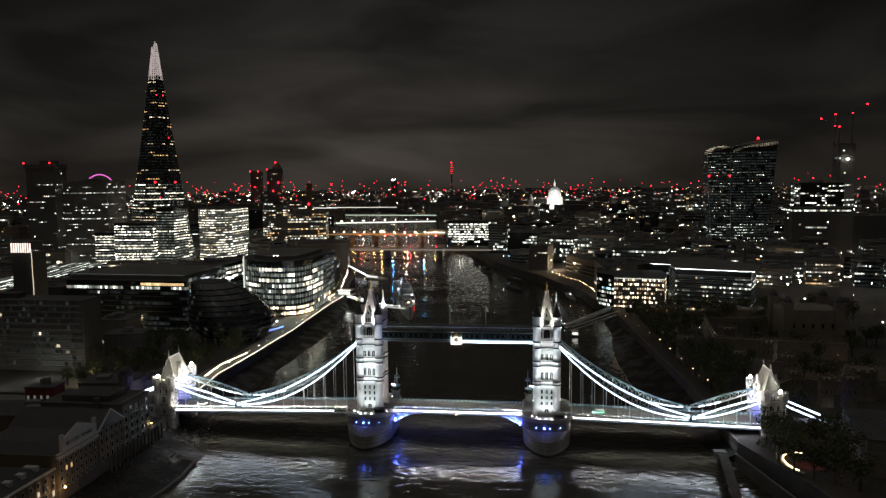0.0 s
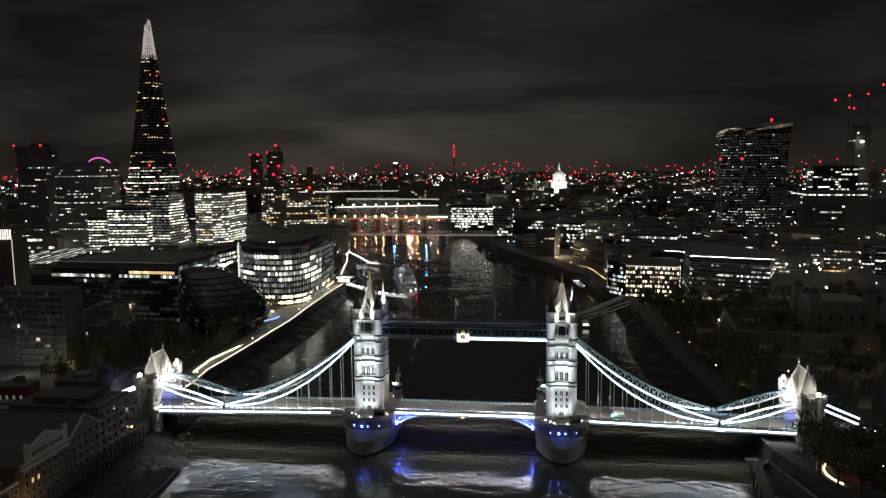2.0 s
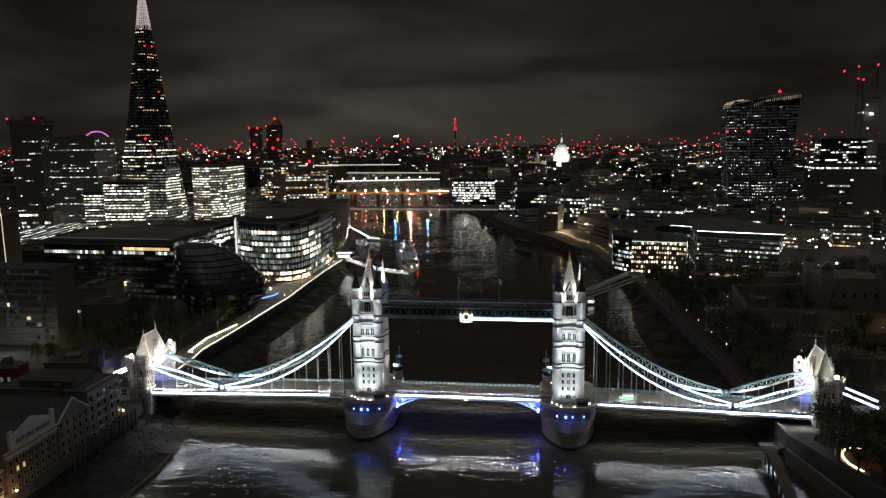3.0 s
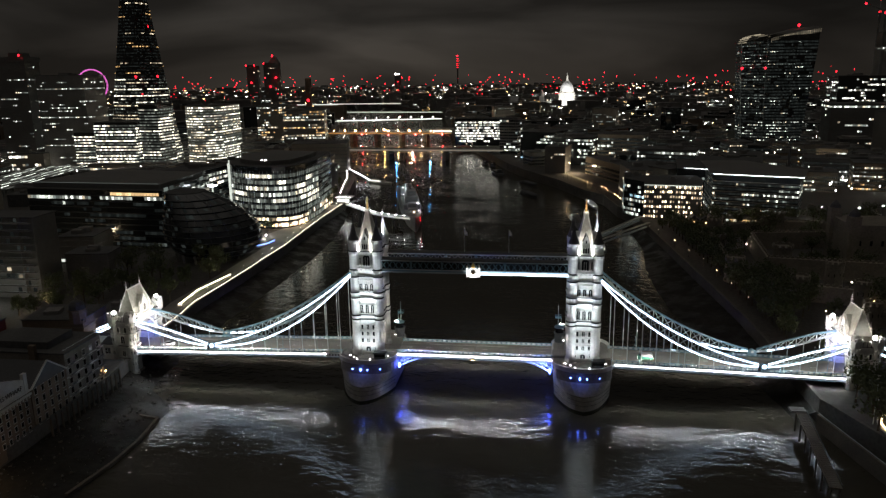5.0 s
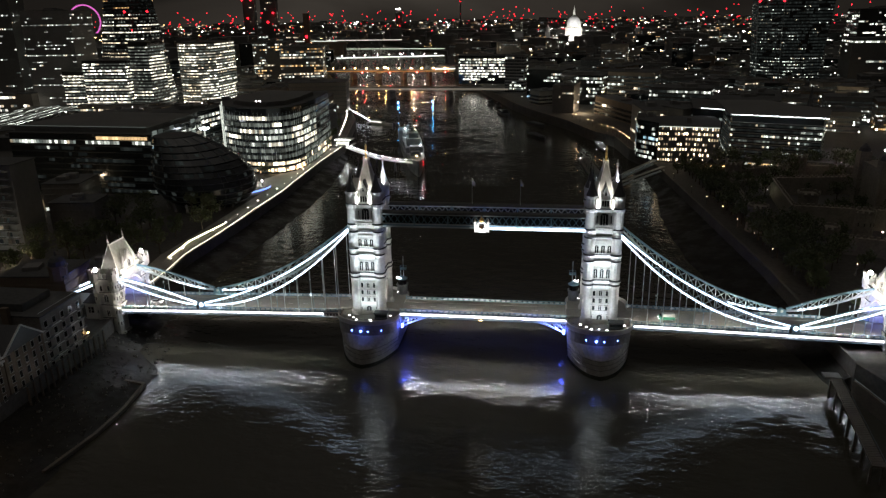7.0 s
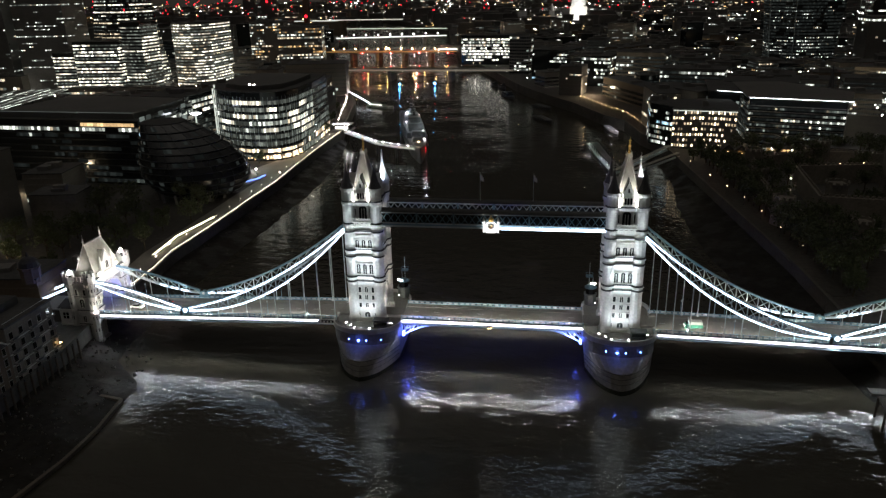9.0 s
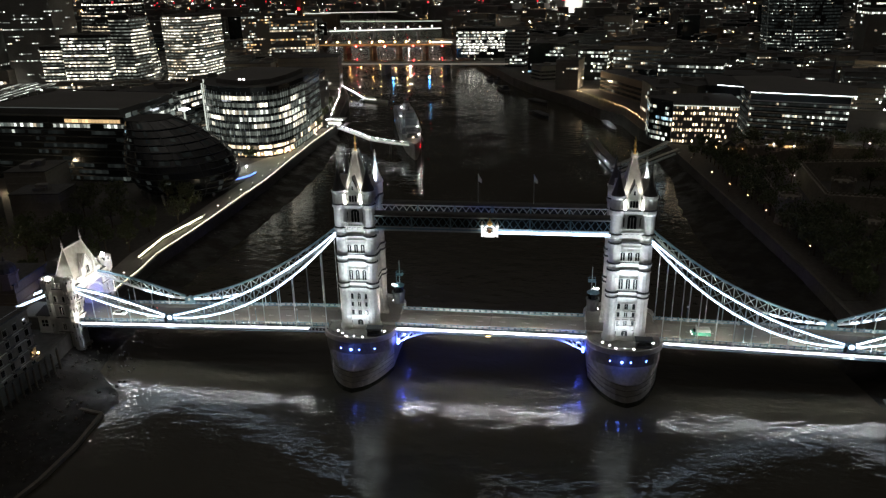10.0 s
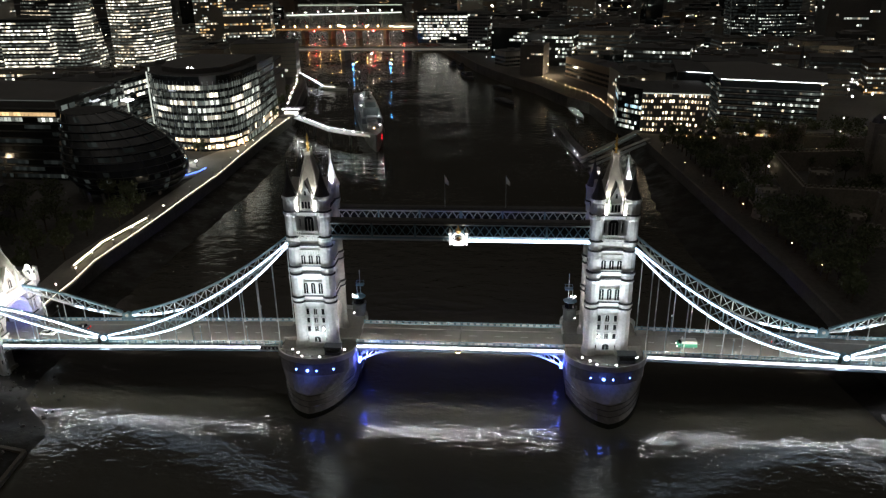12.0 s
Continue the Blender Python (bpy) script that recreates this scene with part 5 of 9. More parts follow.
# ---- the tall glass spire
def glass_spire():
    x, y = -485.0, 626.0
    TAKEN.append((x, y, 60))
    t = thing("glass_skyscraper", (x, y, LAND_Z), "very tall tapering glass skyscraper with lit floors and open white spire", "skyscraper")
    turn = 0.5

    def ring(z, k=1.0):
        r = 46.5 * (1 - (z - 4) / 318.0) * k
        cx = x - 5.5 * (1 - (z - 4) / 318.0)
        out = []
        for i, (a, f) in enumerate(((0.1, 1.0), (0.9, 0.86), (1.65, 1.0), (2.5, 0.84), (3.2, 0.98), (4.0, 0.86), (4.75, 1.0), (5.6, 0.88))):
            out.append((cx + r * f * math.cos(a + turn), y + r * f * math.sin(a + turn)))
        return out
    lo, hi = ring(4), ring(262)
    g = Geo()
    n = 8
    g.add([(p[0], p[1], 4) for p in lo] + [(p[0], p[1], 262) for p in hi], [tuple(range(n - 1, -1, -1)), tuple(range(n, 2 * n))] + [(i, (i + 1) % n, n + (i + 1) % n, n + i) for i in range(n)])
    part("glass_shaft", g, GLASS_TOWER, t)
    store = {}
    bands = Geo()
    for f in range(64):
        z = 8 + f * 4.0
        o = ring(z + 1, 1.006)
        bands.prism(grow(ring(z - 0.2), 0.25), z - 0.25, z + 0.25)
        if z < 116:
            c, m = (rnd.choice((0.3, 0.6, 0.9)), rnd.choice((WIN_RIBBON, WIN_RIBBON, WIN_WARM))) if f % 7 not in (3,) else (0.25, WIN_COOL)
        elif z < 132:
            c, m = (0.75 if f == 32 else 0.12), WIN_AMBER
        elif z < 250:
            c = {0: 0.45, 4: 0.3}.get(f % 9, 0.05)
            m = rnd.choice((WIN_WARM, WIN_AMBER, WIN_AMBER)) if c > 0.2 else WIN_AMBER
        else:
            c, m = 0.3, WIN_WARM
        for i in range(n):
            L = math.dist(o[i], o[(i + 1) % n])
            k = max(1, int(L / 1.8))
            run = rnd.random() < c
            for j in range(k):
                if rnd.random() < 0.16:
                    run = rnd.random() < c
                if run or rnd.random() < 0.5:
                    mm = m if run else WIN_MID if z < 116 else WIN_LIFT
                    xa, ya, *_ = on_face(o, i, (j + 0.1) * L / k, 0.2)
                    xb, yb, *_ = on_face(o, i, (j + 0.9) * L / k, 0.2)
                    store.setdefault(mm, Geo()).sheet([(xa, ya, z + 0.9), (xb, yb, z + 0.9), (xb, yb, z + 2.3), (xa, ya, z + 2.3)])
    part("floor_band", bands, STEEL_DARK, t, kind="stuff")
    for m, geo in store.items():
        part("lit_window", geo, m, t, kind="stuff")
    glowing = glow("lit_spire_lattice", (1.0, 0.84, 0.8), 0.3)
    tips = (308, 296, 306, 290, 302, 298, 309, 294)
    for i in range(n):
        a, b = ring(258)[i], ring(258)[(i + 1) % n]
        top = tips[i]
        c, d = ring(top - 3, 1.1)[i], ring(top - 3, 1.1)[(i + 1) % n]
        s = Geo()
        for k in range(14):
            u = k / 14
            p = [(a[0] + (c[0] - a[0]) * u, a[1] + (c[1] - a[1]) * u, 258 + (top - 258) * u), (b[0] + (d[0] - b[0]) * u, b[1] + (d[1] - b[1]) * u, 258 + (top - 258) * u)]
            s.beam(p[0], p[1], 0.4, 0.6)
        s.beam((*a, 258), (*c, top), 0.5, 0.7)
        s.beam(((a[0] + b[0]) / 2, (a[1] + b[1]) / 2, 258), ((c[0] + d[0]) / 2, (c[1] + d[1]) / 2, top), 0.5, 0.7)
        part("spire_shard", s, glowing, t, "open white-lit lattice")
    for (z, k) in ((117, 2), (117, 6), (178, 1), (178, 7), (236, 6), (236, 7), (96, 6)):
        p = ring(z, 1.02)[k] if z != 117 else (x + 20 + (14.5 if k == 6 else -14.5), ring(z, 1.03)[6][1])
        part("red_beacon", beacon(p[0], p[1], z, 1.5 if z == 117 else 1.0), LAMP_RED, t)
    return t


glass_spire()


def arc_pts(cx, cy, r, a0, a1, n):
    return [(cx + r * math.cos(a0 + (a1 - a0) * k / n), cy + r * math.sin(a0 + (a1 - a0) * k / n)) for k in range(n + 1)]


BRI, COO, WAR, AMB = (lambda i, f: WIN_BRIGHT), (lambda i, f: WIN_COOL), (lambda i, f: WIN_WARM), (lambda i, f: WIN_AMBER)
RIB = lambda i, f: WIN_RIBBON
MIXED = lambda i, f: rnd.choice((WIN_BRIGHT, WIN_COOL, WIN_COOL, WIN_WARM))

# ---- offices at the foot of the spire
block("office_building", rect(-534, 585, 34, 40, 0.1), 47, "lit glass office block beside the tall spire", "office building", GLASS_TOWER, 3.6, 2.2, lambda i, f: rnd.choice((0.3, 0.5, 0.9)), RIB, high=0.42, fill=0.98, swap=0.14, dim=WIN_MID)
block("office_building", rect(-487, 566, 52, 30, 0.05), 60, "brightly lit stepped glass office block at the spire's foot", "office building", GLASS_TOWER, 3.6, 2.2, lambda i, f: rnd.choice((0.5, 0.85, 0.97)), lambda i, f: rnd.choice((WIN_RIBBON, WIN_RIBBON, WIN_BRIGHT)), high=0.45, fill=0.98, swap=0.12, dim=WIN_MID)
block("office_building", rect(-446, 578, 24, 34, -0.05), 80, "dim stepped glass office tower with lit floors", "office building", GLASS_TOWER, 3.6, 2.2, lambda i, f: rnd.choice((0.05, 0.2, 0.6)), RIB, high=0.4, fill=0.98, swap=0.15, dim=WIN_MID)
block("office_building", [(-436, 640), (-432, 626), (-420, 619), (-404, 618), (-393, 624), (-387, 634), (-386, 690), (-436, 690)], 76, "rounded grey office block with bright lit floors", "office building", PALE_WALL, 3.4, 2.0, lambda i, f: rnd.choice((0.35, 0.7, 0.95)), lambda i, f: rnd.choice((WIN_RIBBON, WIN_RIBBON, WIN_BRIGHT, WIN_WARM)), high=0.4, fill=0.98, band_mat=PALE_WALL, swap=0.12, dim=WIN_MID)
hosp = block("hospital_tower", rect(-634, 592, 38, 34, 0.15), 133, "dark concrete hospital tower with red roof lights", "tower block", DARK_WALL, 3.9, 2.6, lambda i, f: 0.07 if f % 6 != 4 else 0.3, COO, high=0.4, fill=0.6)
part("top_stage", Geo().box(-634, 592, 137, 41, 37, 6, 0.15).box(-629, 592, 143, 18, 16, 5, 0.15).rod((-629, 592, 147), (-629, 592, 152), 0.5), DARK_WALL, hosp)
for dx in (-19, 19):
    part("red_beacon", beacon(-634 + dx, 573, 144.5, 1.3), LAMP_RED, hosp)
block("hospital_block", [(-606, 585), (-545, 590), (-541, 628), (-604, 625)], 116, "tall concrete slab block with lit horizontal window rows", "tower block", CONCRETE, 3.9, 2.6, lambda i, f: {0: 0.4, 3: 0.5, 7: 0.7}.get(f % 9, 0.1), COO, band_mat=CONCRETE, high=0.34, fill=0.7)


# ---- round leaning glass hall by the river
def leaning_hall():
    t = thing("round_glass_hall", (-188, 162, LAND_Z), "dark leaning egg-shaped glass hall with ribbed floors", "civic building")
    TAKEN.append((-188, 165, 36))
    n, m = 64, 12
    vs, rings = [], []
    for k in range(m + 1):
        a = k / m
        z = 4 + 40.5 * a
        r = float(np.interp(z, (4, 8, 13, 18, 25, 31, 36, 40, 43, 44.5), (17.5, 24.5, 28.3, 29.7, 28.2, 25.2, 21.4, 18.0, 14.8, 12.6)))
        left = float(np.interp(z, (4, 8, 13, 18, 25), (-198, -206, -211, -213.5, -214)))
        rings.append((left + r, 162 + 3 * a, z, r))
    g = Geo()
    for cx, cy, z, r in rings:
        vs += [(cx + r * math.cos(2 * math.pi * i / n), cy + r * math.sin(2 * math.pi * i / n), z) for i in range(n)]
    fs = [(j * n + i, j * n + (i + 1) % n, (j + 1) * n + (i + 1) % n, (j + 1) * n + i) for j in range(m) for i in range(n)]
    fs.append(tuple(m * n + i for i in range(n)))
    g.add(vs, fs)
    part("glass_skin", g, GLASS, t)
    for j in range(1, m):
        cx, cy, z, r = rings[j]
        h = Geo()
        o = [(cx + (r + 0.45) * math.cos(2 * math.pi * i / n), cy + (r + 0.45) * math.sin(2 * math.pi * i / n)) for i in range(n)]
        h.path([(*q, z) for q in o], 0.9, 0.22, True)
        part("floor_rib", h, STEEL_DARK, t)
    mull = Geo()
    for i in range(0, n, 4):
        a = 2 * math.pi * i / n
        for (ax, ay, az, ar), (bx, by, bz, br) in zip(rings, rings[1:]):
            mull.beam((ax + (ar + 0.15) * math.cos(a), ay + (ar + 0.15) * math.sin(a), az), (bx + (br + 0.15) * math.cos(a), by + (br + 0.15) * math.sin(a), bz), 0.18, 0.18)
    part("mullion", mull, STEEL_DARK, t, kind="stuff")
    w = {}
    for j in range(1, m):
        for i in range(n):
            if rnd.random() < 0.08:
                q = []
                for ii, zz in ((i, 0.2), (i + 1, 0.2), (i + 1, 0.8), (i, 0.8)):
                    (ax, ay, az, ar), (bx, by, bz, br) = rings[j], rings[j + 1] if j + 1 < m + 1 else rings[j]
                    mx, my, mr = ax + (bx - ax) * zz, ay + (by - ay) * zz, ar + (br - ar) * zz + 0.12
                    q.append((mx + mr * math.cos(2 * math.pi * ii / n), my + mr * math.sin(2 * math.pi * ii / n), az + (bz - az) * zz))
                w.setdefault(WIN_LIFT, Geo()).sheet(q)
    for _ in range(18):
        j = rnd.choice((0, 1, 3, 6, 9, 10))
        i = rnd.randrange(n)
        (ax, ay, az, ar), (bx, by, bz, br) = rings[j], rings[j + 1]
        q = []
        for (cx, cy, z, r), ii, zz in (((ax, ay, az, ar), i, 0.3), ((ax, ay, az, ar), i + 1, 0.3), ((bx, by, bz, br), i + 1, 0.7), ((bx, by, bz, br), i, 0.7)):
            mx, my, mr = ax + (bx - ax) * zz, ay + (by - ay) * zz, ar + (br - ar) * zz + 0.15
            q.append((mx + mr * math.cos(2 * math.pi * ii / n), my + mr * math.sin(2 * math.pi * ii / n), az + (bz - az) * zz))
        w.setdefault(rnd.choice((WIN_DIM, WIN_DIM, WIN_BLUE if j > 9 else WIN_DIM)), Geo()).sheet(q)
    for mm, geo in w.items():
        part("lit_window", geo, mm, t, kind="stuff")
    part("roof_deck", Geo().lathe(rings[-1][0], rings[-1][1], [(12.4, 44.3), (12.4, 45.0), (11.6, 45.0)], 28), ROOF, t)
    for k in range(6):
        part("plinth_column", Geo().rod((-184 + 22 * math.cos(-2.4 + k * 0.4), 162 + 25 * math.sin(-2.4 + k * 0.4), 3.8), (-184 + 23 * math.cos(-2.4 + k * 0.4), 162 + 26 * math.sin(-2.4 + k * 0.4), 9), 0.8, 8), CONCRETE, t)


leaning_hall()

# ---- riverside offices
off1 = block("riverside_office", [(-326, 182), (-224, 176), (-226, 250), (-320, 262)], 39, "long dark glass riverside office with one lit upper floor", "office building", GLASS, 3.9, 2.2,
             lambda i, f: {8: 0.95, 0: 0.1, 4: 0.05, 7: 0.04}.get(f, 0.02), lambda i, f: WIN_COOL if f == 8 else WIN_DIM, band_mat=STEEL_DARK, plant=False)
faint = {}
facade_panes(faint, [(-326, 182), (-224, 176), (-226, 250), (-320, 262)], 4.2, 9, 3.9, 2.2, lambda i, f: 0.35 if f != 8 else 0, lambda i, f: WIN_LIFT, 0.6, 0.94, 0.09)
for m, geo in faint.items():
    if m in (WIN_LIFT, WIN_DIM):
        part("facade_lift_pane", geo, WIN_LIFT, off1, kind="stuff")
g = Geo()
for k in range(16):
    g.pane(-261 + k * 2.25, 177.9 - k * 0.133, 39.4, 1.95, 2.0, -math.pi / 2, 0.25)
part("amber_window", g, glow("amber_roof_window", (1.0, 0.66, 0.32), 0.9, 0.4), off1, kind="stuff")
part("set_back_storey", Geo().prism([(-324, 186), (-228, 180), (-229, 246), (-318, 258)], 42.8, 46.5), DARK_WALL, off1)
part("roof_edge_light", Geo().beam((-324, 185.5, 47.0), (-228, 179.6, 47.0), 0.3, 0.25), WIN_DIM, off1)
part("vault_roof", Geo().prism([(-318, 262), (-240, 252), (-244, 318), (-312, 326)], 4, 36).prism([(-312, 266), (-246, 258), (-250, 312), (-308, 320)], 36, 40, 0.8), ROOF, off1)
gg = Geo()
for k in range(9):
    for z in range(6, 45, 4):
        if rnd.random() < 0.62:
            gg.pane(-224.05 + 0 * k, 181 + k * 7.4, z, 5.6, 2.6, 0.0, 0.5)
part("end_glazing", gg, WIN_DIM, off1, kind="stuff")
block("riverside_office", [(-270, 262), (-236, 258), (-232, 300), (-270, 305)], 41, "glass office block with two lit top floors", "office building", GLASS, 3.8, 2.4, lambda i, f: 0.85 if f > 6 else 0.3, lambda i, f: rnd.choice((WIN_COOL, WIN_BRIGHT)) if f > 6 else WIN_DIM, band_mat=STEEL_DARK)
off2_pts = [(-213, 260), (-205, 252.5), (-195, 246), (-184, 242.5), (-173, 242), (-164, 246), (-158.5, 254), (-156, 268), (-156, 300), (-160, 350), (-216, 356), (-221, 282)]
off2 = block("curved_glass_office", off2_pts, 46.5, "curved glass riverside office with bright lit floors and shops", "office building", GLASS, 4.6, 1.5,
             lambda i, f: 0 if i in (8, 9, 10) and f > 3 else {0: 0.85, 1: 0.7, 2: 0.06, 3: 0.1, 4: 0.35, 5: 0.6, 6: 0.4, 7: 0.2, 8: 0.06}.get(f, 0.1), lambda i, f: WIN_SHOP if f < 2 else rnd.choice((WIN_RIBBON, WIN_COOL, WIN_COOL)), band_mat=STEEL_DARK, plant=False, high=0.66, fill=0.96, swap=0.12, dim=WIN_MID)
dim = {}
facade_panes(dim, off2_pts, 4.2, 9, 4.6, 1.5, lambda i, f: 0.3, lambda i, f: WIN_DIM, 0.5, 0.93, 0.08)
for m, geo in dim.items():
    if m is WIN_DIM:
        part("dim_window", geo, m, off2, kind="stuff")
part("roof_terrace", Geo().prism([(-206, 264), (-192, 254), (-176, 250), (-165, 260), (-162, 282), (-163, 320), (-206, 330), (-214, 290)], 50.8, 54.0), DARK_WALL, off2)
fins = Geo()
for i in range(8):
    L = math.dist(off2_pts[i], off2_pts[i + 1])
    for k in range(int(L / 3)):
        x, y, *_ = on_face(off2_pts, i, (k + 0.5) * 3, 0.5)
        fins.box(x, y, 13.4, 0.16, 0.16, 34.0)
part("glazing_fin", fins, STEEL_PALE, off2, "thin vertical steel glazing fins", kind="stuff")
part("roof_light", Geo().box(-184, 253, 54.0, 1.2, 0.4, 0.7).box(-181, 252.5, 54.0, 1.2, 0.4, 0.7), LAMP_WHITE, off2)
for (x, y) in ((-222.5, 281), (-214.5, 261)):
    part("light_fin", Geo().box(x, y - 1.2, 5, 0.7, 0.7, 46), WIN_COOL, off2, "tall white light fin")
part("awning", Geo().prism([(-213, 258), (-205, 250), (-195, 243.5), (-184, 240), (-172, 239.6), (-162, 244), (-156, 253), (-153.6, 268), (-155.6, 268), (-158, 254.4), (-163.6, 246.6), (-173, 242.6), (-184, 243.1), (-195, 246.6), (-205, 253.1)], 12.8, 13.2), STEEL_DARK, off2)
sh = Geo()
for k in range(34):
    a = k / 34
    i = int(a * 7)
    x, y, *_ = on_face(off2_pts, i, (a * 7 - i) * math.dist(off2_pts[i], off2_pts[i + 1]), 1.2)
    sh.box(x, y, 5.0 + rnd.uniform(0, 2), 0.7, 0.7, 1.0)
part("shop_lamp", sh, glow("shop_lamp", (1.0, 0.62, 0.3), 3.0, 0.6), off2, kind="stuff")
mast = thing("lamp_mast", (-215, 232, LAND_Z), "tall white lamp mast with flat disc head", "lamp mast")
part("pole", Geo().rod((-215, 232, 4), (-215, 232, 38), 0.35, 8, 0.2), WHITE_PAINT, mast)
part("disc_head", Geo().lathe(-215, 232, [(0.6, 37.0), (3.6, 38.0), (3.6, 38.5), (0.5, 38.7)], 14), LED_SOFT, mast, "glowing disc head")
part("lit_shaft", Geo().rod((-215, 231.6, 30), (-215, 231.6, 37), 0.5, 8), WIN_COOL, mast)

# white-banded office and others upstream on the south bank
block("banded_office", rect(-238, 575, 64, 40, 0.18), 34, "pale horizontally banded office block by the river", "office building", PALE_WALL, 4.2, 3, lambda i, f: 0.06, COO, band_mat=CONCRETE)
block("brick_warehouse", rect(-216, 470, 40, 60, 0.15), 28, "dark brick riverside warehouse block", "warehouse", BRICK, 3.8, 3, lambda i, f: 0.08, WAR)
block("riverside_office", rect(-196, 402, 44, 54, 0.1), 26, "dark riverside office with a few lit rooms", "office building", DARK_WALL, 3.8, 3, lambda i, f: 0.15, COO)
lit = block("station_annex", rect(-300, 590, 26, 22, 0.1), 26, "small block with amber and pink lit shopfront", "building", PALE_WALL, 4.2, 2.2, lambda i, f: 0.7, lambda i, f: rnd.choice((WIN_AMBER, WIN_WARM, WIN_BRIGHT)))
block("bridge_office", rect(-330, 800, 60, 46, 0.2), 62, "dark office block with amber lit rows near the road bridge", "office building", DARK_WALL, 3.8, 2.6, lambda i, f: 0.35 if f % 3 else 0.6, lambda i, f: rnd.choice((WIN_COOL, WIN_AMBER, WIN_WARM)))
block("bridge_office", rect(-400, 860, 50, 40, 0.2), 66, "office block with lit windows and a red roof beacon", "office building", DARK_WALL, 3.8, 2.6, lambda i, f: 0.4, lambda i, f: rnd.choice((WIN_AMBER, WIN_WARM, WIN_COOL)))

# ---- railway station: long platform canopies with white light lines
TAKEN += [(-545, 400, 60), (-545, 480, 60), (-560, 530, 60), (-530, 330, 50)]
for k in range(6):
    def rail_x(y, k=k):
        return -497 - k * 10.5 - (y - 360) * 0.13 - ((y - 360) / 90.0) ** 2 * 2.2
    st = thing("platform_canopy", (rail_x(430), 430, LAND_Z), "long railway platform canopy edged with white light", "platform canopy", "platform canopies")
    ys = [250 + j * 20 for j in range(16)]
    part("canopy_roof", Geo().path([(rail_x(y), y, 11.6) for y in ys], 7.0, 0.5), CONCRETE, st)
    cols = Geo()
    for y in ys:
        cols.rod((rail_x(y), y, 4), (rail_x(y), y, 11.4), 0.3)
    part("canopy_column", cols, STEEL_DARK, st, kind="stuff")
    ll = Geo()
    for side in (-3.6, 3.6):
        y = 250.0
        while y < 545:
            step = rnd.uniform(5, 26)
            if rnd.random() < 0.8:
                ll.beam((rail_x(y) + side, y, 12.0), (rail_x(y + step * 0.85) + side, y + step * 0.85, 12.0), 0.5, 0.35)
            y += step
    part("light_line", ll, WIN_COOL, st, "broken white light line", kind="stuff")
block("station_hall", rect(-472, 540, 84, 14, 0.08), 12, "long lit station concourse at the spire's foot", "station", PALE_WALL, 4, 3, lambda i, f: 0.85, lambda i, f: rnd.choice((WIN_BRIGHT, WIN_WARM)), reserve=False)
block("arched_station_front", rect(-612, 562, 44, 14, 0.1), 22, "pale arched station building under floodlight", "station", PALE_WALL, 5, 4, lambda i, f: 0.4, BRI)

# ---- near south bank
WINDOW_STONE = surface("sooty_window_stone", (0.42, 0.4, 0.37), 0.85, grain=2, spread=0.3)
GREY_BRICK = surface("grey_brick", (0.21, 0.19, 0.165), 0.85, grain=1.5, spread=0.35, stain=0.1)
def wharf_window(t, y, z, w=1.1, h=1.7, lit_mat=None, x=-139.0):
    f = part("window", Geo().box(x + 0.08, y, z - 0.15, 0.3, w + 0.4, 0.16).box(x + 0.06, y, z + h, 0.2, w + 0.4, 0.2).box(x + 0.05, y - w / 2 - 0.07, z - 0.02, 0.14, 0.14, h + 0.04).box(x + 0.05, y + w / 2 + 0.07, z - 0.02, 0.14, 0.14, h + 0.04), WINDOW_STONE, t)
    part("pane", Geo().box(x + 0.03, y, z, 0.06, w, h), lit_mat or GLASS, f)


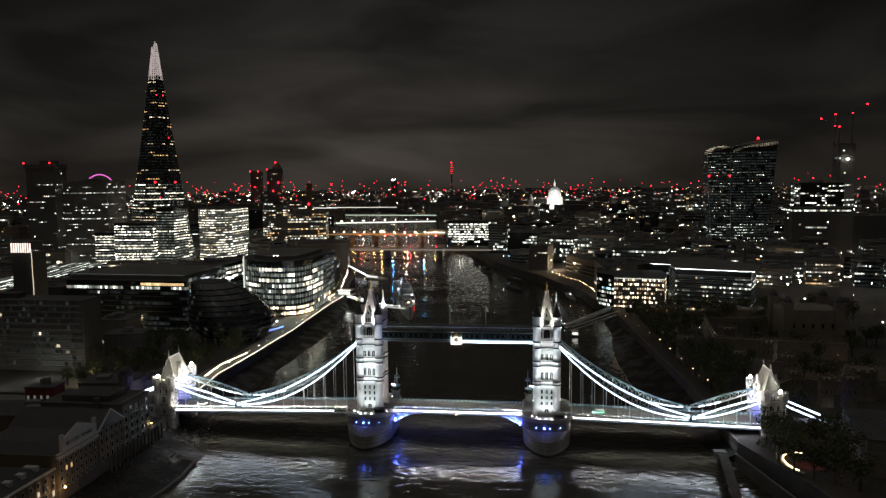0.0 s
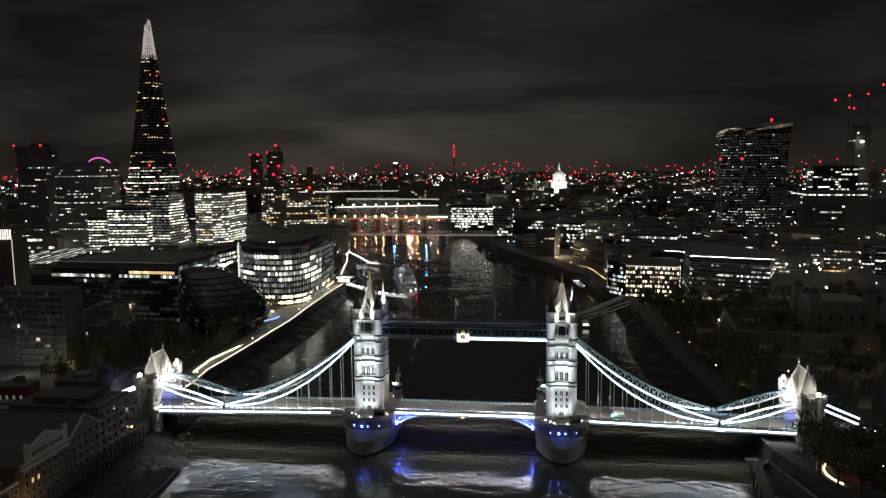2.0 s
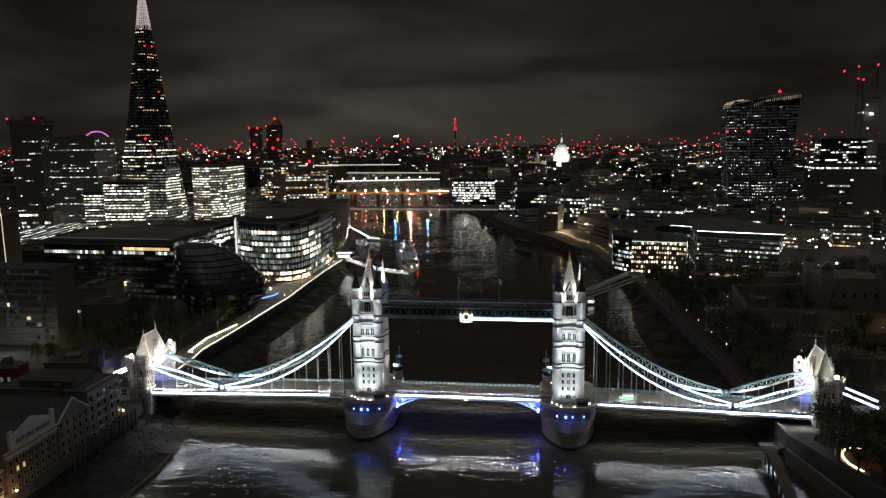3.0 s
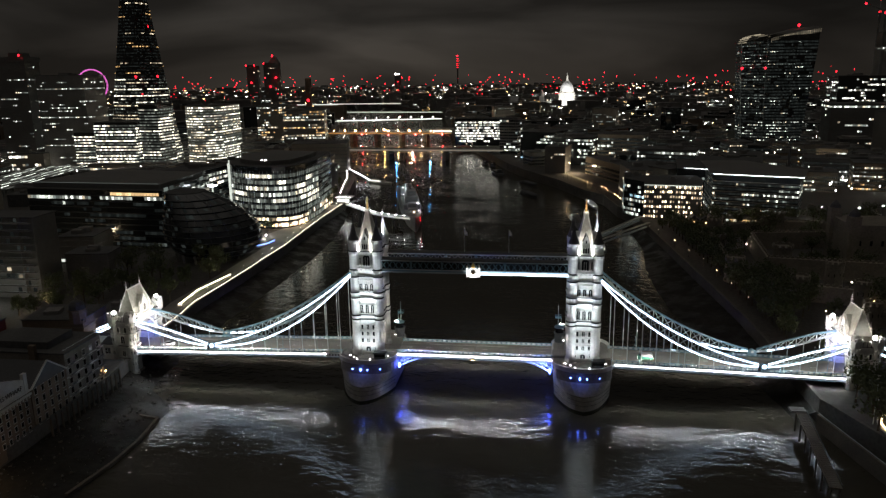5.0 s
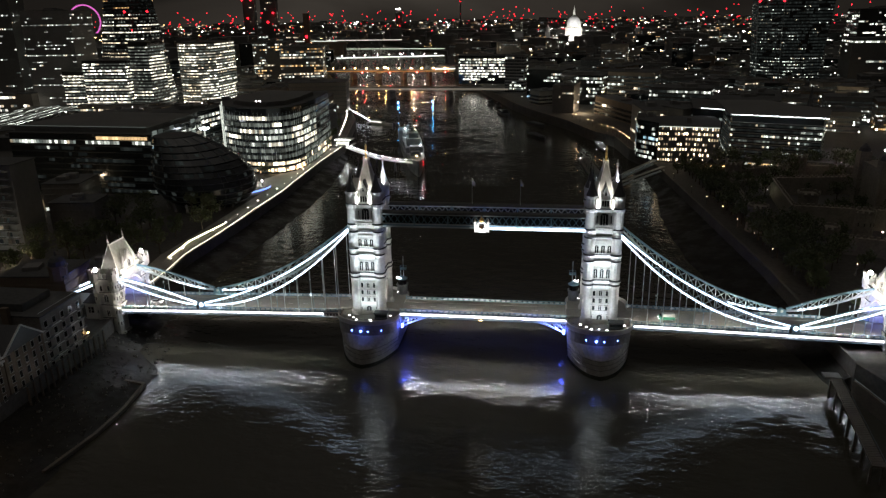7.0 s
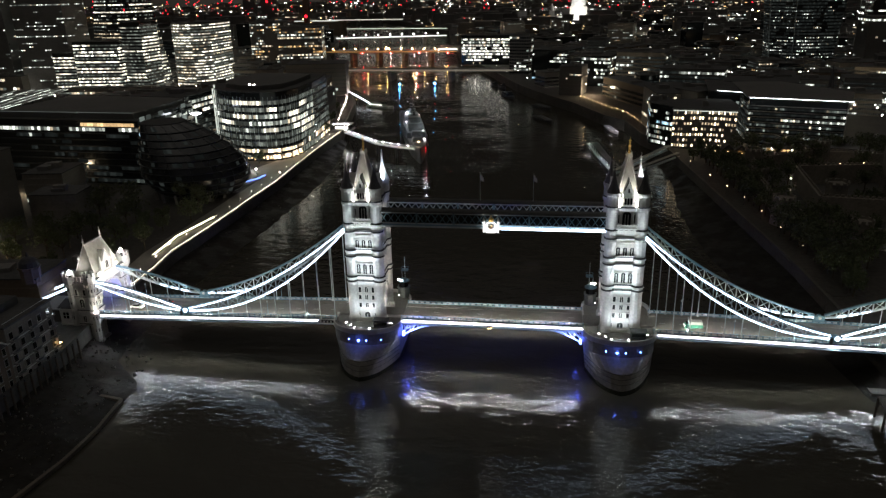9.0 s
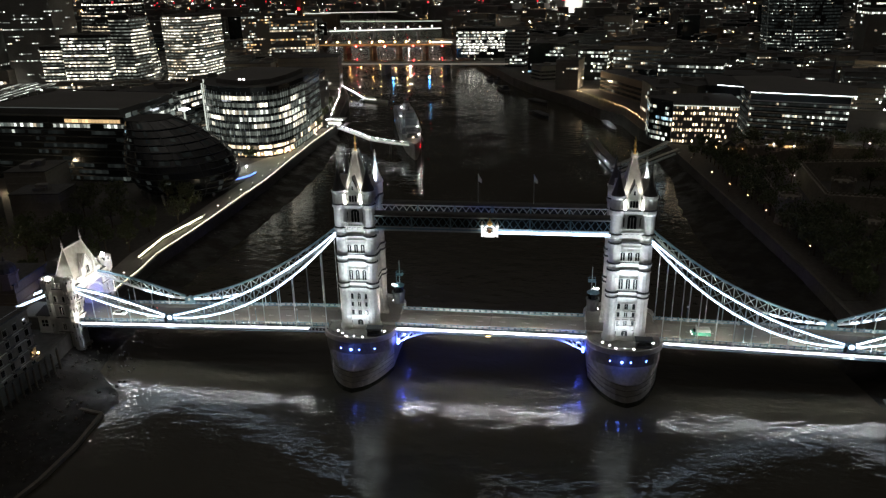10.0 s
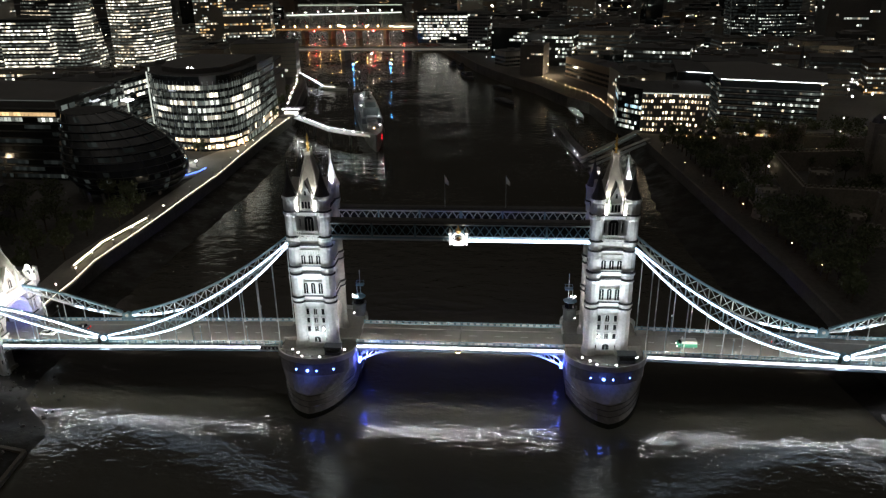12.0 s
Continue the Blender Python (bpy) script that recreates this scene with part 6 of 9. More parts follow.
def wharf_houses():
    wall_x = -139.0
    TAKEN.append((-165, -80, 40))
    a = thing("wharf_warehouse", (-160, -83, 2), "dark brick wharf warehouse with a pale stone sign gable", "warehouse")
    part("wall", Geo().box(-159, -83, 0, 40, 25, 17.4), BRICK, a)
    part("roof", Geo().prism([(-179, -95), (-140.5, -95), (-140.5, -71), (-179, -71)], 17.4, 20.5, 0.6), SLATE, a)
    part("cornice", Geo().box(-138.9, -83, 16.2, 0.9, 25.4, 0.7).box(-138.9, -83, 17.4, 0.6, 25.4, 0.5), STONE_TRIM, a)
    for k in range(17):
        part("bracket", Geo().box(-138.7, -94.5 + k * 1.44, 15.4, 0.6, 0.5, 0.8), STONE_TRIM, a)
    gb = part("sign_gable", Geo().box(-139.2, -82, 17.9, 0.8, 18.5, 4.4).add([(-139.6, -91.2, 22.3), (-138.8, -91.2, 22.3), (-138.8, -72.8, 22.3), (-139.6, -72.8, 22.3), (-139.6, -82, 25.6), (-138.8, -82, 25.6)],
              [(0, 1, 5, 4), (1, 2, 5), (2, 3, 4, 5), (3, 0, 4)]), STONE_TRIM, a, "pale stone gable with raised lettering")
    part("gable_pier", Geo().box(-139.2, -72.0, 17.9, 1.1, 1.6, 6.2), STONE_TRIM, gb)
    part("gable_pier", Geo().box(-139.2, -92.0, 17.9, 1.1, 1.6, 6.2), STONE_TRIM, gb)
    cu = bpy.data.curves.new("sign_text", "FONT")
    cu.body, cu.size, cu.extrude, cu.align_x = "BUTLERS WHARF", 2.1, 0.08, "CENTER"
    tmp = bpy.data.objects.new("sign_text", cu)
    me = bpy.data.meshes.new_from_object(tmp)
    bpy.data.objects.remove(tmp)
    me.name = "lettering"
    me.materials.clear()
    me.materials.append(surface("dark_lettering", (0.12, 0.11, 0.1), 0.8))
    me.transform(pose(-138.7, -82, 19.3, 90, 0, 90))
    le = new("lettering", me)
    le.parent = gb
    me.transform(Matrix.Translation(-spot_of(gb)))
    for r, z in enumerate((4.2, 7.2, 10.2, 13.0)):
        for k in range(8):
            y = -93.4 + k * 2.95
            lit_mat = WIN_AMBER if (r, k) in ((2, 1), (2, 2)) else None
            wharf_window(a, y, z, 1.1, 1.7, lit_mat)
    b = thing("wharf_wing", (-160, -120, 2), "low dark brick wharf wing with slate roof", "warehouse")
    part("wall", Geo().box(-160, -128, 0, 41, 63, 13), BRICK, b)
    part("eaves", Geo().box(-139.3, -128, 12.8, 0.9, 63, 0.6), STONE_TRIM, b)
    part("roof", Geo().prism([(-180, -159), (-140, -159), (-140, -97), (-180, -97)], 13, 18.5, 0.55), SLATE, b)
    for r, z in enumerate((3.6, 6.6, 9.8)):
        for k in range(16):
            wharf_window(b, -157 + k * 3.9, z, 1.2, 1.7, WIN_WARM if (r, k) in ((1, 13), (0, 15)) else None)
    for k in range(9):
        part("dormer", Geo().box(-144.5, -155 + k * 6.6, 13.4, 5, 2.2, 2.6), STONE_TRIM, b)
    c = thing("gabled_warehouse", (-155, -61, 2), "dark brick gabled warehouse on the wharf", "warehouse")
    part("wall", Geo().box(-159, -61, 0, 40, 18, 17.5), BRICK, c)
    part("roof", Geo().add([(-179, -70, 17.5), (-138.8, -70, 17.5), (-138.8, -52, 17.5), (-179, -52, 17.5), (-179, -61, 24), (-138.8, -61, 24)], [(0, 1, 5, 4), (1, 2, 5), (2, 3, 4, 5), (3, 0, 4)]), SLATE, c)
    part("gable_coping", Geo().beam((-138.8, -70, 17.6), (-138.8, -61, 24.2), 0.5, 0.5).beam((-138.8, -52, 17.6), (-138.8, -61, 24.2), 0.5, 0.5), STONE_TRIM, c)
    part("chimney", Geo().box(-150, -53, 17, 2.2, 1.6, 9), BRICK, c)
    for z in (4.5, 8.0, 11.5, 15.0):
        for k in range(5):
            wharf_window(c, -68 + k * 3.5, z, 1.2, 2.2)
    d = thing("wharf_apartments", (-155, -41, 2), "pale brick wharf apartments with balconies and flat roof", "apartment building")
    part("wall", Geo().box(-158, -41.5, 0, 38, 21, 22.5), GREY_BRICK, d)
    part("roof", Geo().box(-158, -41.5, 22.5, 38.6, 21.6, 0.5).box(-158, -42, 23, 22, 14, 2.6), ROOF, d)
    part("parapet_rail", Geo().box(-139.3, -41.5, 23.9, 0.12, 21, 0.12), STEEL_PALE, d)
    for r, z in enumerate((3.8, 7.4, 11.0, 14.6, 18.4)):
        for k in range(5):
            y = -50 + k * 4.2
            wharf_window(d, y, z, 1.6, 2.1)
            if r and k in (0, 2, 4):
                bl = part("balcony", Geo().box(-138.2, y, z - 0.5, 1.6, 2.6, 0.2), CONCRETE, d)
                part("balcony_rail", Geo().box(-137.45, y, z + 0.6, 0.08, 2.6, 0.08).box(-137.45, y, z + 0.1, 0.05, 2.6, 0.4), STEEL_DARK, bl)
        part("string_course", Geo().box(-138.9, -41.5, z - 0.9, 0.4, 21.2, 0.25), STONE_TRIM, d)
    for y, z in ((-93, 4.2), (-31.5, 7.5)):
        w = thing("wall_lantern", (-138.4, y, z), "small warm wall lantern on the wharf", "lantern", "wharf lanterns")
        part("arm", Geo().box(-138.6, y, z, 0.8, 0.15, 0.15), STEEL_DARK, w)
        part("bulb", beacon(-138.1, y, z + 0.3, 0.4), LAMP_WARM, w)


wharf_houses()
for k in range(15):
    y = -66 + k * 2.9
    p = thing("mooring_pile", (-136.6, y, -6), "dark timber mooring pile against the wharf wall", "pile", "mooring piles")
    part("post", Geo().rod((-136.6, y, -6), (-136.6, y, 5.4 + 0.4 * math.sin(k * 2.3)), 0.42, 8), WOOD, p)
    part("cap", Geo().rod((-136.6, y, 5.2), (-136.6, y, 6.1 + 0.4 * math.sin(k * 2.3)), 0.3, 8, 0.1), STEEL_DARK, p)
groyne = Geo()
for (x0, y0), (x1, y1) in (((-113, -94), (-109.8, -75)), ((-109.8, -75), (-109.4, -60)), ((-109.4, -60), (-111.2, -44.6)), ((-111.2, -44.6), (-119.6, -43.0))):
    groyne.beam((x0, y0, -4.4), (x1, y1, -4.4), 1.1, 1.9)
single("mud_groyne", groyne, WOOD, "low timber groyne edge on the foreshore", "groyne", (-116, -60, -3))

TAKEN += [(-300, 60, 70), (-205, -20, 50), (-260, 130, 30), (-190, 80, 40)]
# balcony slab block
bal = thing("balcony_block", (-290, 66, LAND_Z), "dark apartment slab with pale balcony edges on each floor", "apartment building")
part("wall", Geo().box(-292, 72, 3.8, 118, 18, 43), DARK_WALL, bal)
part("roof", Geo().box(-292, 72, 46.8, 119, 19, 0.6).box(-300, 73, 47.4, 40, 8, 3), ROOF, bal)
for f in range(11):
    z = 7 + f * 3.7
    b = part("balcony", Geo().box(-292, 61.8, z, 116, 2.6, 0.3), CONCRETE, bal)
    part("balcony_rail", Geo().box(-292, 60.6, z + 1.1, 116, 0.1, 0.12), STEEL_PALE, b)
    for dx in (-240, -262, -284, -306):
        part("balcony_divider", Geo().box(dx, 61.8, z, 0.2, 2.4, 3.2), CONCRETE, b)
fw = Geo()
for f in range(11):
    for k in range(40):
        if rnd.random() < 0.28:
            fw.pane(-348 + k * 2.85, 62.95, 7.6 + f * 3.7, 1.9, 2.2, -math.pi / 2, 0.06)
part("facade_lift_pane", fw, WIN_LIFT, bal, kind="stuff")
gw = Geo()
for f, x in ((3, -250), (8, -286), (9, -306), (5, -262), (2, -244), (6, -330)):
    gw.pane(x, 62.9, 7.6 + f * 3.7, 2.2, 1.8, -math.pi / 2, 0.08)
part("lit_window", gw, WIN_WARM, bal)
# low buildings between
red = block("red_lit_house", rect(-203, -14, 14, 10, 0.1), 15, "small house with a red-lit upper wall", "house", RED_BRICK, 3.4, 2.2, None, None, bands=False, reserve=False)
for k in range(4):
    part("window", Geo().pane(-208 + k * 3.2, -19.4 + k * 0.3, 13.2, 1.2, 2.0, -math.pi / 2 + 0.1, 0.1), WIN_DIM, red)
block("low_warehouse", rect(-196, -30, 66, 22, 0.05), 8.5, "low building with a wide dark felt flat roof", "building", BRICK, 4, 3, None, None, bands=False, roof=ROOF, reserve=False)
block("brick_house", rect(-178, 4, 26, 20, 0.1), 14, "dark brick house with turret", "house", BRICK, 3.5, 3, lambda i, f: 0.06, WAR, reserve=False)
tu = thing("domed_turret", (-167, -3, 17), "dark octagonal roof turret with a small dome", "turret")
part("drum", Geo().lathe(-167, -3, [(3.4, 16.5), (3.4, 21.5), (3.9, 21.8), (3.9, 22.4)], 8), BRICK, tu)
part("dome", Geo().lathe(-167, -3, [(3.5, 22.4), (3.2, 24.2), (2.0, 25.6), (0.5, 26.2), (0.1, 28)], 12), SLATE, tu)
block("terraced_flats", rect(-262, 146, 22, 26, 0.15), 17, "pale stepped apartment block with white terraces", "apartment building", PALE_WALL, 3.6, 3, lambda i, f: 0.05, COO, reserve=False)
block("white_terrace_flats", rect(-232, 108, 24, 18, 0.15), 15, "pale low apartment block beside the park", "apartment building", CONCRETE, 3.6, 3, lambda i, f: 0.05, WAR, reserve=False)
block("south_bank_house", rect(-164, 22, 16, 18, 0.0), 11, "pale two-storey lodge beside the bridge approach", "house", PALE_WALL, 3.5, 3, lambda i, f: 0.1, WAR, reserve=False)
sign = thing("crowned_tower", (-318, 132, LAND_Z), "dark slender tower crowned by white-lit vertical fins", "tower")
part("shaft", Geo().box(-318, 132, 3.8, 15, 15, 66), DARK_WALL, sign)
for k in range(9):
    part("fin", Geo().box(-325 + k * 1.75, 124.2, 69.8, 0.55, 0.9, 6.6), glow("crown_fin", (1.0, 0.8, 0.7), 1.0) if k == 0 else bpy.data.materials["crown_fin"], sign, "white-lit fin")
part("cap", Geo().box(-318, 132, 76.4, 16, 16, 0.7), STEEL_DARK, sign)
part("light_edge", Geo().box(-310.3, 124.3, 30, 0.4, 0.4, 40), WIN_WARM, sign)

# ---- north bank: hotel, glass offices
hot_pts = [(103, 300), (112, 298), (122, 299), (132, 297), (144, 292), (150, 318), (150, 345), (106, 345)]
hot = block("lit_hotel", hot_pts, 27.5, "curved hotel with warm glowing windows on each floor", "hotel", DARK_WALL, 3.8, 2.3, None, None, plant=True)
lit_w = {}
facade_panes(lit_w, hot_pts, 4.6, 7, 3.8, 1.75, lambda i, f: 0.66 if i < 5 else 0.15, lambda i, f: WIN_WARM, 0.45, 0.5, 0.25, swap=0.8)
hot_glow = glow("hotel_window", (1.0, 0.78, 0.5), 3.6, 0.95)
hg = Geo()
for m, geo in lit_w.items():
    hg.add(geo.v, geo.f)
part("glowing_window", hg, hot_glow, hot, kind="stuff")
part("top_light_line", Geo().beam((103, 299.4, 30.6), (144, 291.6, 30.6), 0.4, 0.5), WIN_COOL, hot)
block("glass_hotel_wing", [(90, 318), (103, 301), (106, 345), (92, 345)], 29, "bluish lit glass wing of the hotel", "hotel", GLASS, 3.6, 1.6, lambda i, f: 0.6, lambda i, f: rnd.choice((WIN_BLUE, WIN_COOL, WIN_DIM)), reserve=False)
block("river_apartments", [(94, 398), (98, 352), (116, 352), (114, 404)], 31, "riverside apartment block with dim lit rooms", "apartment building", PALE_WALL, 3.6, 2.4, lambda i, f: 0.16, lambda i, f: rnd.choice((WIN_WARM, WIN_COOL)))
block("river_apartments", [(104, 425), (132, 372), (148, 388), (124, 440)], 29, "dark riverside apartment block", "apartment building", DARK_WALL, 3.6, 2.4, lambda i, f: 0.1, WAR)
TAKEN += [(190, 350, 50)]
tp = block("glass_office_place", [(158, 320), (216, 300), (232, 340), (200, 400), (166, 400)], 31.5, "long glass office with a white-lit roof edge", "office building", GLASS, 3.9, 1.5,
           lambda i, f: {0: 0.8, 1: 0.5, 3: 0.6, 4: 0.6}.get(f, 0.5), lambda i, f: rnd.choice((WIN_COOL, WIN_DIM, WIN_DIM, WIN_DIM, WIN_LIFT)), high=0.4, plant=False, reserve=False, band_mat=CONCRETE, dim=WIN_LIFT)
part("roof_canopy", Geo().prism([(156, 318), (218, 297), (235, 341), (202, 403), (164, 403)], 36.4, 37.4), DARK_WALL, tp)
part("roof_light_line", Geo().beam((157, 317, 36.9), (218, 296.4, 36.9), 0.3, 0.22), LED_SOFT, tp, "white roof edge light")
tp2 = block("glass_office_place", [(136, 352), (156, 340), (164, 400), (146, 420)], 33, "glass office wing with a white-lit roof edge", "office building", GLASS, 3.9, 2.4, lambda i, f: 0.2, lambda i, f: rnd.choice((WIN_COOL, WIN_DIM)), plant=False, reserve=False)
part("roof_light_line", Geo().beam((141, 347.4, 37.6), (157, 338.6, 37.6), 0.3, 0.2), LED_SOFT, tp2)
block("visitor_centre", rect(190, 284, 56, 8, -0.32), 6, "low pavilion row lit along its front", "pavilion", DARK_WALL, 4.5, 2.4, lambda i, f: 0.6, lambda i, f: rnd.choice((WIN_WARM, WIN_DIM, WIN_AMBER)), high=0.35, reserve=False)
for k in range(4):
    x, y = 128 + k * 8, 280 - k * 2.2
    p = thing("gabled_kiosk", (x, y, LAND_Z), "dark gabled riverside kiosk with warm lamp", "kiosk", "riverside kiosks")
    part("wall", Geo().box(x, y, 3.8, 7, 8, 5), BRICK, p)
    part("roof", Geo().add([(x - 4, y - 4.4, 8.8), (x + 4, y - 4.4, 8.8), (x + 4, y + 4.4, 8.8), (x - 4, y + 4.4, 8.8), (x, y - 4.4, 12.2), (x, y + 4.4, 12.2)], [(0, 1, 4), (1, 2, 5, 4), (2, 3, 5), (3, 0, 4, 5)]), SLATE, p)
    part("lamp", beacon(x, y - 4.7, 7.2, 0.5), LAMP_WARM, p)


# ---- flaring glass tower
def flared_tower():
    t = thing("flared_skyscraper", (335, 790, LAND_Z), "bulging glass skyscraper wider at the top with curved crown", "skyscraper")
    TAKEN.append((335, 795, 55))
    m = 20
    sec = []
    for k in range(m + 1):
        a = k / m
        half = 36 + 10 * a ** 1.5 + 2.0 * math.sin(a * 3.1)
        dep = 22 + 6 * a
        z = 4 + 148 * a
        sec.append((333 + 2 * a, 796, half, dep, z))

    def ring(cx, cy, h, d):
        pts = [(cx - h, cy - d * 0.25), (cx - h * 0.5, cy - d * 0.85), (cx - h * 0.38, cy - d), (cx + h * 0.4, cy - d * 1.02), (cx + h, cy - d * 0.8), (cx + h, cy + d), (cx - h, cy + d)]
        return pts
    g = Geo()
    vs = []
    n = 7
    for cx, cy, h, d, z in sec:
        vs += [(x, y, z + (10 * (x - cx + h) / (2 * h) if z > 150 else 0)) for x, y in ring(cx, cy, h, d)]
    fs = [(j * n + i, j * n + (i + 1) % n, (j + 1) * n + (i + 1) % n, (j + 1) * n + i) for j in range(m) for i in range(n)]
    fs.append(tuple(m * n + i for i in range(n)))
    part("glass_skin", g.add(vs, fs), GLASS_TOWER, t)
    store = {}
    bands = Geo()
    for f in range(36):
        z = 8 + f * 4.0
        a = (z - 4) / 148
        h, d = 36 + 10 * a ** 1.5 + 2.0 * math.sin(a * 3.1), 22 + 6 * a
        o = ring(333 + 2 * a, 796, h + 0.2, d + 0.2)
        bands.prism(grow(o, 0.2), z - 0.2, z + 0.2)
        facade_panes(store, o, z, 1, 4.0, 1.9, lambda i, ff: 0.45 if (i in (0, 1)) and z > 60 else (0.3 if z < 48 else (0.26 if f % 4 == 0 else 0.07)), lambda i, ff: WIN_COOL if z < 60 or rnd.random() < 0.3 else WIN_DIM, 0.34, 0.5)
        facade_panes(store, o, z, 1, 4.0, 1.9, lambda i, ff: 0.8, lambda i, ff: WIN_LIFT, 0.6, 0.8, 0.06)
    part("floor_band", bands, STEEL_DARK, t, kind="stuff")
    for mm, geo in store.items():
        part("lit_window", geo, mm, t, kind="stuff")
    cg = Geo()
    arch = glow("crown_window", (1.0, 0.85, 0.6), 0.25, 0.6)
    for k in range(13):
        a = math.pi * k / 12
        cg.beam((306 - 17 * math.cos(a), 770, 150 + 10 * math.sin(a)), (306 - 17 * math.cos(a), 812, 150 + 10 * math.sin(a)), 0.9, 0.9)
    for k in range(24):
        x = 320 + k * 2.6
        cg.box(x, 768.2, 150 + 12 * (k / 24) ** 0.7, 0.7, 0.7, 4.5)
    part("sky_garden_ribs", cg, arch, t, "dim warm arched crown ribs", kind="stuff")
    part("crown_roof", Geo().add([(289, 775, 152), (322, 767, 160), (381, 772, 163), (381, 824, 163), (289, 824, 154), (322, 775, 157), (381, 778, 169), (352, 790, 168)], [(0, 1, 5), (1, 2, 6, 5), (5, 6, 7), (6, 3, 7), (3, 4, 0, 7), (0, 5, 7), (2, 3, 6)]), DARK_WALL, t)
    for x, z in ((286.5, 117), (316, 117)):
        part("red_beacon", beacon(x, 771, z, 1.7), LAMP_RED, t)
    part("red_beacon", beacon(356, 780, 171, 1.9), LAMP_RED, t)
    for x0 in (287, 317):
        e = Geo()
        for k in range(12):
            a0, a1 = k / 12, (k + 1) / 12
            h0, h1 = 36 + 10 * a0 ** 1.5 + 2.0 * math.sin(a0 * 3.1), 36 + 10 * a1 ** 1.5 + 2.0 * math.sin(a1 * 3.1)
            k0, k1 = (1.0, 1.0) if x0 == 287 else (0.38, 0.38)
            e.beam((333 - h0 * k0, 771 if x0 == 317 else 788, 4 + 148 * a0), (333 - h1 * k1, 768 if x0 == 317 else 788, 4 + 148 * a1), 0.8, 0.8)
        part("corner_rib", e, STEEL_PALE, t)


flared_tower()


def tower_crane(x, y, z, jib, turn):
    t = thing("tower_crane", (x, y, LAND_Z), "tower crane with red warning lights over a building site", "tower crane", "tower cranes")
    part("mast", Geo().box(x, y, 4, 2.2, 2.2, z - 4), CRANE_PAINT, t)
    c, s = math.cos(turn), math.sin(turn)
    j = part("jib", Geo().beam((x - c * 12, y - s * 12, z), (x + c * jib, y + s * jib, z + jib * 0.55), 1.4, 1.6), CRANE_PAINT, t)
    part("red_beacon", beacon(x + c * jib, y + s * jib, z + jib * 0.55 + 1, 1.9), LAMP_RED, j)
    part("red_beacon", beacon(x, y, z + 2, 1.7), LAMP_RED, t)


site = block("tower_under_construction", rect(562, 1000, 25, 25, 0.1), 165, "unfinished concrete office tower with work lamps", "office tower", CONCRETE, 4.2, 3, lambda i, f: 0.12 if f < 22 else 0.05, lambda i, f: WIN_COOL)
part("work_lamp", Geo().box(560, 981, 142, 5, 0.8, 2), LAMP_WHITE, site)
tower_crane(548, 990, 196, 30, 2.4)
tower_crane(575, 1005, 220, 30, 0.4)
tower_crane(556, 1030, 200, 44, 1.2)
block("office_tower", rect(505, 960, 70, 40, 0.05), 100, "lit glass office tower with a bright roof line", "office tower", GLASS_TOWER, 4, 2.6, lambda i, f: 0.35, lambda i, f: rnd.choice((WIN_COOL, WIN_BRIGHT)))
ob = block("stepped_office", [(400, 760), (478, 748), (486, 800), (404, 806)], 66, "dark stepped office with a bright top storey", "office building", DARK_WALL, 4, 3, lambda i, f: 0.9 if f == 15 else (0.5 if f in (10, 12, 13) and i == 1 else 0.08), lambda i, f: WIN_COOL)
block("office_tower", rect(640, 900, 60, 50, 0.1), 88, "office tower with lit staircase window column", "office tower", DARK_WALL, 4, 2.4, lambda i, f: 0.3, MIXED)
block("dark_dome_office", rect(448, 640, 64, 50, 0.2), 62, "large dark office block without many lit rooms", "office building", DARK_WALL, 4, 3, lambda i, f: 0.03, COO)
block("bridgehead_office", rect(-70, 900, 84, 34, -0.1), 42, "long office block with bright lit rows at the bridgehead", "office building", GLASS, 4.2, 2.4, lambda i, f: 0.92 if f > 2 else 0.5, lambda i, f: rnd.choice((WIN_BRIGHT, WIN_COOL, WIN_WARM)))
block("bridgehead_tower", rect(-20, 766, 26, 22, -0.25), 50, "grey concrete tower block with dim windows", "tower block", CONCRETE, 4, 3, lambda i, f: 0.18, COO, dim=GLASS)
block("riverside_office", rect(24, 712, 46, 40, -0.3), 36, "dark office with lit stripes and bright ground floor", "office building", GLASS, 4, 2.4, lambda i, f: 0.95 if f == 0 else 0.25, lambda i, f: WIN_BLUE if f == 0 else WIN_COOL)
block("riverside_office", rect(66, 655, 50, 40, -0.3), 34, "dark office with white lit stripes", "office building", GLASS, 4, 2.4, lambda i, f: 0.4, COO)
block("quay_office", rect(20, 640, 30, 24, 0.5), 17, "pale stone quayside office with warm lamps at its foot", "office building", PALE_WALL, 4, 2.4, lambda i, f: 0.1, WAR, dim=GLASS)
block("city_office", rect(120, 620, 52, 40, -0.3), 40, "pale stone city office with lit upper floors", "office building", PALE_WALL, 4, 2.2, lambda i, f: 0.5 if f > 7 else 0.12, lambda i, f: rnd.choice((WIN_COOL, WIN_WARM, WIN_DIM)), dim=WIN_LIFT)
block("city_office", rect(160, 545, 60, 36, -0.3), 30, "city office block with a bright white roof terrace", "office building", DARK_WALL, 4, 2.2, lambda i, f: 0.8 if f == 6 else 0.15, lambda i, f: WIN_COOL, dim=WIN_LIFT)
block("city_office", rect(205, 470, 60, 40, -0.3), 27, "dark city office with scattered lit windows", "office building", GLASS, 4, 2.2, lambda i, f: 0.2, lambda i, f: rnd.choice((WIN_COOL, WIN_DIM, WIN_WARM)), dim=WIN_LIFT)
block("custom_house", rect(103, 512, 22, 112, 0.36), 19, "long riverside customs building in the dark", "public building", BRICK, 4.5, 2.6, lambda i, f: 0.07, WAR, dim=GLASS, roof=SLATE)


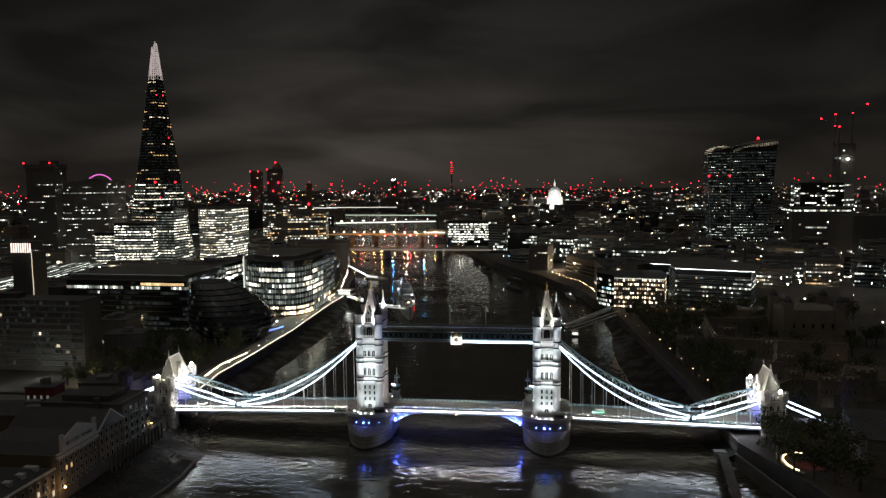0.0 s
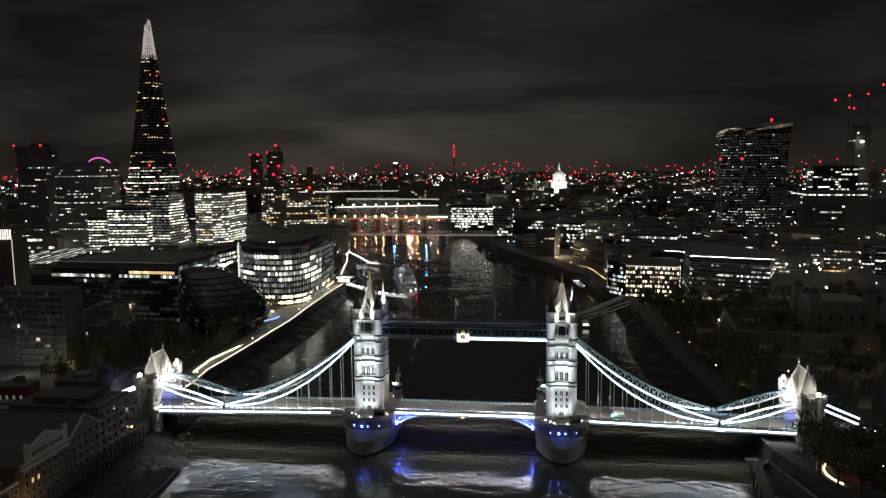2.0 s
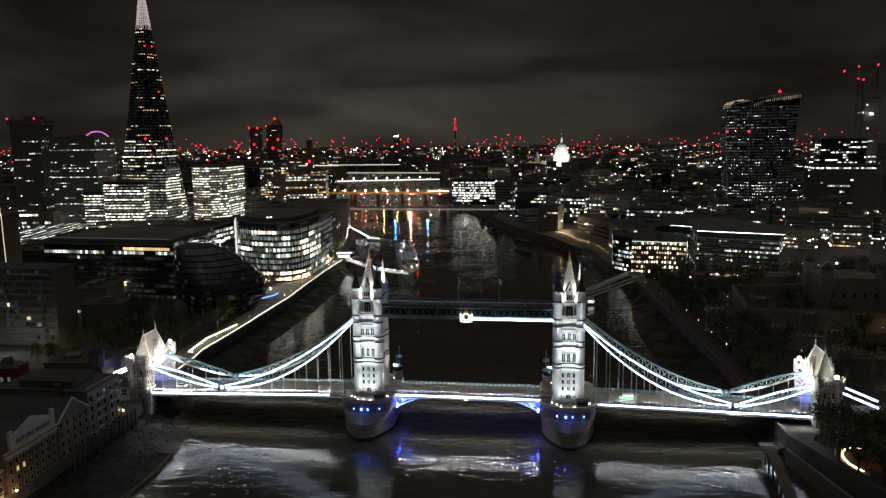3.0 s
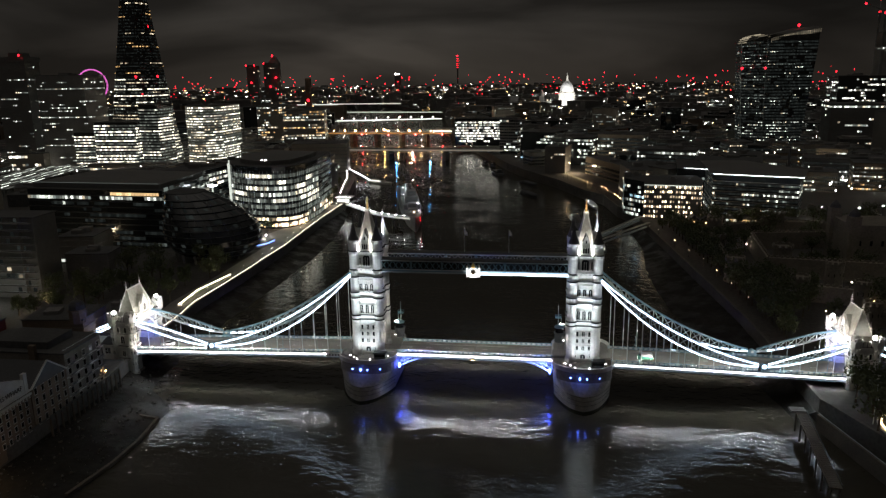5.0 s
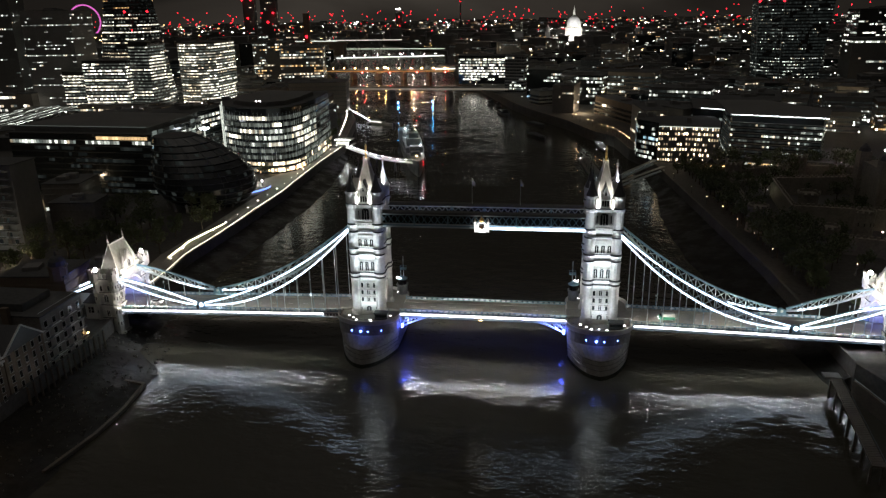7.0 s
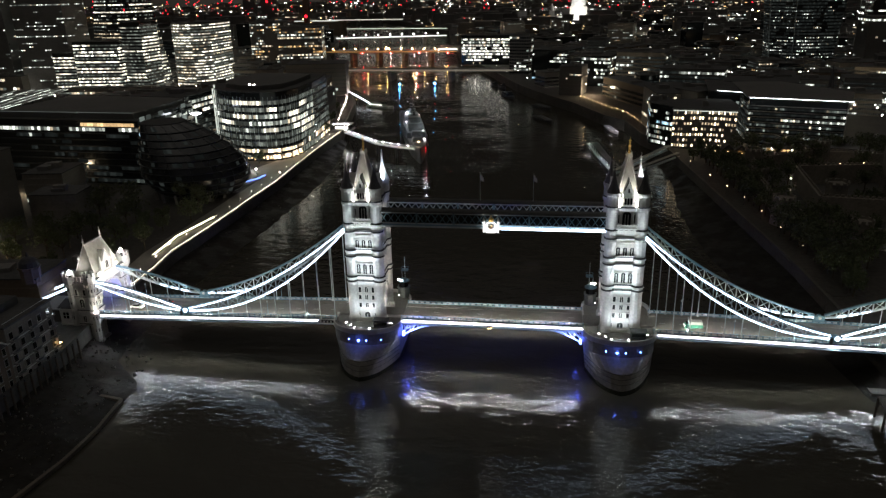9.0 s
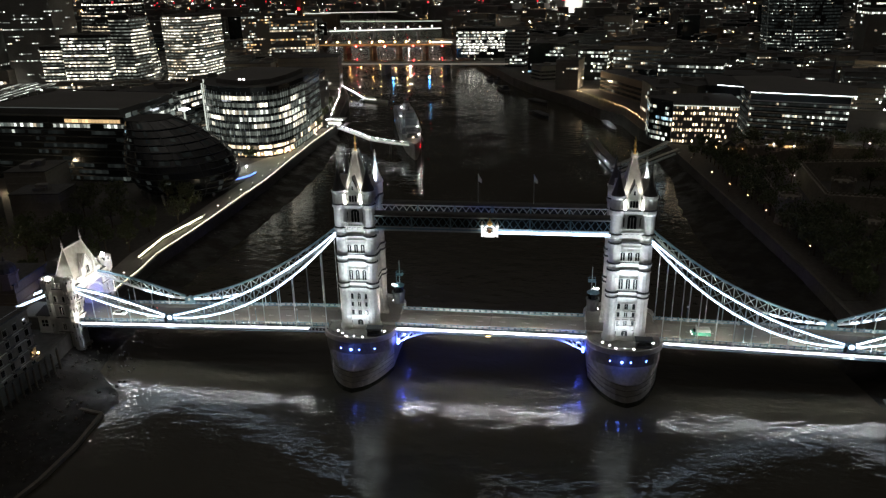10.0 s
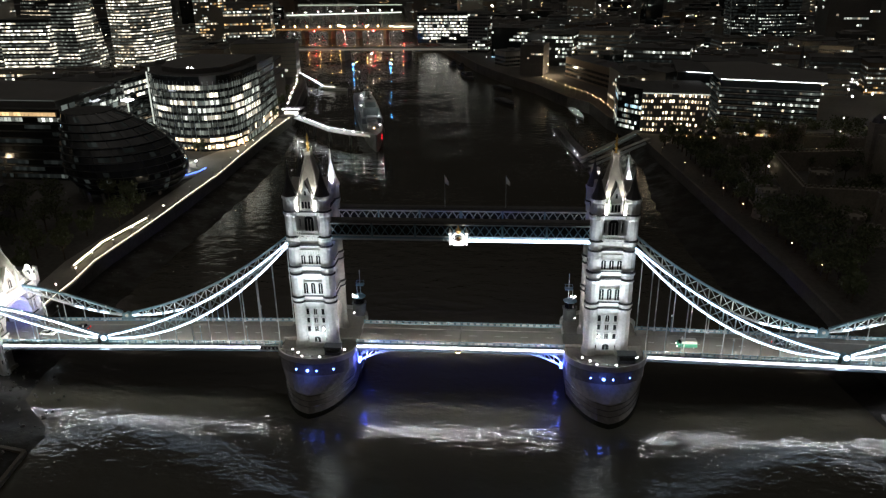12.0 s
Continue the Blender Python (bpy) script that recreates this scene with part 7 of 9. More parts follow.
# ---- domed cathedral
def cathedral():
    x, y = 90.0, 1850.0
    TAKEN.append((x, y, 110))
    t = thing("domed_cathedral", (x, y, 4), "floodlit white stone cathedral with a great dome", "cathedral")
    part("nave", Geo().box(x - 30, y + 20, 4, 150, 40, 30).box(x, y, 4, 60, 70, 30), STONE_TRIM, t)
    part("drum", Geo().lathe(x, y, [(25, 32), (25, 36), (21.5, 37), (21.5, 56), (23, 57), (23, 59), (19.5, 60), (19.5, 64)], 28), STONE_TRIM, t)
    for k in range(24):
        a = 2 * math.pi * k / 24
        part("column", Geo().rod((x + 22.4 * math.cos(a), y + 22.4 * math.sin(a), 38), (x + 22.4 * math.cos(a), y + 22.4 * math.sin(a), 56), 0.9, 6), STONE_TRIM, t)
    part("dome", Geo().lathe(x, y, [(19, 64), (18.4, 70), (16.4, 77), (13, 83), (8.5, 87.5), (4, 90)], 28), surface("pale_dome_lead", (0.55, 0.56, 0.58), 0.5), t)
    part("lantern", Geo().lathe(x, y, [(4.2, 90), (4.2, 92), (3, 92.5), (3, 101), (3.6, 101.5), (2, 105), (0.8, 108), (1.2, 109.5), (0.3, 111), (0.3, 116)], 12), STONE_TRIM, t)
    for s in (-1, 1):
        part("west_tower", Geo().box(x - 70, y + s * 20, 4, 14, 14, 45).lathe(x - 70, y + s * 20, [(6, 49), (5, 58), (2, 63), (0.3, 68)], 10), STONE_TRIM, t)
    for k, (dx, dy) in enumerate(((-46, -75), (46, -75))):
        lamp("dome_flood", "SPOT", (x + dx, y + dy, 40), (x, y, 60), 300000, (1, 0.97, 0.9), 2.0, 95, 0.8)


cathedral()

# ---- far landmarks
ft = block("twin_tower", rect(-800, 1922, 46, 36, 0.2), 150, "dark bulging residential tower with red lights", "skyscraper", DARK_WALL, 4, 3, lambda i, f: 0.05, WAR)
part("slanted_crown", Geo().prism(rect(-792, 1922, 30, 34, 0.2), 153.8, 172, 0.4), DARK_WALL, ft)
for dx, z in ((-18, 152), (10, 174), (-16, 110), (18, 110), (0, 84)):
    part("red_beacon", beacon(-800 + dx, 1902, z, 3.2), LAMP_RED, ft)
ft2 = block("square_tower", rect(-868, 1940, 34, 34, 0.2), 142, "dark square office tower with red lights", "skyscraper", DARK_WALL, 4, 3, lambda i, f: 0.04, WAR)
for dx, z in ((-14, 147), (12, 147), (0, 96)):
    part("red_beacon", beacon(-868 + dx, 1920, z, 2.8), LAMP_RED, ft2)
ch = thing("brick_chimney_gallery", (-584, 1602, 4), "dark square brick chimney over a long lit gallery building", "gallery")
part("chimney", Geo().box(-584, 1602, 4, 13, 13, 104), BRICK, ch)
part("hall", Geo().box(-584, 1625, 4, 180, 30, 34), BRICK, ch)
part("light_beam_roof", Geo().box(-584, 1609, 39, 150, 1.5, 2.2), WIN_COOL, ch)
part("red_beacon", beacon(-584, 1594, 52, 3.4), LAMP_RED, ch)
wh = thing("observation_wheel", (-1900, 2700, 4), "giant observation wheel glowing magenta far upriver", "observation wheel")
rim = Geo()
for k in range(64):
    a0, a1 = 2 * math.pi * k / 64, 2 * math.pi * (k + 0.7) / 64
    rim.beam((-1905 + 62 * math.cos(a0), 2700 + 12 * math.cos(a0), 88 + 64 * math.sin(a0)), (-1905 + 62 * math.cos(a1), 2700 + 12 * math.cos(a1), 88 + 64 * math.sin(a1)), 5.0, 5.0)
part("rim", rim, MAGENTA, wh)
part("support_leg", Geo().beam((-1905, 2700, 88), (-1885, 2690, 4), 3, 3), STEEL_PALE, wh)
part("support_leg", Geo().beam((-1905, 2700, 88), (-1925, 2690, 4), 3, 3), STEEL_PALE, wh)
bt = thing("telecom_tower", (-534, 4600, 4), "slim far telecom tower lit with red bands", "tower")
part("shaft", Geo().lathe(-534, 4560, [(5, 4), (5, 150), (6.5, 151), (6.5, 172), (4, 174), (4, 200), (2, 202), (1, 226)], 10), DARK_WALL, bt)
for z in (150, 162, 174, 190, 205):
    part("red_band", Geo().lathe(-534, 4560, [(7, z), (7, z + 3)], 10), LAMP_RED, bt)
part("red_mast_light", beacon(-534, 4550, 224, 6), LAMP_RED, bt)
hr = thing("far_tower", (-680, 3280, 4), "dark far tower with one bright white roof sign", "tower")
part("shaft", Geo().box(-680, 3290, 4, 28, 26, 108), DARK_WALL, hr)
part("roof_sign", Geo().box(-680, 3276, 112.5, 22, 2.0, 4.5), LAMP_WHITE, hr)


# ---- city fabric: single buildings of the middle distance
def fabric():
    count = 0
    walls, roofs, panes = {}, Geo(), {}
    for row in range(27):
        for col in range(53):
            y = 330 + row * 42 + rnd.uniform(-8, 8)
            x = -1150 + col * 44 + (row % 2) * 22 + rnd.uniform(-8, 8)
            # what the camera can see from its way
            if abs(math.atan2(x - 30, y + 330) + 0.135) > 0.6:
                continue
            w, d = rnd.uniform(22, 40), rnd.uniform(20, 36)
            r = max(w, d) * 0.55
            if not free(x, y, r):
                continue
            if 120 < x < 380 and y < 420:
                continue
            tall = rnd.random()
            h = rnd.uniform(12, 24) if tall < 0.6 else rnd.uniform(24, 36) if tall < 0.93 else rnd.uniform(38, 58)
            if -720 < x < -330 and y < 600:
                h = min(h, 11)
            elif x < -230 and y < 760:
                h = min(h, 22)
            if 250 < x < 420 and y < 760:
                h = min(h, 26)
            kind = rnd.random()
            turn = (0.22 if x < 0 else -0.25) + rnd.choice((0, 0.0, 0.35, -0.3))
            p = rect(x, y, w, d, turn)
            bright = rnd.choice((0.06, 0.1, 0.2, 0.35, 0.6) if x < -60 else (0.15, 0.25, 0.35, 0.5, 0.75))
            if kind < 0.5:
                ch, tn = (lambda i, f, b=bright, q=rnd.randint(2, 5): b if f % q == 0 else b * 0.35), (lambda i, f: rnd.choice((WIN_COOL, WIN_COOL, WIN_BRIGHT, WIN_DIM)))
                wall, lab = rnd.choice((GLASS, DARK_WALL)), "dark city office block with some lit floors"
            elif kind < 0.9:
                ch, tn = (lambda i, f, b=bright: b * 0.45), (lambda i, f: rnd.choice((WIN_WARM, WIN_AMBER, WIN_COOL, WIN_DIM)))
                wall, lab = rnd.choice((PALE_WALL, BRICK, CONCRETE)), "city building with scattered lit windows"
            else:
                ch, tn = (lambda i, f: 0.03), (lambda i, f: WIN_WARM)
                wall, lab = rnd.choice((DARK_WALL, BRICK, ROOF)), "unlit city building in the dark"
            if count >= 298:
                walls.setdefault(wall, Geo()).prism(p, LAND_Z - 0.2, LAND_Z + h)
                roofs.prism(grow(p, 0.5), LAND_Z + h, LAND_Z + h + 0.5)
                roofs.box(x + rnd.uniform(-5, 5), y + rnd.uniform(-5, 5), LAND_Z + h + 0.5, w * rnd.uniform(0.2, 0.5), d * rnd.uniform(0.2, 0.5), rnd.uniform(1.5, 4), turn)
                facade_panes(panes, p, LAND_Z, max(1, int((h - 1) / 3.9)), 3.9, 2.2, ch, tn, 0.42, 0.7)
                continue
            block("city_building", p, h, lab, "building", wall, 3.9, 1.7, ch, tn, group="city buildings", high=0.38, fill=0.7, bands=y < 620, plant=True, reserve=False, dim=WIN_LIFT if kind < 0.9 and y < 900 else None)
            count += 1
    for m, geo in walls.items():
        single("city_block_walls", geo, m, "dark city buildings of the middle distance", "city", kind="stuff")
    single("city_block_roofs", roofs, ROOF, "dark flat roofs of the middle distance", "roofs", kind="stuff")
    for m, geo in panes.items():
        single("city_block_windows", geo, m, "lit office windows of the middle distance", "windows", kind="stuff")


fabric()


# ---- far city as one sheet of roofs and lights
def far_city():
    g, gb = Geo(), Geo()
    store = {}
    pal = [(WIN_COOL, 5), (WIN_WARM, 4), (WIN_AMBER, 3), (WIN_BRIGHT, 2), (WIN_DIM, 6)]
    bag = [m for m, k in pal for _ in range(k)]
    lamps = {}
    for _ in range(5200):
        dist = 1500 + 3100 * rnd.random() ** 0.8
        a = rnd.uniform(-0.78, 0.5)
        x, y = 25 + dist * math.sin(a), -270 + dist * math.cos(a)
        if not free(x, y, 18):
            continue
        w, d, h = rnd.uniform(18, 60), rnd.uniform(18, 50), rnd.choice((12, 16, 20, 26, 30, 36, 48)) * rnd.uniform(0.8, 1.1)
        turn = rnd.uniform(-0.5, 0.5)
        g.box(x, y, 3.8, w, d, h, turn)
        p = rect(x, y, w, d, turn)
        fl = int(h / 4)
        lit_c = rnd.choice((0, 0, 0.04, 0.1, 0.25))
        if lit_c:
            facade_panes(store, p, 4, fl, 4.0, 4.5, lambda i, f: lit_c, lambda i, f: rnd.choice(bag), 0.6, 0.8, 0.3, skip=(2,))
        if rnd.random() < 0.5:
            s = rnd.choice((0.9, 1.2, 1.6)) * dist / 2200
            m = rnd.choice((LAMP_WHITE, LAMP_WHITE, LAMP_WARM, WIN_BRIGHT))
            z = rnd.uniform(8, h + 6)
            lamps.setdefault(m, Geo()).box(x, y - d / 2 - 2, z, s * rnd.choice((1, 1, 3)), s, s)
    ob = single("far_city_roofs", g, DARK_WALL, "dark far city buildings towards the horizon", "city", kind="stuff")
    for m, geo in store.items():
        single("far_city_windows", geo, m, "tiny lit windows of the far city", "windows", kind="stuff")
    for m, geo in lamps.items():
        single("far_city_lamps", geo, m, "small bright lamps across the far city", "lamps", kind="stuff")
    dots = {}
    for _ in range(5200):
        dist = 1250 + 3300 * rnd.random() ** 0.75
        a = rnd.uniform(-0.78, 0.5)
        x, y = 25 + dist * math.sin(a), -270 + dist * math.cos(a)
        if not free(x, y, 2):
            continue
        s = dist / 1280 * rnd.choice((0.5, 0.7, 0.9, 1.3))
        m = rnd.choice((WIN_BRIGHT, WIN_COOL, WIN_WARM, WIN_WARM, WIN_AMBER, WIN_AMBER, LAMP_WARM, LAMP_WHITE))
        dots.setdefault(m, Geo()).box(x, y, rnd.choice((9, 14, 22, 34, 44)) * rnd.uniform(0.7, 1.15), s * rnd.choice((1, 1, 1, 2.5)), s, s)
    for m, geo in dots.items():
        single("far_street_lights", geo, m, "tiny street and roof lights of the far city", "lights", kind="stuff")
    red = Geo()
    for _ in range(210):
        dist = rnd.uniform(1700, 4500)
        a = rnd.uniform(-0.75, 0.46)
        x, y = 25 + dist * math.sin(a), -270 + dist * math.cos(a)
        for k in range(rnd.choice((1, 1, 2, 3))):
            r = dist / 1500 * rnd.uniform(0.6, 1.15)
            z = rnd.uniform(35, 66) + dist * rnd.uniform(0.0, 0.014)
            red.lathe(x + rnd.uniform(-30, 30), y, [(r * 0.5, z - r), (r, z), (r * 0.5, z + r)], 6)
    single("far_crane_beacons", red, LAMP_RED, "red warning beacons of far cranes", "beacons", kind="stuff")


far_city()


# ---- street lamps of the middle city
def city_lamps():
    warm, white = Geo(), Geo()
    for _ in range(1500):
        x, y = rnd.uniform(-950, 900), rnd.uniform(330, 1500)
        if abs(math.atan2(x - 30, y + 330) + 0.135) > 0.6 or not free(x, y, 3):
            continue
        g = warm if rnd.random() < 0.55 else white
        r = rnd.uniform(0.25, 0.62)
        z = rnd.uniform(9, 24)
        g.lathe(x, y, [(r * 0.5, z - r), (r, z), (r * 0.5, z + r)], 6)
    single("city_street_lamps", warm, glow("city_lamp_warm", (1.0, 0.68, 0.36), 45, 0.5, lights=True), "warm street lamps among the city blocks", "street lamps", kind="stuff")
    single("city_street_lamps", white, glow("city_lamp_white", (1.0, 0.97, 0.9), 55, 0.5, lights=True), "white street lamps among the city blocks", "street lamps", kind="stuff")


city_lamps()


# ---- added point lamps without fixtures that brighten squares, streets and facades
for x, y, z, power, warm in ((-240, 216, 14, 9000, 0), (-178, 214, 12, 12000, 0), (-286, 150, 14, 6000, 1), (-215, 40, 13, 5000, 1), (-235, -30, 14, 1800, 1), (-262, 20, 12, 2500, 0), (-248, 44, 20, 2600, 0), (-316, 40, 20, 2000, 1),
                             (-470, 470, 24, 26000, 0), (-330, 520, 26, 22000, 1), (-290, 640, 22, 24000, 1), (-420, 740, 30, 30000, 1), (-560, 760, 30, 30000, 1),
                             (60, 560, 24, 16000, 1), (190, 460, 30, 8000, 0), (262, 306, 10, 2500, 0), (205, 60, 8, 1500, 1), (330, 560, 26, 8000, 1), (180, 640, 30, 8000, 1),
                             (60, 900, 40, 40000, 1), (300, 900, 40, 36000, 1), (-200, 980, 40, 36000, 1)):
    lamp("street_fill", "POINT", (x, y, 6 + z * 0.2), (x, y, 0), power * 0.5, (1.0, 0.78, 0.5) if warm else (0.95, 1.0, 0.95), 1.2)
lamp("wharf_light", "POINT", (-134.5, -99, 5), (-134, -99, 0), 500, (1.0, 0.66, 0.36), 0.3)
lamp("red_lane_light", "POINT", (-150, -16.5, 3.2), (-151, -13, 0), 40, (1.0, 0.1, 0.04), 0.3)
lamp("red_shop_light", "SPOT", (-202, -27, 9), (-203, -17, 15), 2500, (1.0, 0.08, 0.03), 0.4, 110, 0.8)
# ---------------------------------------------------------------- bridges upriver
def road_bridge(name, x0, y0, x1, y1, z, wide, spans, label, edge, edge_h):
    b = thing(name, ((x0 + x1) / 2, (y0 + y1) / 2, WATER_Z), label, "bridge")
    part("deck", Geo().beam((x0, y0, z), (x1, y1, z), wide, 1.6), CONCRETE, b)
    d = Vector((x1 - x0, y1 - y0, 0)).normalized()
    nrm = Vector((d.y, -d.x, 0))
    for k in range(1, spans):
        u = k / spans
        x, y = x0 + (x1 - x0) * u, y0 + (y1 - y0) * u
        part("river_pier", Geo().box(x, y, WATER_Z - 2, 5, wide + 3, z - WATER_Z + 1.2, math.atan2(d.y, d.x)), CONCRETE, b)
    for k in range(spans):
        pts = []
        for j in range(9):
            u = (k + j / 8) / spans
            pts.append((x0 + (x1 - x0) * u + nrm.x * wide * 0.46, y0 + (y1 - y0) * u + nrm.y * wide * 0.46, z - 0.8 - 4.6 * (2 * j / 8 - 1) ** 2))
        part("arch_rib", Geo().path(pts, 1.5, 1.2), CONCRETE, b)
    if edge:
        o = nrm * (wide / 2 + 0.4)
        part("edge_glow", Geo().beam((x0 + o.x, y0 + o.y, z + 0.4), (x1 + o.x, y1 + o.y, z + 0.4), 0.4, edge_h), edge, b, "glowing band along the deck edge")
    return b, d, nrm


def lamps_along(b, x0, y0, x1, y1, z, n, r, mat, post=0.0):
    for k in range(n):
        u = (k + 0.5) / n
        x, y = x0 + (x1 - x0) * u, y0 + (y1 - y0) * u
        l = part("lamp", beacon(x, y, z + post, r), mat, b)
        if post:
            part("lamp_post", Geo().rod((x, y, z - 0.5), (x, y, z + post), 0.15), STEEL_DARK, l)


# Light on the concrete deck face is put in as a dim glow.
DECK_GLOW = glow("deck_face_glow", (1.0, 0.9, 0.72), 0.11)
rb, _, _ = road_bridge("concrete_road_bridge", -278, 772, -30, 764, 9.5, 30, 3, "long low concrete road bridge with dim lit edge", DECK_GLOW, 2.2)
lamps_along(rb, -270, 757, -40, 750, 11, 10, 0.25, LAMP_WHITE, 5)
rw, _, _ = road_bridge("railway_bridge", -372, 1062, -140, 1054, 10, 26, 5, "dark railway bridge with orange lamps and red signals", glow("sodium_wash", (1.0, 0.5, 0.14), 0.35), 1.2)
lamps_along(rw, -368, 1046, -146, 1039, 12.5, 11, 0.9, STREET_AMBER, 3)
lamps_along(rw, -330, 1044, -130, 1037, 8.5, 4, 0.9, STREET_RED)
part("bright_lamp", beacon(-262, 1040, 17, 1.6), STREET_AMBER, rw)
part("platform_end", Geo().box(-150, 1060, 10, 40, 24, 9), DARK_WALL, rw)
part("platform_light", Geo().box(-156, 1046, 13, 34, 1, 2), WIN_BRIGHT, rw)
sw, _, _ = road_bridge("arched_road_bridge", -455, 1402, -216, 1466, 11, 18, 5, "arched steel road bridge lit by a white line", glow("white_wash", (0.95, 1.0, 0.9), 0.9), 2.4)
lamps_along(sw, -450, 1385, -220, 1450, 12, 9, 0.9, STREET_WHITE, 5)
ft3, _, _ = road_bridge("footbridge", -560, 1772, -250, 1738, 12, 6, 3, "thin far footbridge with a pale light line", glow("pale_wash", (0.85, 1.0, 0.75), 0.5), 2.0)
bf, _, _ = road_bridge("far_railway_bridge", -880, 2330, -480, 2330, 13, 30, 5, "far bridge with a white light line", glow("far_wash", (1.0, 0.95, 0.8), 0.6), 2.5)

# ---------------------------------------------------------------- riverside walk
WALK_S = [(-145.5, 18), (-146.5, 42), (-149, 62), (-147.5, 96), (-147, 122), (-147, 150), (-146, 186), (-148, 230), (-150, 292), (-150, 344)]
single("promenade", Geo().path([(x - 6, y, 4.15) for x, y in WALK_S], 13, 0.3), PAVING, "pale paved riverside walk", "pavement", kind="structure")
rail = thing("promenade_railing", (-147, 180, 4.2), "lit stainless railing along the river walk", "railing")
part("handrail", Geo().path([(x, y, 5.4) for x, y in WALK_S], 0.2, 0.2), STEEL_PALE, rail)
part("light_line", Geo().path([(x - 0.1, y, 5.15) for x, y in WALK_S], 0.22, 0.22), LED_WARM, rail, "warm light under the handrail")
part("kerb_wall", Geo().path([(x + 0.4, y, 4.4) for x, y in WALK_S], 0.8, 0.9), CONCRETE, rail)
g = Geo()
for (x0, y0), (x1, y1) in zip(WALK_S, WALK_S[1:]):
    n = int(math.hypot(x1 - x0, y1 - y0) / 2)
    for k in range(n):
        g.rod((x0 + (x1 - x0) * k / n, y0 + (y1 - y0) * k / n, 4.2), (x0 + (x1 - x0) * k / n, y0 + (y1 - y0) * k / n, 5.4), 0.05)
part("baluster", g, STEEL_PALE, rail, kind="stuff")
tl = thing("terrace_wall", (-154, 84, 4.2), "stepped terrace wall with a bright white light line", "terrace wall")
TERR = [(-154.5, 56), (-156.5, 81), (-152, 112)]
part("wall", Geo().path([(x, y, 4.6) for x, y in TERR], 1.4, 1.4), PAVING, tl)
part("light_line", Geo().path([(x + 0.5, y, 5.45) for x, y in TERR], 0.6, 0.35), LED_WARM, tl, "bright light line")


def lamp_post(name, x, y, z, h, r, mat, label, group):
    t = thing(name, (x, y, z), label, "street lamp", group)
    p = part("post", Geo().rod((x, y, z), (x, y, z + h), 0.14, 6, 0.08).lathe(x, y, [(0.3, z), (0.25, z + 0.7), (0.12, z + 0.9)], 6), STEEL_DARK, t)
    part("globe", Geo().lathe(x, y, [(r * 0.4, z + h - r * 0.6), (r, z + h), (r * 0.7, z + h + r * 0.7), (0.05, z + h + r)], 8), mat, t, "glowing globe")
    return t


def along(pts, step):
    out, carry = [], 0.0
    for (x0, y0), (x1, y1) in zip(pts, pts[1:]):
        L = math.hypot(x1 - x0, y1 - y0)
        s = carry
        while s < L:
            out.append((x0 + (x1 - x0) * s / L, y0 + (y1 - y0) * s / L))
            s += step
        carry = s - L
    return out


GLOBE = glow("street_globe", (1.0, 0.9, 0.68), 200.0, 0.3, lights=True)
GLOBE_WARM = glow("street_globe_warm", (1.0, 0.62, 0.28), 34.0, 0.3, lights=True)
GLOBE_WHITE = glow("street_globe_white", (0.95, 1.0, 0.98), 90.0, 0.3, lights=True)
for x, y in along(WALK_S, 15):
    lamp_post("promenade_lamp", x - 0.8, y, 4.3, 3.6, 0.13, GLOBE, "low white globe lamp on the river walk", "promenade lamps")
for x, y in along([(-152, 360), (-165, 420), (-181, 500), (-215, 610), (-250, 715)], 26):
    lamp_post("promenade_lamp", x - 5, y, 4.0, 4.5, 0.3, GLOBE, "white globe lamp on the upper river walk", "promenade lamps")
for x, y in along([(91, 343), (87, 385), (81, 424), (68, 456), (42, 532)], 11):
    lamp_post("embankment_lamp", x + 3, y, 4.0, 5, 0.22, GLOBE_WARM, "warm globe lamp on the north embankment", "embankment lamps")
for x, y in ((104, 240), (109, 205), (113, 180), (117, 158), (119, 133), (121, 108), (123, 84), (126, 62), (132, 46)):
    lamp_post("wharf_lamp", x + 2, y, 4.0, 4.5, 0.17, GLOBE_WARM, "small warm lamp on the castle wharf", "wharf lamps")
blue = Geo().path([(-163, 262, 5.2), (-160, 285, 5.0), (-158, 310, 4.9)], 0.5, 0.5)
single("blue_light_strip", blue, glow("blue_strip", (0.1, 0.2, 1.0), 3.0, lights=True), "curved blue light strip in the paving by the office", "light strip", (-160, 285, 4))
single("blue_light_strip", Geo().path([(-169, 183, 4.6), (-164, 187, 4.6), (-160, 194, 4.6), (-159, 202, 4.6)], 0.5, 0.4), bpy.data.materials["blue_strip"], "curved blue light strip round the hall terrace", "light strip", (-163, 190, 4))
single("sunken_terrace", Geo().lathe(-172, 190, [(14, 4.0), (14, 4.4), (13, 4.4), (12.4, 4.1)], 28), PAVING, "round paved terrace beside the glass hall", "terrace", (-172, 190, 4))
single("plaza_paving", Geo().prism([(-205, 205), (-158, 200), (-152, 240), (-153, 300), (-162, 262), (-175, 214)], 4.0, 4.16), PAVING, "pale paving in front of the curved office", "pavement", kind="structure")
pl = lamp_post("plaza_beacon", -166, 206, 4.1, 3.4, 0.45, GLOBE_WHITE, "bright white plaza light", "plaza lights")

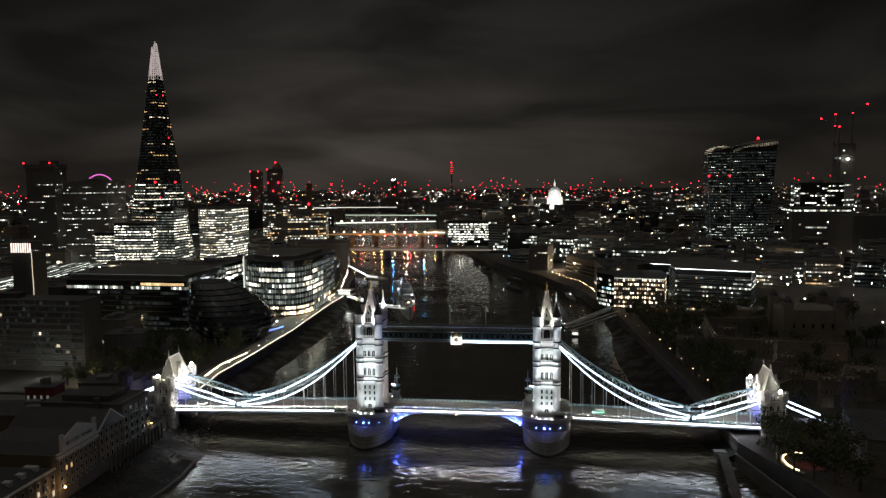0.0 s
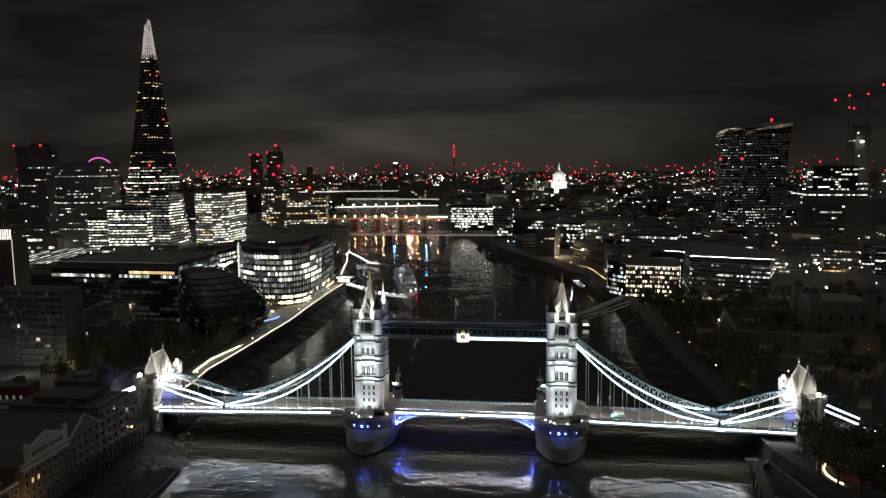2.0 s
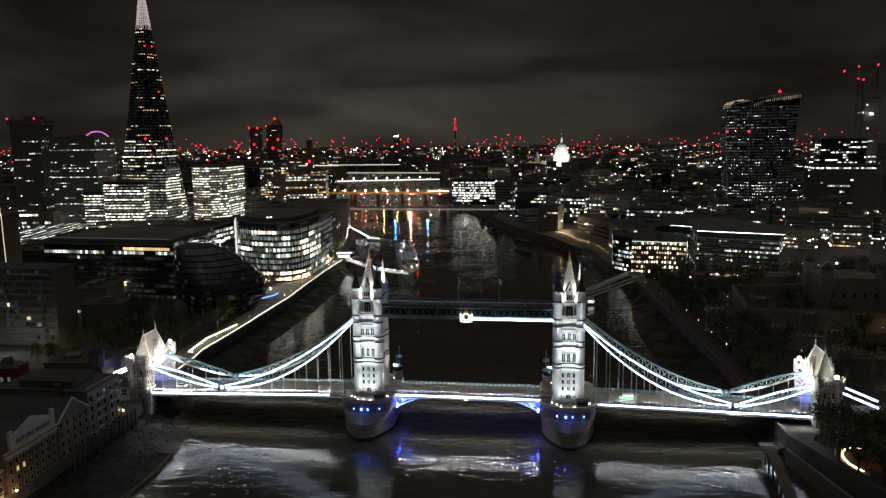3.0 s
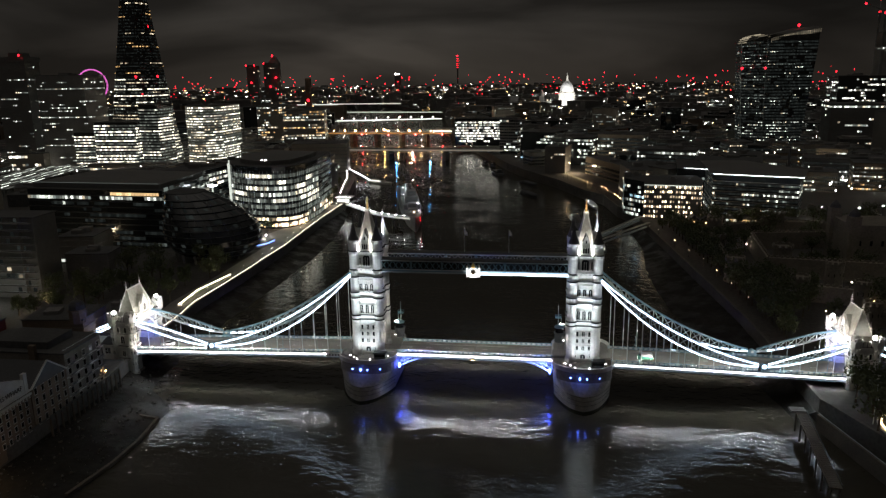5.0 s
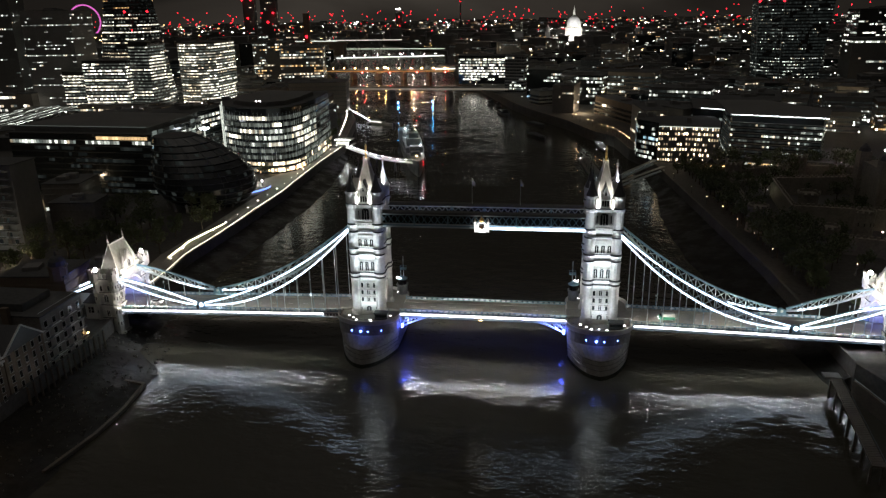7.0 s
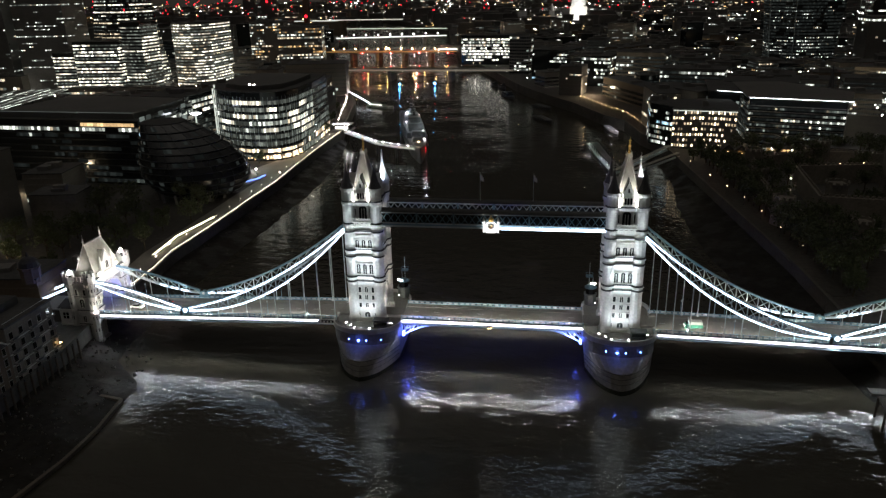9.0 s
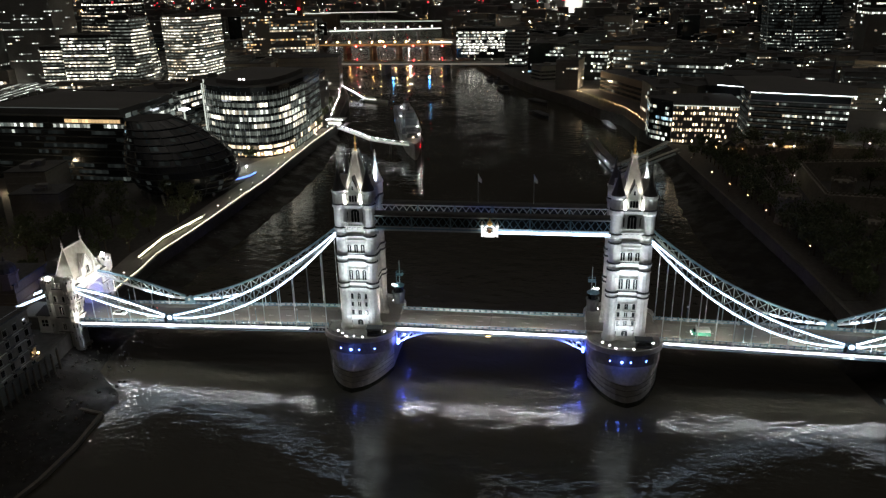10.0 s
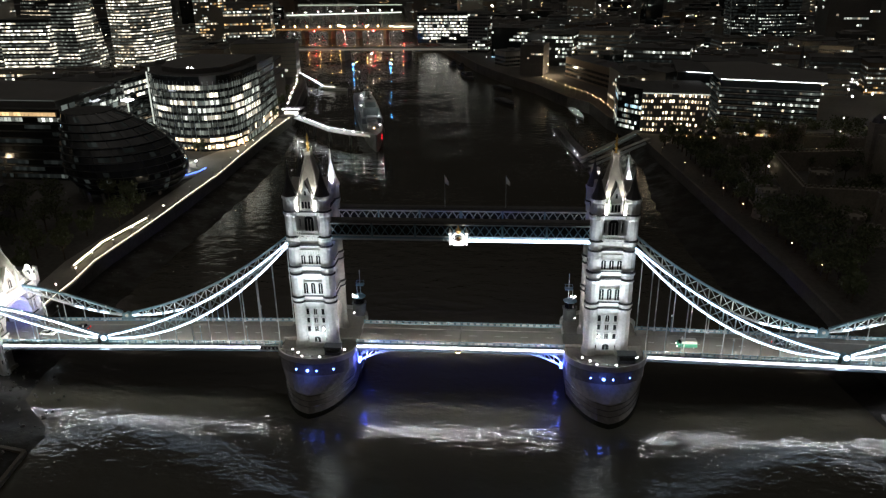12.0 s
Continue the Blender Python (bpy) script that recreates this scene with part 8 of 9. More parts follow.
# pier house and lit gangway
TAKEN.append((-165, 375, 14))
ph = thing("pier_house", (-153, 362, 4), "small glass pier house outlined in white lamps", "pier house")
part("floor", Geo().box(-152, 362, 3.6, 17, 14, 0.6), CONCRETE, ph)
part("glass_room", Geo().box(-152, 362, 4.2, 13, 10, 4), GLASS, ph)
part("roof", Geo().box(-152, 362, 8.2, 15, 12, 0.6), LEAD, ph)
part("window_light", Geo().box(-152, 356.7, 5.0, 11, 0.2, 2.2), WIN_BRIGHT, ph)
for k in range(5):
    part("lamp", beacon(-158 + k * 3, 355.5, 9.2, 0.25), GLOBE_WHITE, ph)
GW = [(-147, 352), (-127, 328), (-111, 308), (-94, 297), (-78, 290)]
gw = thing("ship_gangway", (-112, 310, 0), "covered gangway with white lamps leading to the moored warship", "gangway")
part("walkway", Geo().path([(x, y, 3.2) for x, y in GW], 4, 0.6), STEEL_PALE, gw)
for s in (-1, 1):
    part("side_truss", Geo().path([(x, y + s * 2, 4.9) for x, y in GW], 0.25, 0.25), STEEL_PALE, gw)
part("light_line", Geo().path([(x, y - 2.1, 3.6) for x, y in GW], 0.3, 0.3), WIN_COOL, gw, "pale light line")
for x, y in along(GW, 8):
    part("lamp", beacon(x, y - 1.6, 5.6, 0.24), GLOBE_WHITE, gw)
for x, y in GW[1:]:
    part("dolphin_pile", Geo().rod((x, y, WATER_Z - 3), (x, y, 3.2), 0.7, 8), STEEL_DARK, gw)


# ---------------------------------------------------------------- boats
def hull_geo(x, y, length, beam, turn, z0, z1, sharp=0.32):
    """A hull pointing along its own -y, turned about z."""
    pts, low = [], []
    c, s = math.cos(turn), math.sin(turn)
    prof = [(0.0, 0.06), (0.06, 0.35), (0.14, 0.62), (sharp, 0.92), (0.6, 1.0), (0.88, 0.92), (1.0, 0.7)]
    side = [(w * beam / 2, length * (u - 0.5)) for u, w in prof]
    out = side + [(-a, b) for a, b in side[::-1]]
    g = Geo()
    n = len(out)
    vs = []
    for z, k in ((z0, 0.82), (z1, 1.0)):
        for a, b in out:
            zz = z + (1.6 if z == z1 and b < -length * 0.3 else 0) * (-(b / length) - 0.3) * 5 * (z1 - z0) / 6
            vs.append((x + a * k * c - b * s, y + a * k * s + b * c, zz))
    g.add(vs, [tuple(range(n)), tuple(range(2 * n - 1, n - 1, -1))] + [(i, n + i, n + (i + 1) % n, (i + 1) % n) for i in range(n)])
    return g


def local(x, y, turn, a, b):
    c, s = math.cos(turn), math.sin(turn)
    return x + a * c - b * s, y + a * s + b * c


def warship():
    L, turn = 186.0, 0.235
    x, y = -94.0, 368.0
    t = thing("museum_warship", (x, y, WATER_Z), "grey camouflaged gun cruiser moored midstream", "warship")
    part("hull", hull_geo(x, y, L, 19.5, turn, WATER_Z - 2, 4.2, 0.36), NAVY, t)

    def put(name, a, b, z, sx, sy, sz, mat=NAVY, top=1.0, label=""):
        px, py = local(x, y, turn, a, b)
        return part(name, Geo().box(px, py, z, sx, sy, sz, turn, top), mat, t, label)
    put("superstructure", 0, -30, 4.2, 14, 34, 5)
    put("bridge_block", 0, -32, 9.2, 11, 18, 6)
    put("bridge_top", 0, -33, 15.2, 8, 9, 4)
    put("aft_structure", 0, 32, 4.2, 12, 26, 6)
    put("midship_house", 0, 2, 4.2, 15, 28, 3.5)
    for b in (-12, 14):
        px, py = local(x, y, turn, 0, b)
        part("funnel", Geo().lathe(px, py, [(3.2, 7), (3.0, 17), (3.3, 17.2), (3.3, 18)], 12), NAVY, t)
    for b in (-22, 6, 22):
        px, py = local(x, y, turn, 0, b)
        m = part("mast", Geo().rod((px, py, 10), (px, py, 33 if b != 22 else 27), 0.4, 6, 0.15), STEEL_DARK, t)
        part("yard", Geo().box(px, py, 25, 8, 0.3, 0.3, turn).box(px, py, 21, 3.5, 3.5, 0.4, turn), STEEL_DARK, m)
        for s in (-1, 1):
            qx, qy = local(px, py, turn, s * 3, 4)
            part("mast_leg", Geo().rod((qx, qy, 8), (px, py, 22), 0.25, 6), STEEL_DARK, m)
    for b, z in ((-62, 5.6), (-51, 8.0), (52, 6.2), (63, 4.6)):
        px, py = local(x, y, turn, 0, b)
        tu = part("gun_turret", Geo().box(px, py, z, 8.5, 9.5, 3.2, turn, 0.8).lathe(px, py, [(4, z - 2), (4, z)], 12), NAVY, t)
        for a in (-2.2, 0, 2.2):
            s = -1 if b < 0 else 1
            p0, p1 = local(px, py, turn, a, s * 4), local(px, py, turn, a, s * 13)
            part("gun_barrel", Geo().rod((*p0, z + 1.8), (*p1, z + 3.2), 0.32, 6), NAVY, tu)
    for a, b, z in ((3, -36, 14), (-4, -20, 9), (5, -60, 7), (-5, 5, 9), (4, 20, 9), (-3, 40, 11), (5, -44, 10)):
        px, py = local(x, y, turn, a, b)
        part("deck_lamp", beacon(px, py, z, 0.22), GLOBE_WHITE, t)
    px, py = local(x, y, turn, 0, -86)
    part("bow_lamp", beacon(px - 1.5, py + 5, 9, 0.4), GLOBE_WARM, t)
    for z in (3.5, 1.5):
        px, py = local(x, y, turn, 4.2, -88)
        part("red_light", beacon(px, py, z + 2, 0.4), LAMP_RED, t)
    for k in range(14):
        for s in (-1, 1):
            px, py = local(x, y, turn, s * (8.9 if 2 < k < 12 else 7), -70 + k * 10.5)
            part("deck_rail", Geo().box(px, py, 4.2, 0.1, 9.5, 1.1, turn), STEEL_DARK, t)


warship()
lamp("ship_deck_light", "POINT", (-76, 318, 19), (0, 0, 0), 900, (0.9, 1.0, 0.95), 0.6)
lamp("ship_deck_light", "POINT", (-100, 378, 14), (0, 0, 0), 800, (0.9, 1.0, 0.95), 0.6)


def boat(x, y, L, beam, turn, label, mat=None, cabin=True, lit=0):
    t = thing("river_boat", (x, y, WATER_Z), label, "boat", "moored river boats")
    part("hull", hull_geo(x, y, L, beam, turn, WATER_Z - 0.8, WATER_Z + 1.9), mat or HULL, t)
    if cabin:
        px, py = local(x, y, turn, 0, L * 0.08)
        c = part("cabin", Geo().box(px, py, WATER_Z + 1.9, beam * 0.75, L * 0.5, 2.4, turn, 0.94), WHITE_PAINT if lit else STEEL_DARK, t)
        part("cabin_window", Geo().box(px, py, WATER_Z + 2.9, beam * 0.77, L * 0.42, 0.8, turn), WIN_BRIGHT if lit else GLASS, c)
        px, py = local(x, y, turn, 0, -L * 0.12)
        part("wheelhouse", Geo().box(px, py, WATER_Z + 4.3, beam * 0.5, L * 0.12, 2.2, turn, 0.9), STEEL_DARK, t)
        part("mast", Geo().rod((px, py, WATER_Z + 6), (px, py, WATER_Z + 10), 0.12), STEEL_DARK, t)
    else:
        px, py = local(x, y, turn, 0, 0)
        part("cargo_hold", Geo().box(px, py, WATER_Z + 1.9, beam * 0.7, L * 0.7, 0.9, turn), STEEL_DARK, t)
    return t


boat(-158, 530, 34, 9, 1.1, "white lit river boat beside its landing stage", WHITE_PAINT, True, 1)
boat(-50, 705, 22, 7, 0.35, "dark river tug moored on the stream", None)
boat(-39, 684, 16, 6, 0.4, "small dark moored work boat", None)
boat(-28, 612, 40, 11, 0.3, "large dark moored passenger boat", None)
boat(11, 530, 36, 9, 0.5, "dark flat barge moored on the stream", None, False)
boat(13, 457, 38, 10, 0.4, "dark moored barge near the embankment", None, False)
for x, y, z, r in ((-172, 700, -2.4, 0.9), (-127, 706, -2.2, 0.9)):
    b = thing("blue_marker_light", (x, y, WATER_Z), "blue marker light on a river buoy", "buoy", "river buoys")
    part("float", Geo().lathe(x, y, [(1.2, WATER_Z - 0.5), (1.2, WATER_Z + 0.6), (0.4, WATER_Z + 1.4), (0.3, z)], 8), HULL, b)
    part("light", beacon(x, y, z + 0.6, r), glow("buoy_blue", (0.05, 0.3, 1.0), 60, lights=True) if r and not bpy.data.materials.get("buoy_blue") else bpy.data.materials["buoy_blue"], b)
lg = thing("landing_stage", (-185, 560, 0), "landing stage with a white-lit gangway", "landing stage")
part("gangway", Geo().path([(-207, 586, 4.0), (-185, 556, 1.0), (-168, 535, -3.0)], 3, 0.5), STEEL_PALE, lg)
part("light_line", Geo().path([(-207, 585, 4.8), (-185, 554.6, 1.8), (-168, 533.6, -2.2)], 0.4, 0.3), LED_SOFT, lg)
part("pontoon", Geo().box(-170, 548, WATER_Z - 0.5, 10, 34, 1.6, 0.2), STEEL_DARK, lg)

# tower pier: long pontoon and its gangways
tpn = thing("river_pontoon", (56, 275, WATER_Z), "long floating pier with a dark roof and small lamps", "pontoon")
part("pontoon", Geo().path([(52, 352, -4.8), (57.5, 296, -4.8), (66, 240, -4.8)], 8, 1.6), STEEL_DARK, tpn)
part("shelter_roof", Geo().path([(53, 340, -0.6), (57.5, 296, -0.6), (64.5, 250, -0.6)], 5, 0.3), ROOF, tpn)
for k in range(12):
    py = 344 - k * 8.8
    px = 57.5 - 5.5 * (py - 296) / 56 if py > 296 else 57.5 + 8.5 * (296 - py) / 56
    if k in (0, 6, 8, 9):
        part("pontoon_lamp", beacon(px - 3.2, py, -2.2, 0.14), GLOBE_WHITE, tpn)
    part("shelter_post", Geo().rod((px - 2.2, py, -4.0), (px - 2.2, py, -0.7), 0.15), STEEL_DARK, tpn)
    part("mooring_pile", Geo().rod((px + 4.4, py, WATER_Z - 1), (px + 4.4, py, 0.6), 0.3), STEEL_DARK, tpn)
for k, (a, b) in enumerate((((60, 250, -3.4), (101, 294, 4.4)), ((64, 240, -3.4), (104, 272, 4.2)))):
    gg = thing("pier_gangway", (80, 268, 0), "steel gangway with a light line to the floating pier", "gangway", "pier gangways")
    part("walkway", Geo().beam(a, b, 2.6, 0.4), STEEL_PALE, gg)
    part("truss_top", Geo().beam((a[0], a[1], a[2] + 2.6), (b[0], b[1], b[2] + 2.6), 2.8, 0.2), LEAD, gg)
    if k == 0:
        part("light_line", Geo().beam((a[0] + 1, a[1] - 1, a[2] + 2.2), (b[0] + 1, b[1] - 1, b[2] + 2.2), 0.2, 0.2), WIN_DIM, gg)
kk = thing("floating_kiosk", (66, 226, WATER_Z), "lit floating kiosk by the pier", "kiosk")
part("float", Geo().box(66, 226, WATER_Z - 0.5, 7, 9, 1.5), STEEL_DARK, kk)
part("cabin", Geo().box(66, 226, WATER_Z + 1, 5, 7, 3), WHITE_PAINT, kk)
part("window", Geo().box(66, 222.4, WATER_Z + 1.8, 4, 0.2, 1.4), WIN_BRIGHT, kk)
bs = thing("moored_boat_line", (71, 405, WATER_Z), "row of small moored boats with white rail lamps", "boat")
part("hull", hull_geo(71, 405, 46, 7, 0.12, WATER_Z - 0.8, WATER_Z + 1.6), HULL, bs)
for k in range(10):
    px, py = local(71, 405, 0.12, -2 + 4 * (k % 2), -20 + k * 4.4)
    part("rail_lamp", beacon(px, py, WATER_Z + 2.6, 0.1), GLOBE_WHITE, bs)


# ---------------------------------------------------------------- trees
def tree_model(seed, h, spread):
    r = random.Random(seed)
    t = thing("tree", (0, 0, 0), "leafy dark green city tree", "tree", "park trees")
    tr = Geo().rod((0, 0, -0.2), (0, 0, h * 0.45), 0.38, 8, 0.24)
    for k in range(6):
        a = k * 1.05 + r.uniform(-0.3, 0.3)
        tr.rod((0, 0, h * r.uniform(0.28, 0.45)), (math.cos(a) * spread * 0.6, math.sin(a) * spread * 0.6, h * r.uniform(0.55, 0.8)), 0.18, 6, 0.06)
    part("trunk", tr, BARK, t)
    g = Geo()
    hubs = [(r.uniform(-1, 1) * spread * 0.55, r.uniform(-1, 1) * spread * 0.55, h * r.uniform(0.45, 0.88), spread * r.uniform(0.3, 0.5)) for _ in range(13)]
    for hx, hy, hz, hr in hubs:
        for _ in range(46):
            v = Vector((r.gauss(0, 1), r.gauss(0, 1), r.gauss(0, 0.8))).normalized() * hr * r.uniform(0.65, 1.08)
            c = Vector((hx, hy, hz)) + v
            s = r.uniform(0.35, 0.75)
            u = Vector((r.uniform(-1, 1), r.uniform(-1, 1), r.uniform(-1, 1))).normalized() * s
            w = u.cross(Vector((r.uniform(-1, 1), r.uniform(-1, 1), r.uniform(-1, 1)))).normalized() * s * 0.8
            g.add([tuple(c - u), tuple(c - w * 0.6 + u * 0.1), tuple(c + u), tuple(c + w * 0.9)], [(0, 1, 2), (0, 2, 3)])
    part("crown", g, LEAF, t)
    return t


MODELS = [tree_model(3, 13, 5.5), tree_model(5, 16, 6.5), tree_model(9, 10, 4.5)]
# each model stands where its first tree grows
first = [(-208, 60), (-190, 96), (-172, 52)]
spots = []
tr_rnd = random.Random(21)
for _ in range(400):
    x, y = tr_rnd.uniform(-228, -160), tr_rnd.uniform(26, 132)
    if len(spots) < 30 and all(math.hypot(x - a, y - b) > 8 for a, b in spots + first) and not (abs(x + 232) < 16 and abs(y - 108) < 14) and not (x > -176 and 10 < y < 36):
        spots.append((x, y))
north = []
for _ in range(2400):
    x, y = tr_rnd.uniform(126, 330), tr_rnd.uniform(22, 290)
    if len(north) >= 125:
        break
    if x < 134 and y > 120 or 150 < x < 300 and 95 < y < 240 and tr_rnd.random() < 0.6:
        continue
    if 162 < x < 205 and y < 70:
        continue
    if all(math.hypot(x - a, y - b) > 7.5 for a, b in north):
        north.append((x, y))
extra = [(145, -26), (133, -22), (152, -30), (146, 14), (156, 12), (149, -52), (-176, 236), (-158, 330), (-163, 345), (-170, 390), (-178, 430), (205, 290), (168, 292), (176, 286), (154, 292),
         (112, 262), (118, 268), (140, 430)]
extra += [(128 - 0.045 * (y - 60) + 2.6 * math.sin(y * 0.7), y) for y in range(40, 262, 9)] + [(136 - 0.04 * (y - 60) + 2.2 * math.sin(y * 1.3), y + 4) for y in range(60, 250, 13)]
for k, (x, y) in enumerate(first):
    MODELS[k].location = (x, y, LAND_Z)
for k, (x, y) in enumerate(spots + north + extra):
    m = MODELS[k % 3]
    a = tr_rnd.uniform(0, 360)
    copy_thing(m, pose(x, y, LAND_Z, 0, 0, a) @ Matrix.Diagonal((1, 1, tr_rnd.uniform(0.85, 1.15), 1)))
for k, (x, y) in enumerate(((141, -28), (137, -22), (153, -26), (148, -34), (135, -30), (159, -27), (140, -34), (146, -60), (152, -66), (134, -52), (139, -58), (156, -44), (150, -48), (131, -44))):
    copy_thing(MODELS[k % 2], pose(x, y, LAND_Z, 0, 0, k * 67) @ Matrix.Diagonal((1.15, 1.15, 1.05, 1)))


# ---------------------------------------------------------------- castle on the north bank
CASTLE = surface("old_castle_stone", (0.24, 0.215, 0.175), 0.9, grain=0.9, spread=0.35, stain=0.1, bump=0.5, depth=0.1)


def crenel_wall(x0, y0, x1, y1, h, thick=2.2):
    t = thing("castle_wall", ((x0 + x1) / 2, (y0 + y1) / 2, LAND_Z), "old pale stone curtain wall with battlements", "castle wall", "castle walls")
    part("curtain", Geo().beam((x0, y0, LAND_Z + h / 2 - 0.2), (x1, y1, LAND_Z + h / 2 - 0.2), thick, h), CASTLE, t)
    L = math.hypot(x1 - x0, y1 - y0)
    n = int(L / 2.6)
    g = Geo()
    for k in range(n):
        u = (k + 0.5) / n
        g.box(x0 + (x1 - x0) * u, y0 + (y1 - y0) * u, LAND_Z + h - 0.2, 1.5, 0.7, 1.2, math.atan2(y1 - y0, x1 - x0))
    part("merlon", g, CASTLE, t, kind="stuff")
    return t


def castle_tower(x, y, r, h, n=12, label="round old stone castle tower with battlements"):
    t = thing("castle_tower", (x, y, LAND_Z), label, "castle tower", "castle towers")
    part("shaft", Geo().lathe(x, y, [(r * 1.08, LAND_Z - 0.2), (r, LAND_Z + 2), (r, LAND_Z + h), (r * 1.05, LAND_Z + h + 0.2), (r * 1.05, LAND_Z + h + 0.8)], n, math.pi / 4), CASTLE, t)
    for k in range(10):
        a = 2 * math.pi * k / 10
        part("merlon", Geo().box(x + r * 0.96 * math.cos(a), y + r * 0.96 * math.sin(a), LAND_Z + h + 0.8, 0.7, r * 0.36, 1.2, a), CASTLE, t)
    for k in range(4):
        a = -math.pi / 2 + (k - 1.5) * 0.6
        part("arrow_slit", Geo().box(x + r * math.cos(a), y + r * math.sin(a), LAND_Z + h * 0.55, 0.12, 0.35, 1.8, a), GLASS, t)
    return t


for a in ((129, 128, 134, 190), (129, 128, 152, 96), (152, 96, 178, 88), (134, 190, 142, 236), (142, 236, 190, 262), (190, 262, 262, 248), (178, 88, 250, 82), (168, 60, 200, 55), (158, 44, 170, 58), (205, 50, 260, 46)):
    crenel_wall(*a, 8.5 if a[0] < 160 else 7.5)
for a in ((129, 128, 5, 12), (134, 190, 4.5, 11), (152, 96, 4.5, 11), (142, 236, 5, 12), (178, 88, 4, 11), (190, 262, 5, 12), (176, 118, 4.5, 13), (201, 52, 7, 14), (170, 58, 4, 10)):
    castle_tower(*a)
for a in ((160, 150, 5.5, 14, 4, "square old stone castle tower with battlements"), (178, 36, 4, 13, 4, "square pale gate tower with battlements"), (188, 34, 4, 14, 4, "square pale gate tower with battlements")):
    castle_tower(*a)
for a in ((150, 140, 158, 205), (158, 205, 230, 214), (150, 140, 225, 128)):
    crenel_wall(*a, 11, 2.6)
kp = thing("castle_keep", (215, 172, LAND_Z), "great square stone keep with four corner turrets", "castle keep")
part("keep_wall", Geo().box(215, 172, LAND_Z - 0.2, 34, 30, 26), CASTLE, kp)
for sx in (-1, 1):
    for sy in (-1, 1):
        tt = part("keep_turret", Geo().box(215 + sx * 16, 172 + sy * 14, LAND_Z, 6, 6, 31), CASTLE, kp)
        part("cap", Geo().lathe(215 + sx * 16, 172 + sy * 14, [(3.2, LAND_Z + 31), (2.6, LAND_Z + 33), (0.3, LAND_Z + 35.5)], 10), SLATE, tt)
for k in range(5):
    part("keep_window", Geo().box(203 + k * 6, 156.95, LAND_Z + 14, 1.4, 0.1, 3), GLASS, kp)
tr_l = random.Random(4)
for k in range(30):
    x, y = tr_l.uniform(136, 330), tr_l.uniform(60, 285)
    lamp_post("castle_lamp", x, y, 4.0, tr_l.uniform(3.5, 6), 0.16, tr_l.choice((GLOBE_WARM, GLOBE_WARM, GLOBE)), "small warm lamp in the castle grounds", "castle lamps")
for x, y in ((166, 283), (178, 279), (190, 275), (202, 271), (214, 268), (226, 265), (238, 262)):
    lamp_post("plaza_lamp", x, y, 4.0, 4, 0.24, GLOBE, "white lamp on the visitor plaza", "plaza lamps")
for x, y, r in ((262, 306, 0.6), (284, 318, 0.4), (236, 306, 0.35), (310, 330, 0.35)):
    lamp_post("tall_street_lamp", x, y, 4.0, 9, r, GLOBE_WHITE, "tall white street lamp on the hill road", "hill road lamps")
single("visitor_plaza", Geo().prism([(150, 276), (240, 255), (262, 285), (158, 300)], 4.0, 4.12), PAVING, "pale paved visitor plaza", "pavement", kind="structure")
single("wharf_paving", Geo().path([(127, 40, 4.1), (122, 76, 4.1), (118, 134, 4.1), (112, 206, 4.1), (106, 280, 4.1), (101, 330, 4.1)], 9, 0.2), LAND, "paved castle wharf walk", "pavement", kind="structure")
cs = thing("church_spire", (236, 392, LAND_Z), "dark church with a thin pointed spire", "church")
part("church_tower", Geo().box(236, 392, 3.8, 9, 9, 22), PALE_WALL, cs)
part("spire", Geo().lathe(236, 392, [(4.4, 25.8), (2.4, 34), (0.2, 52)], 8), SLATE, cs)

# ---------------------------------------------------------------- dock side on the near north bank
th = block("dock_hotel", [(160, -52), (166, -14), (200, -22), (196, -62)], 14.5, "concrete dockside hotel block with ribbed end wall", "hotel", CONCRETE, 3.2, 3.0, lambda i, f: 0.06, WAR, band_mat=CONCRETE, reserve=False)
for k in range(5):
    part("window_light", Geo().box(158.6 + k * 0.0, -46 + k * 6, 8 + (k % 2) * 3.2, 0.2, 0.9, 1.0), WIN_WARM, th)
single("dock_quay", Geo().prism([(122, -22), (136, -60), (150, -120), (215, -120), (215, -14), (146, -14)], 4.0, 4.14), LAND, "dark dock quay with road", "pavement", kind="structure")
fo = thing("sunken_light_ring", (141, -43, 4), "curved steps outlined by warm glowing lights", "steps")
ARC = [(141 + 7.5 * math.cos(a), -42 + 11 * math.sin(a)) for a in (0.9 + k * 0.28 for k in range(13))]
part("curved_step", Geo().path([(x, y, 4.35) for x, y in ARC], 1.4, 0.5), STONE_TRIM, fo)
part("step_light", Geo().path([(x + 0.5, y, 4.75) for x, y in ARC[1:-1]], 0.45, 0.35), glow("step_light", (1.0, 0.7, 0.35), 4, lights=True), fo, "warm glowing line")
part("pool", Geo().lathe(143, -43, [(5.6, 4.1), (5.6, 4.3)], 20), RED_BRICK, fo)
jt = thing("river_jetty", (110, -48, 1), "grey timber jetty deck on piles with a handrail", "jetty")
part("jetty_deck", Geo().beam((114, -27, 1.4), (108, -74, 1.4), 3.4, 0.5), WOOD, jt)
pk = Geo()
for k in range(40):
    pk.beam((112.5 - 6 * k / 40 + 0.1, -27.4 - 46.5 * k / 40, 1.68), (115.6 - 6 * k / 40, -27.0 - 46.5 * k / 40, 1.68), 0.9, 0.06)
part("plank", pk, WOOD, jt, kind="stuff")
part("end_platform", Geo().box(113.5, -24.5, 1.2, 5, 3.4, 0.6), CONCRETE, jt)
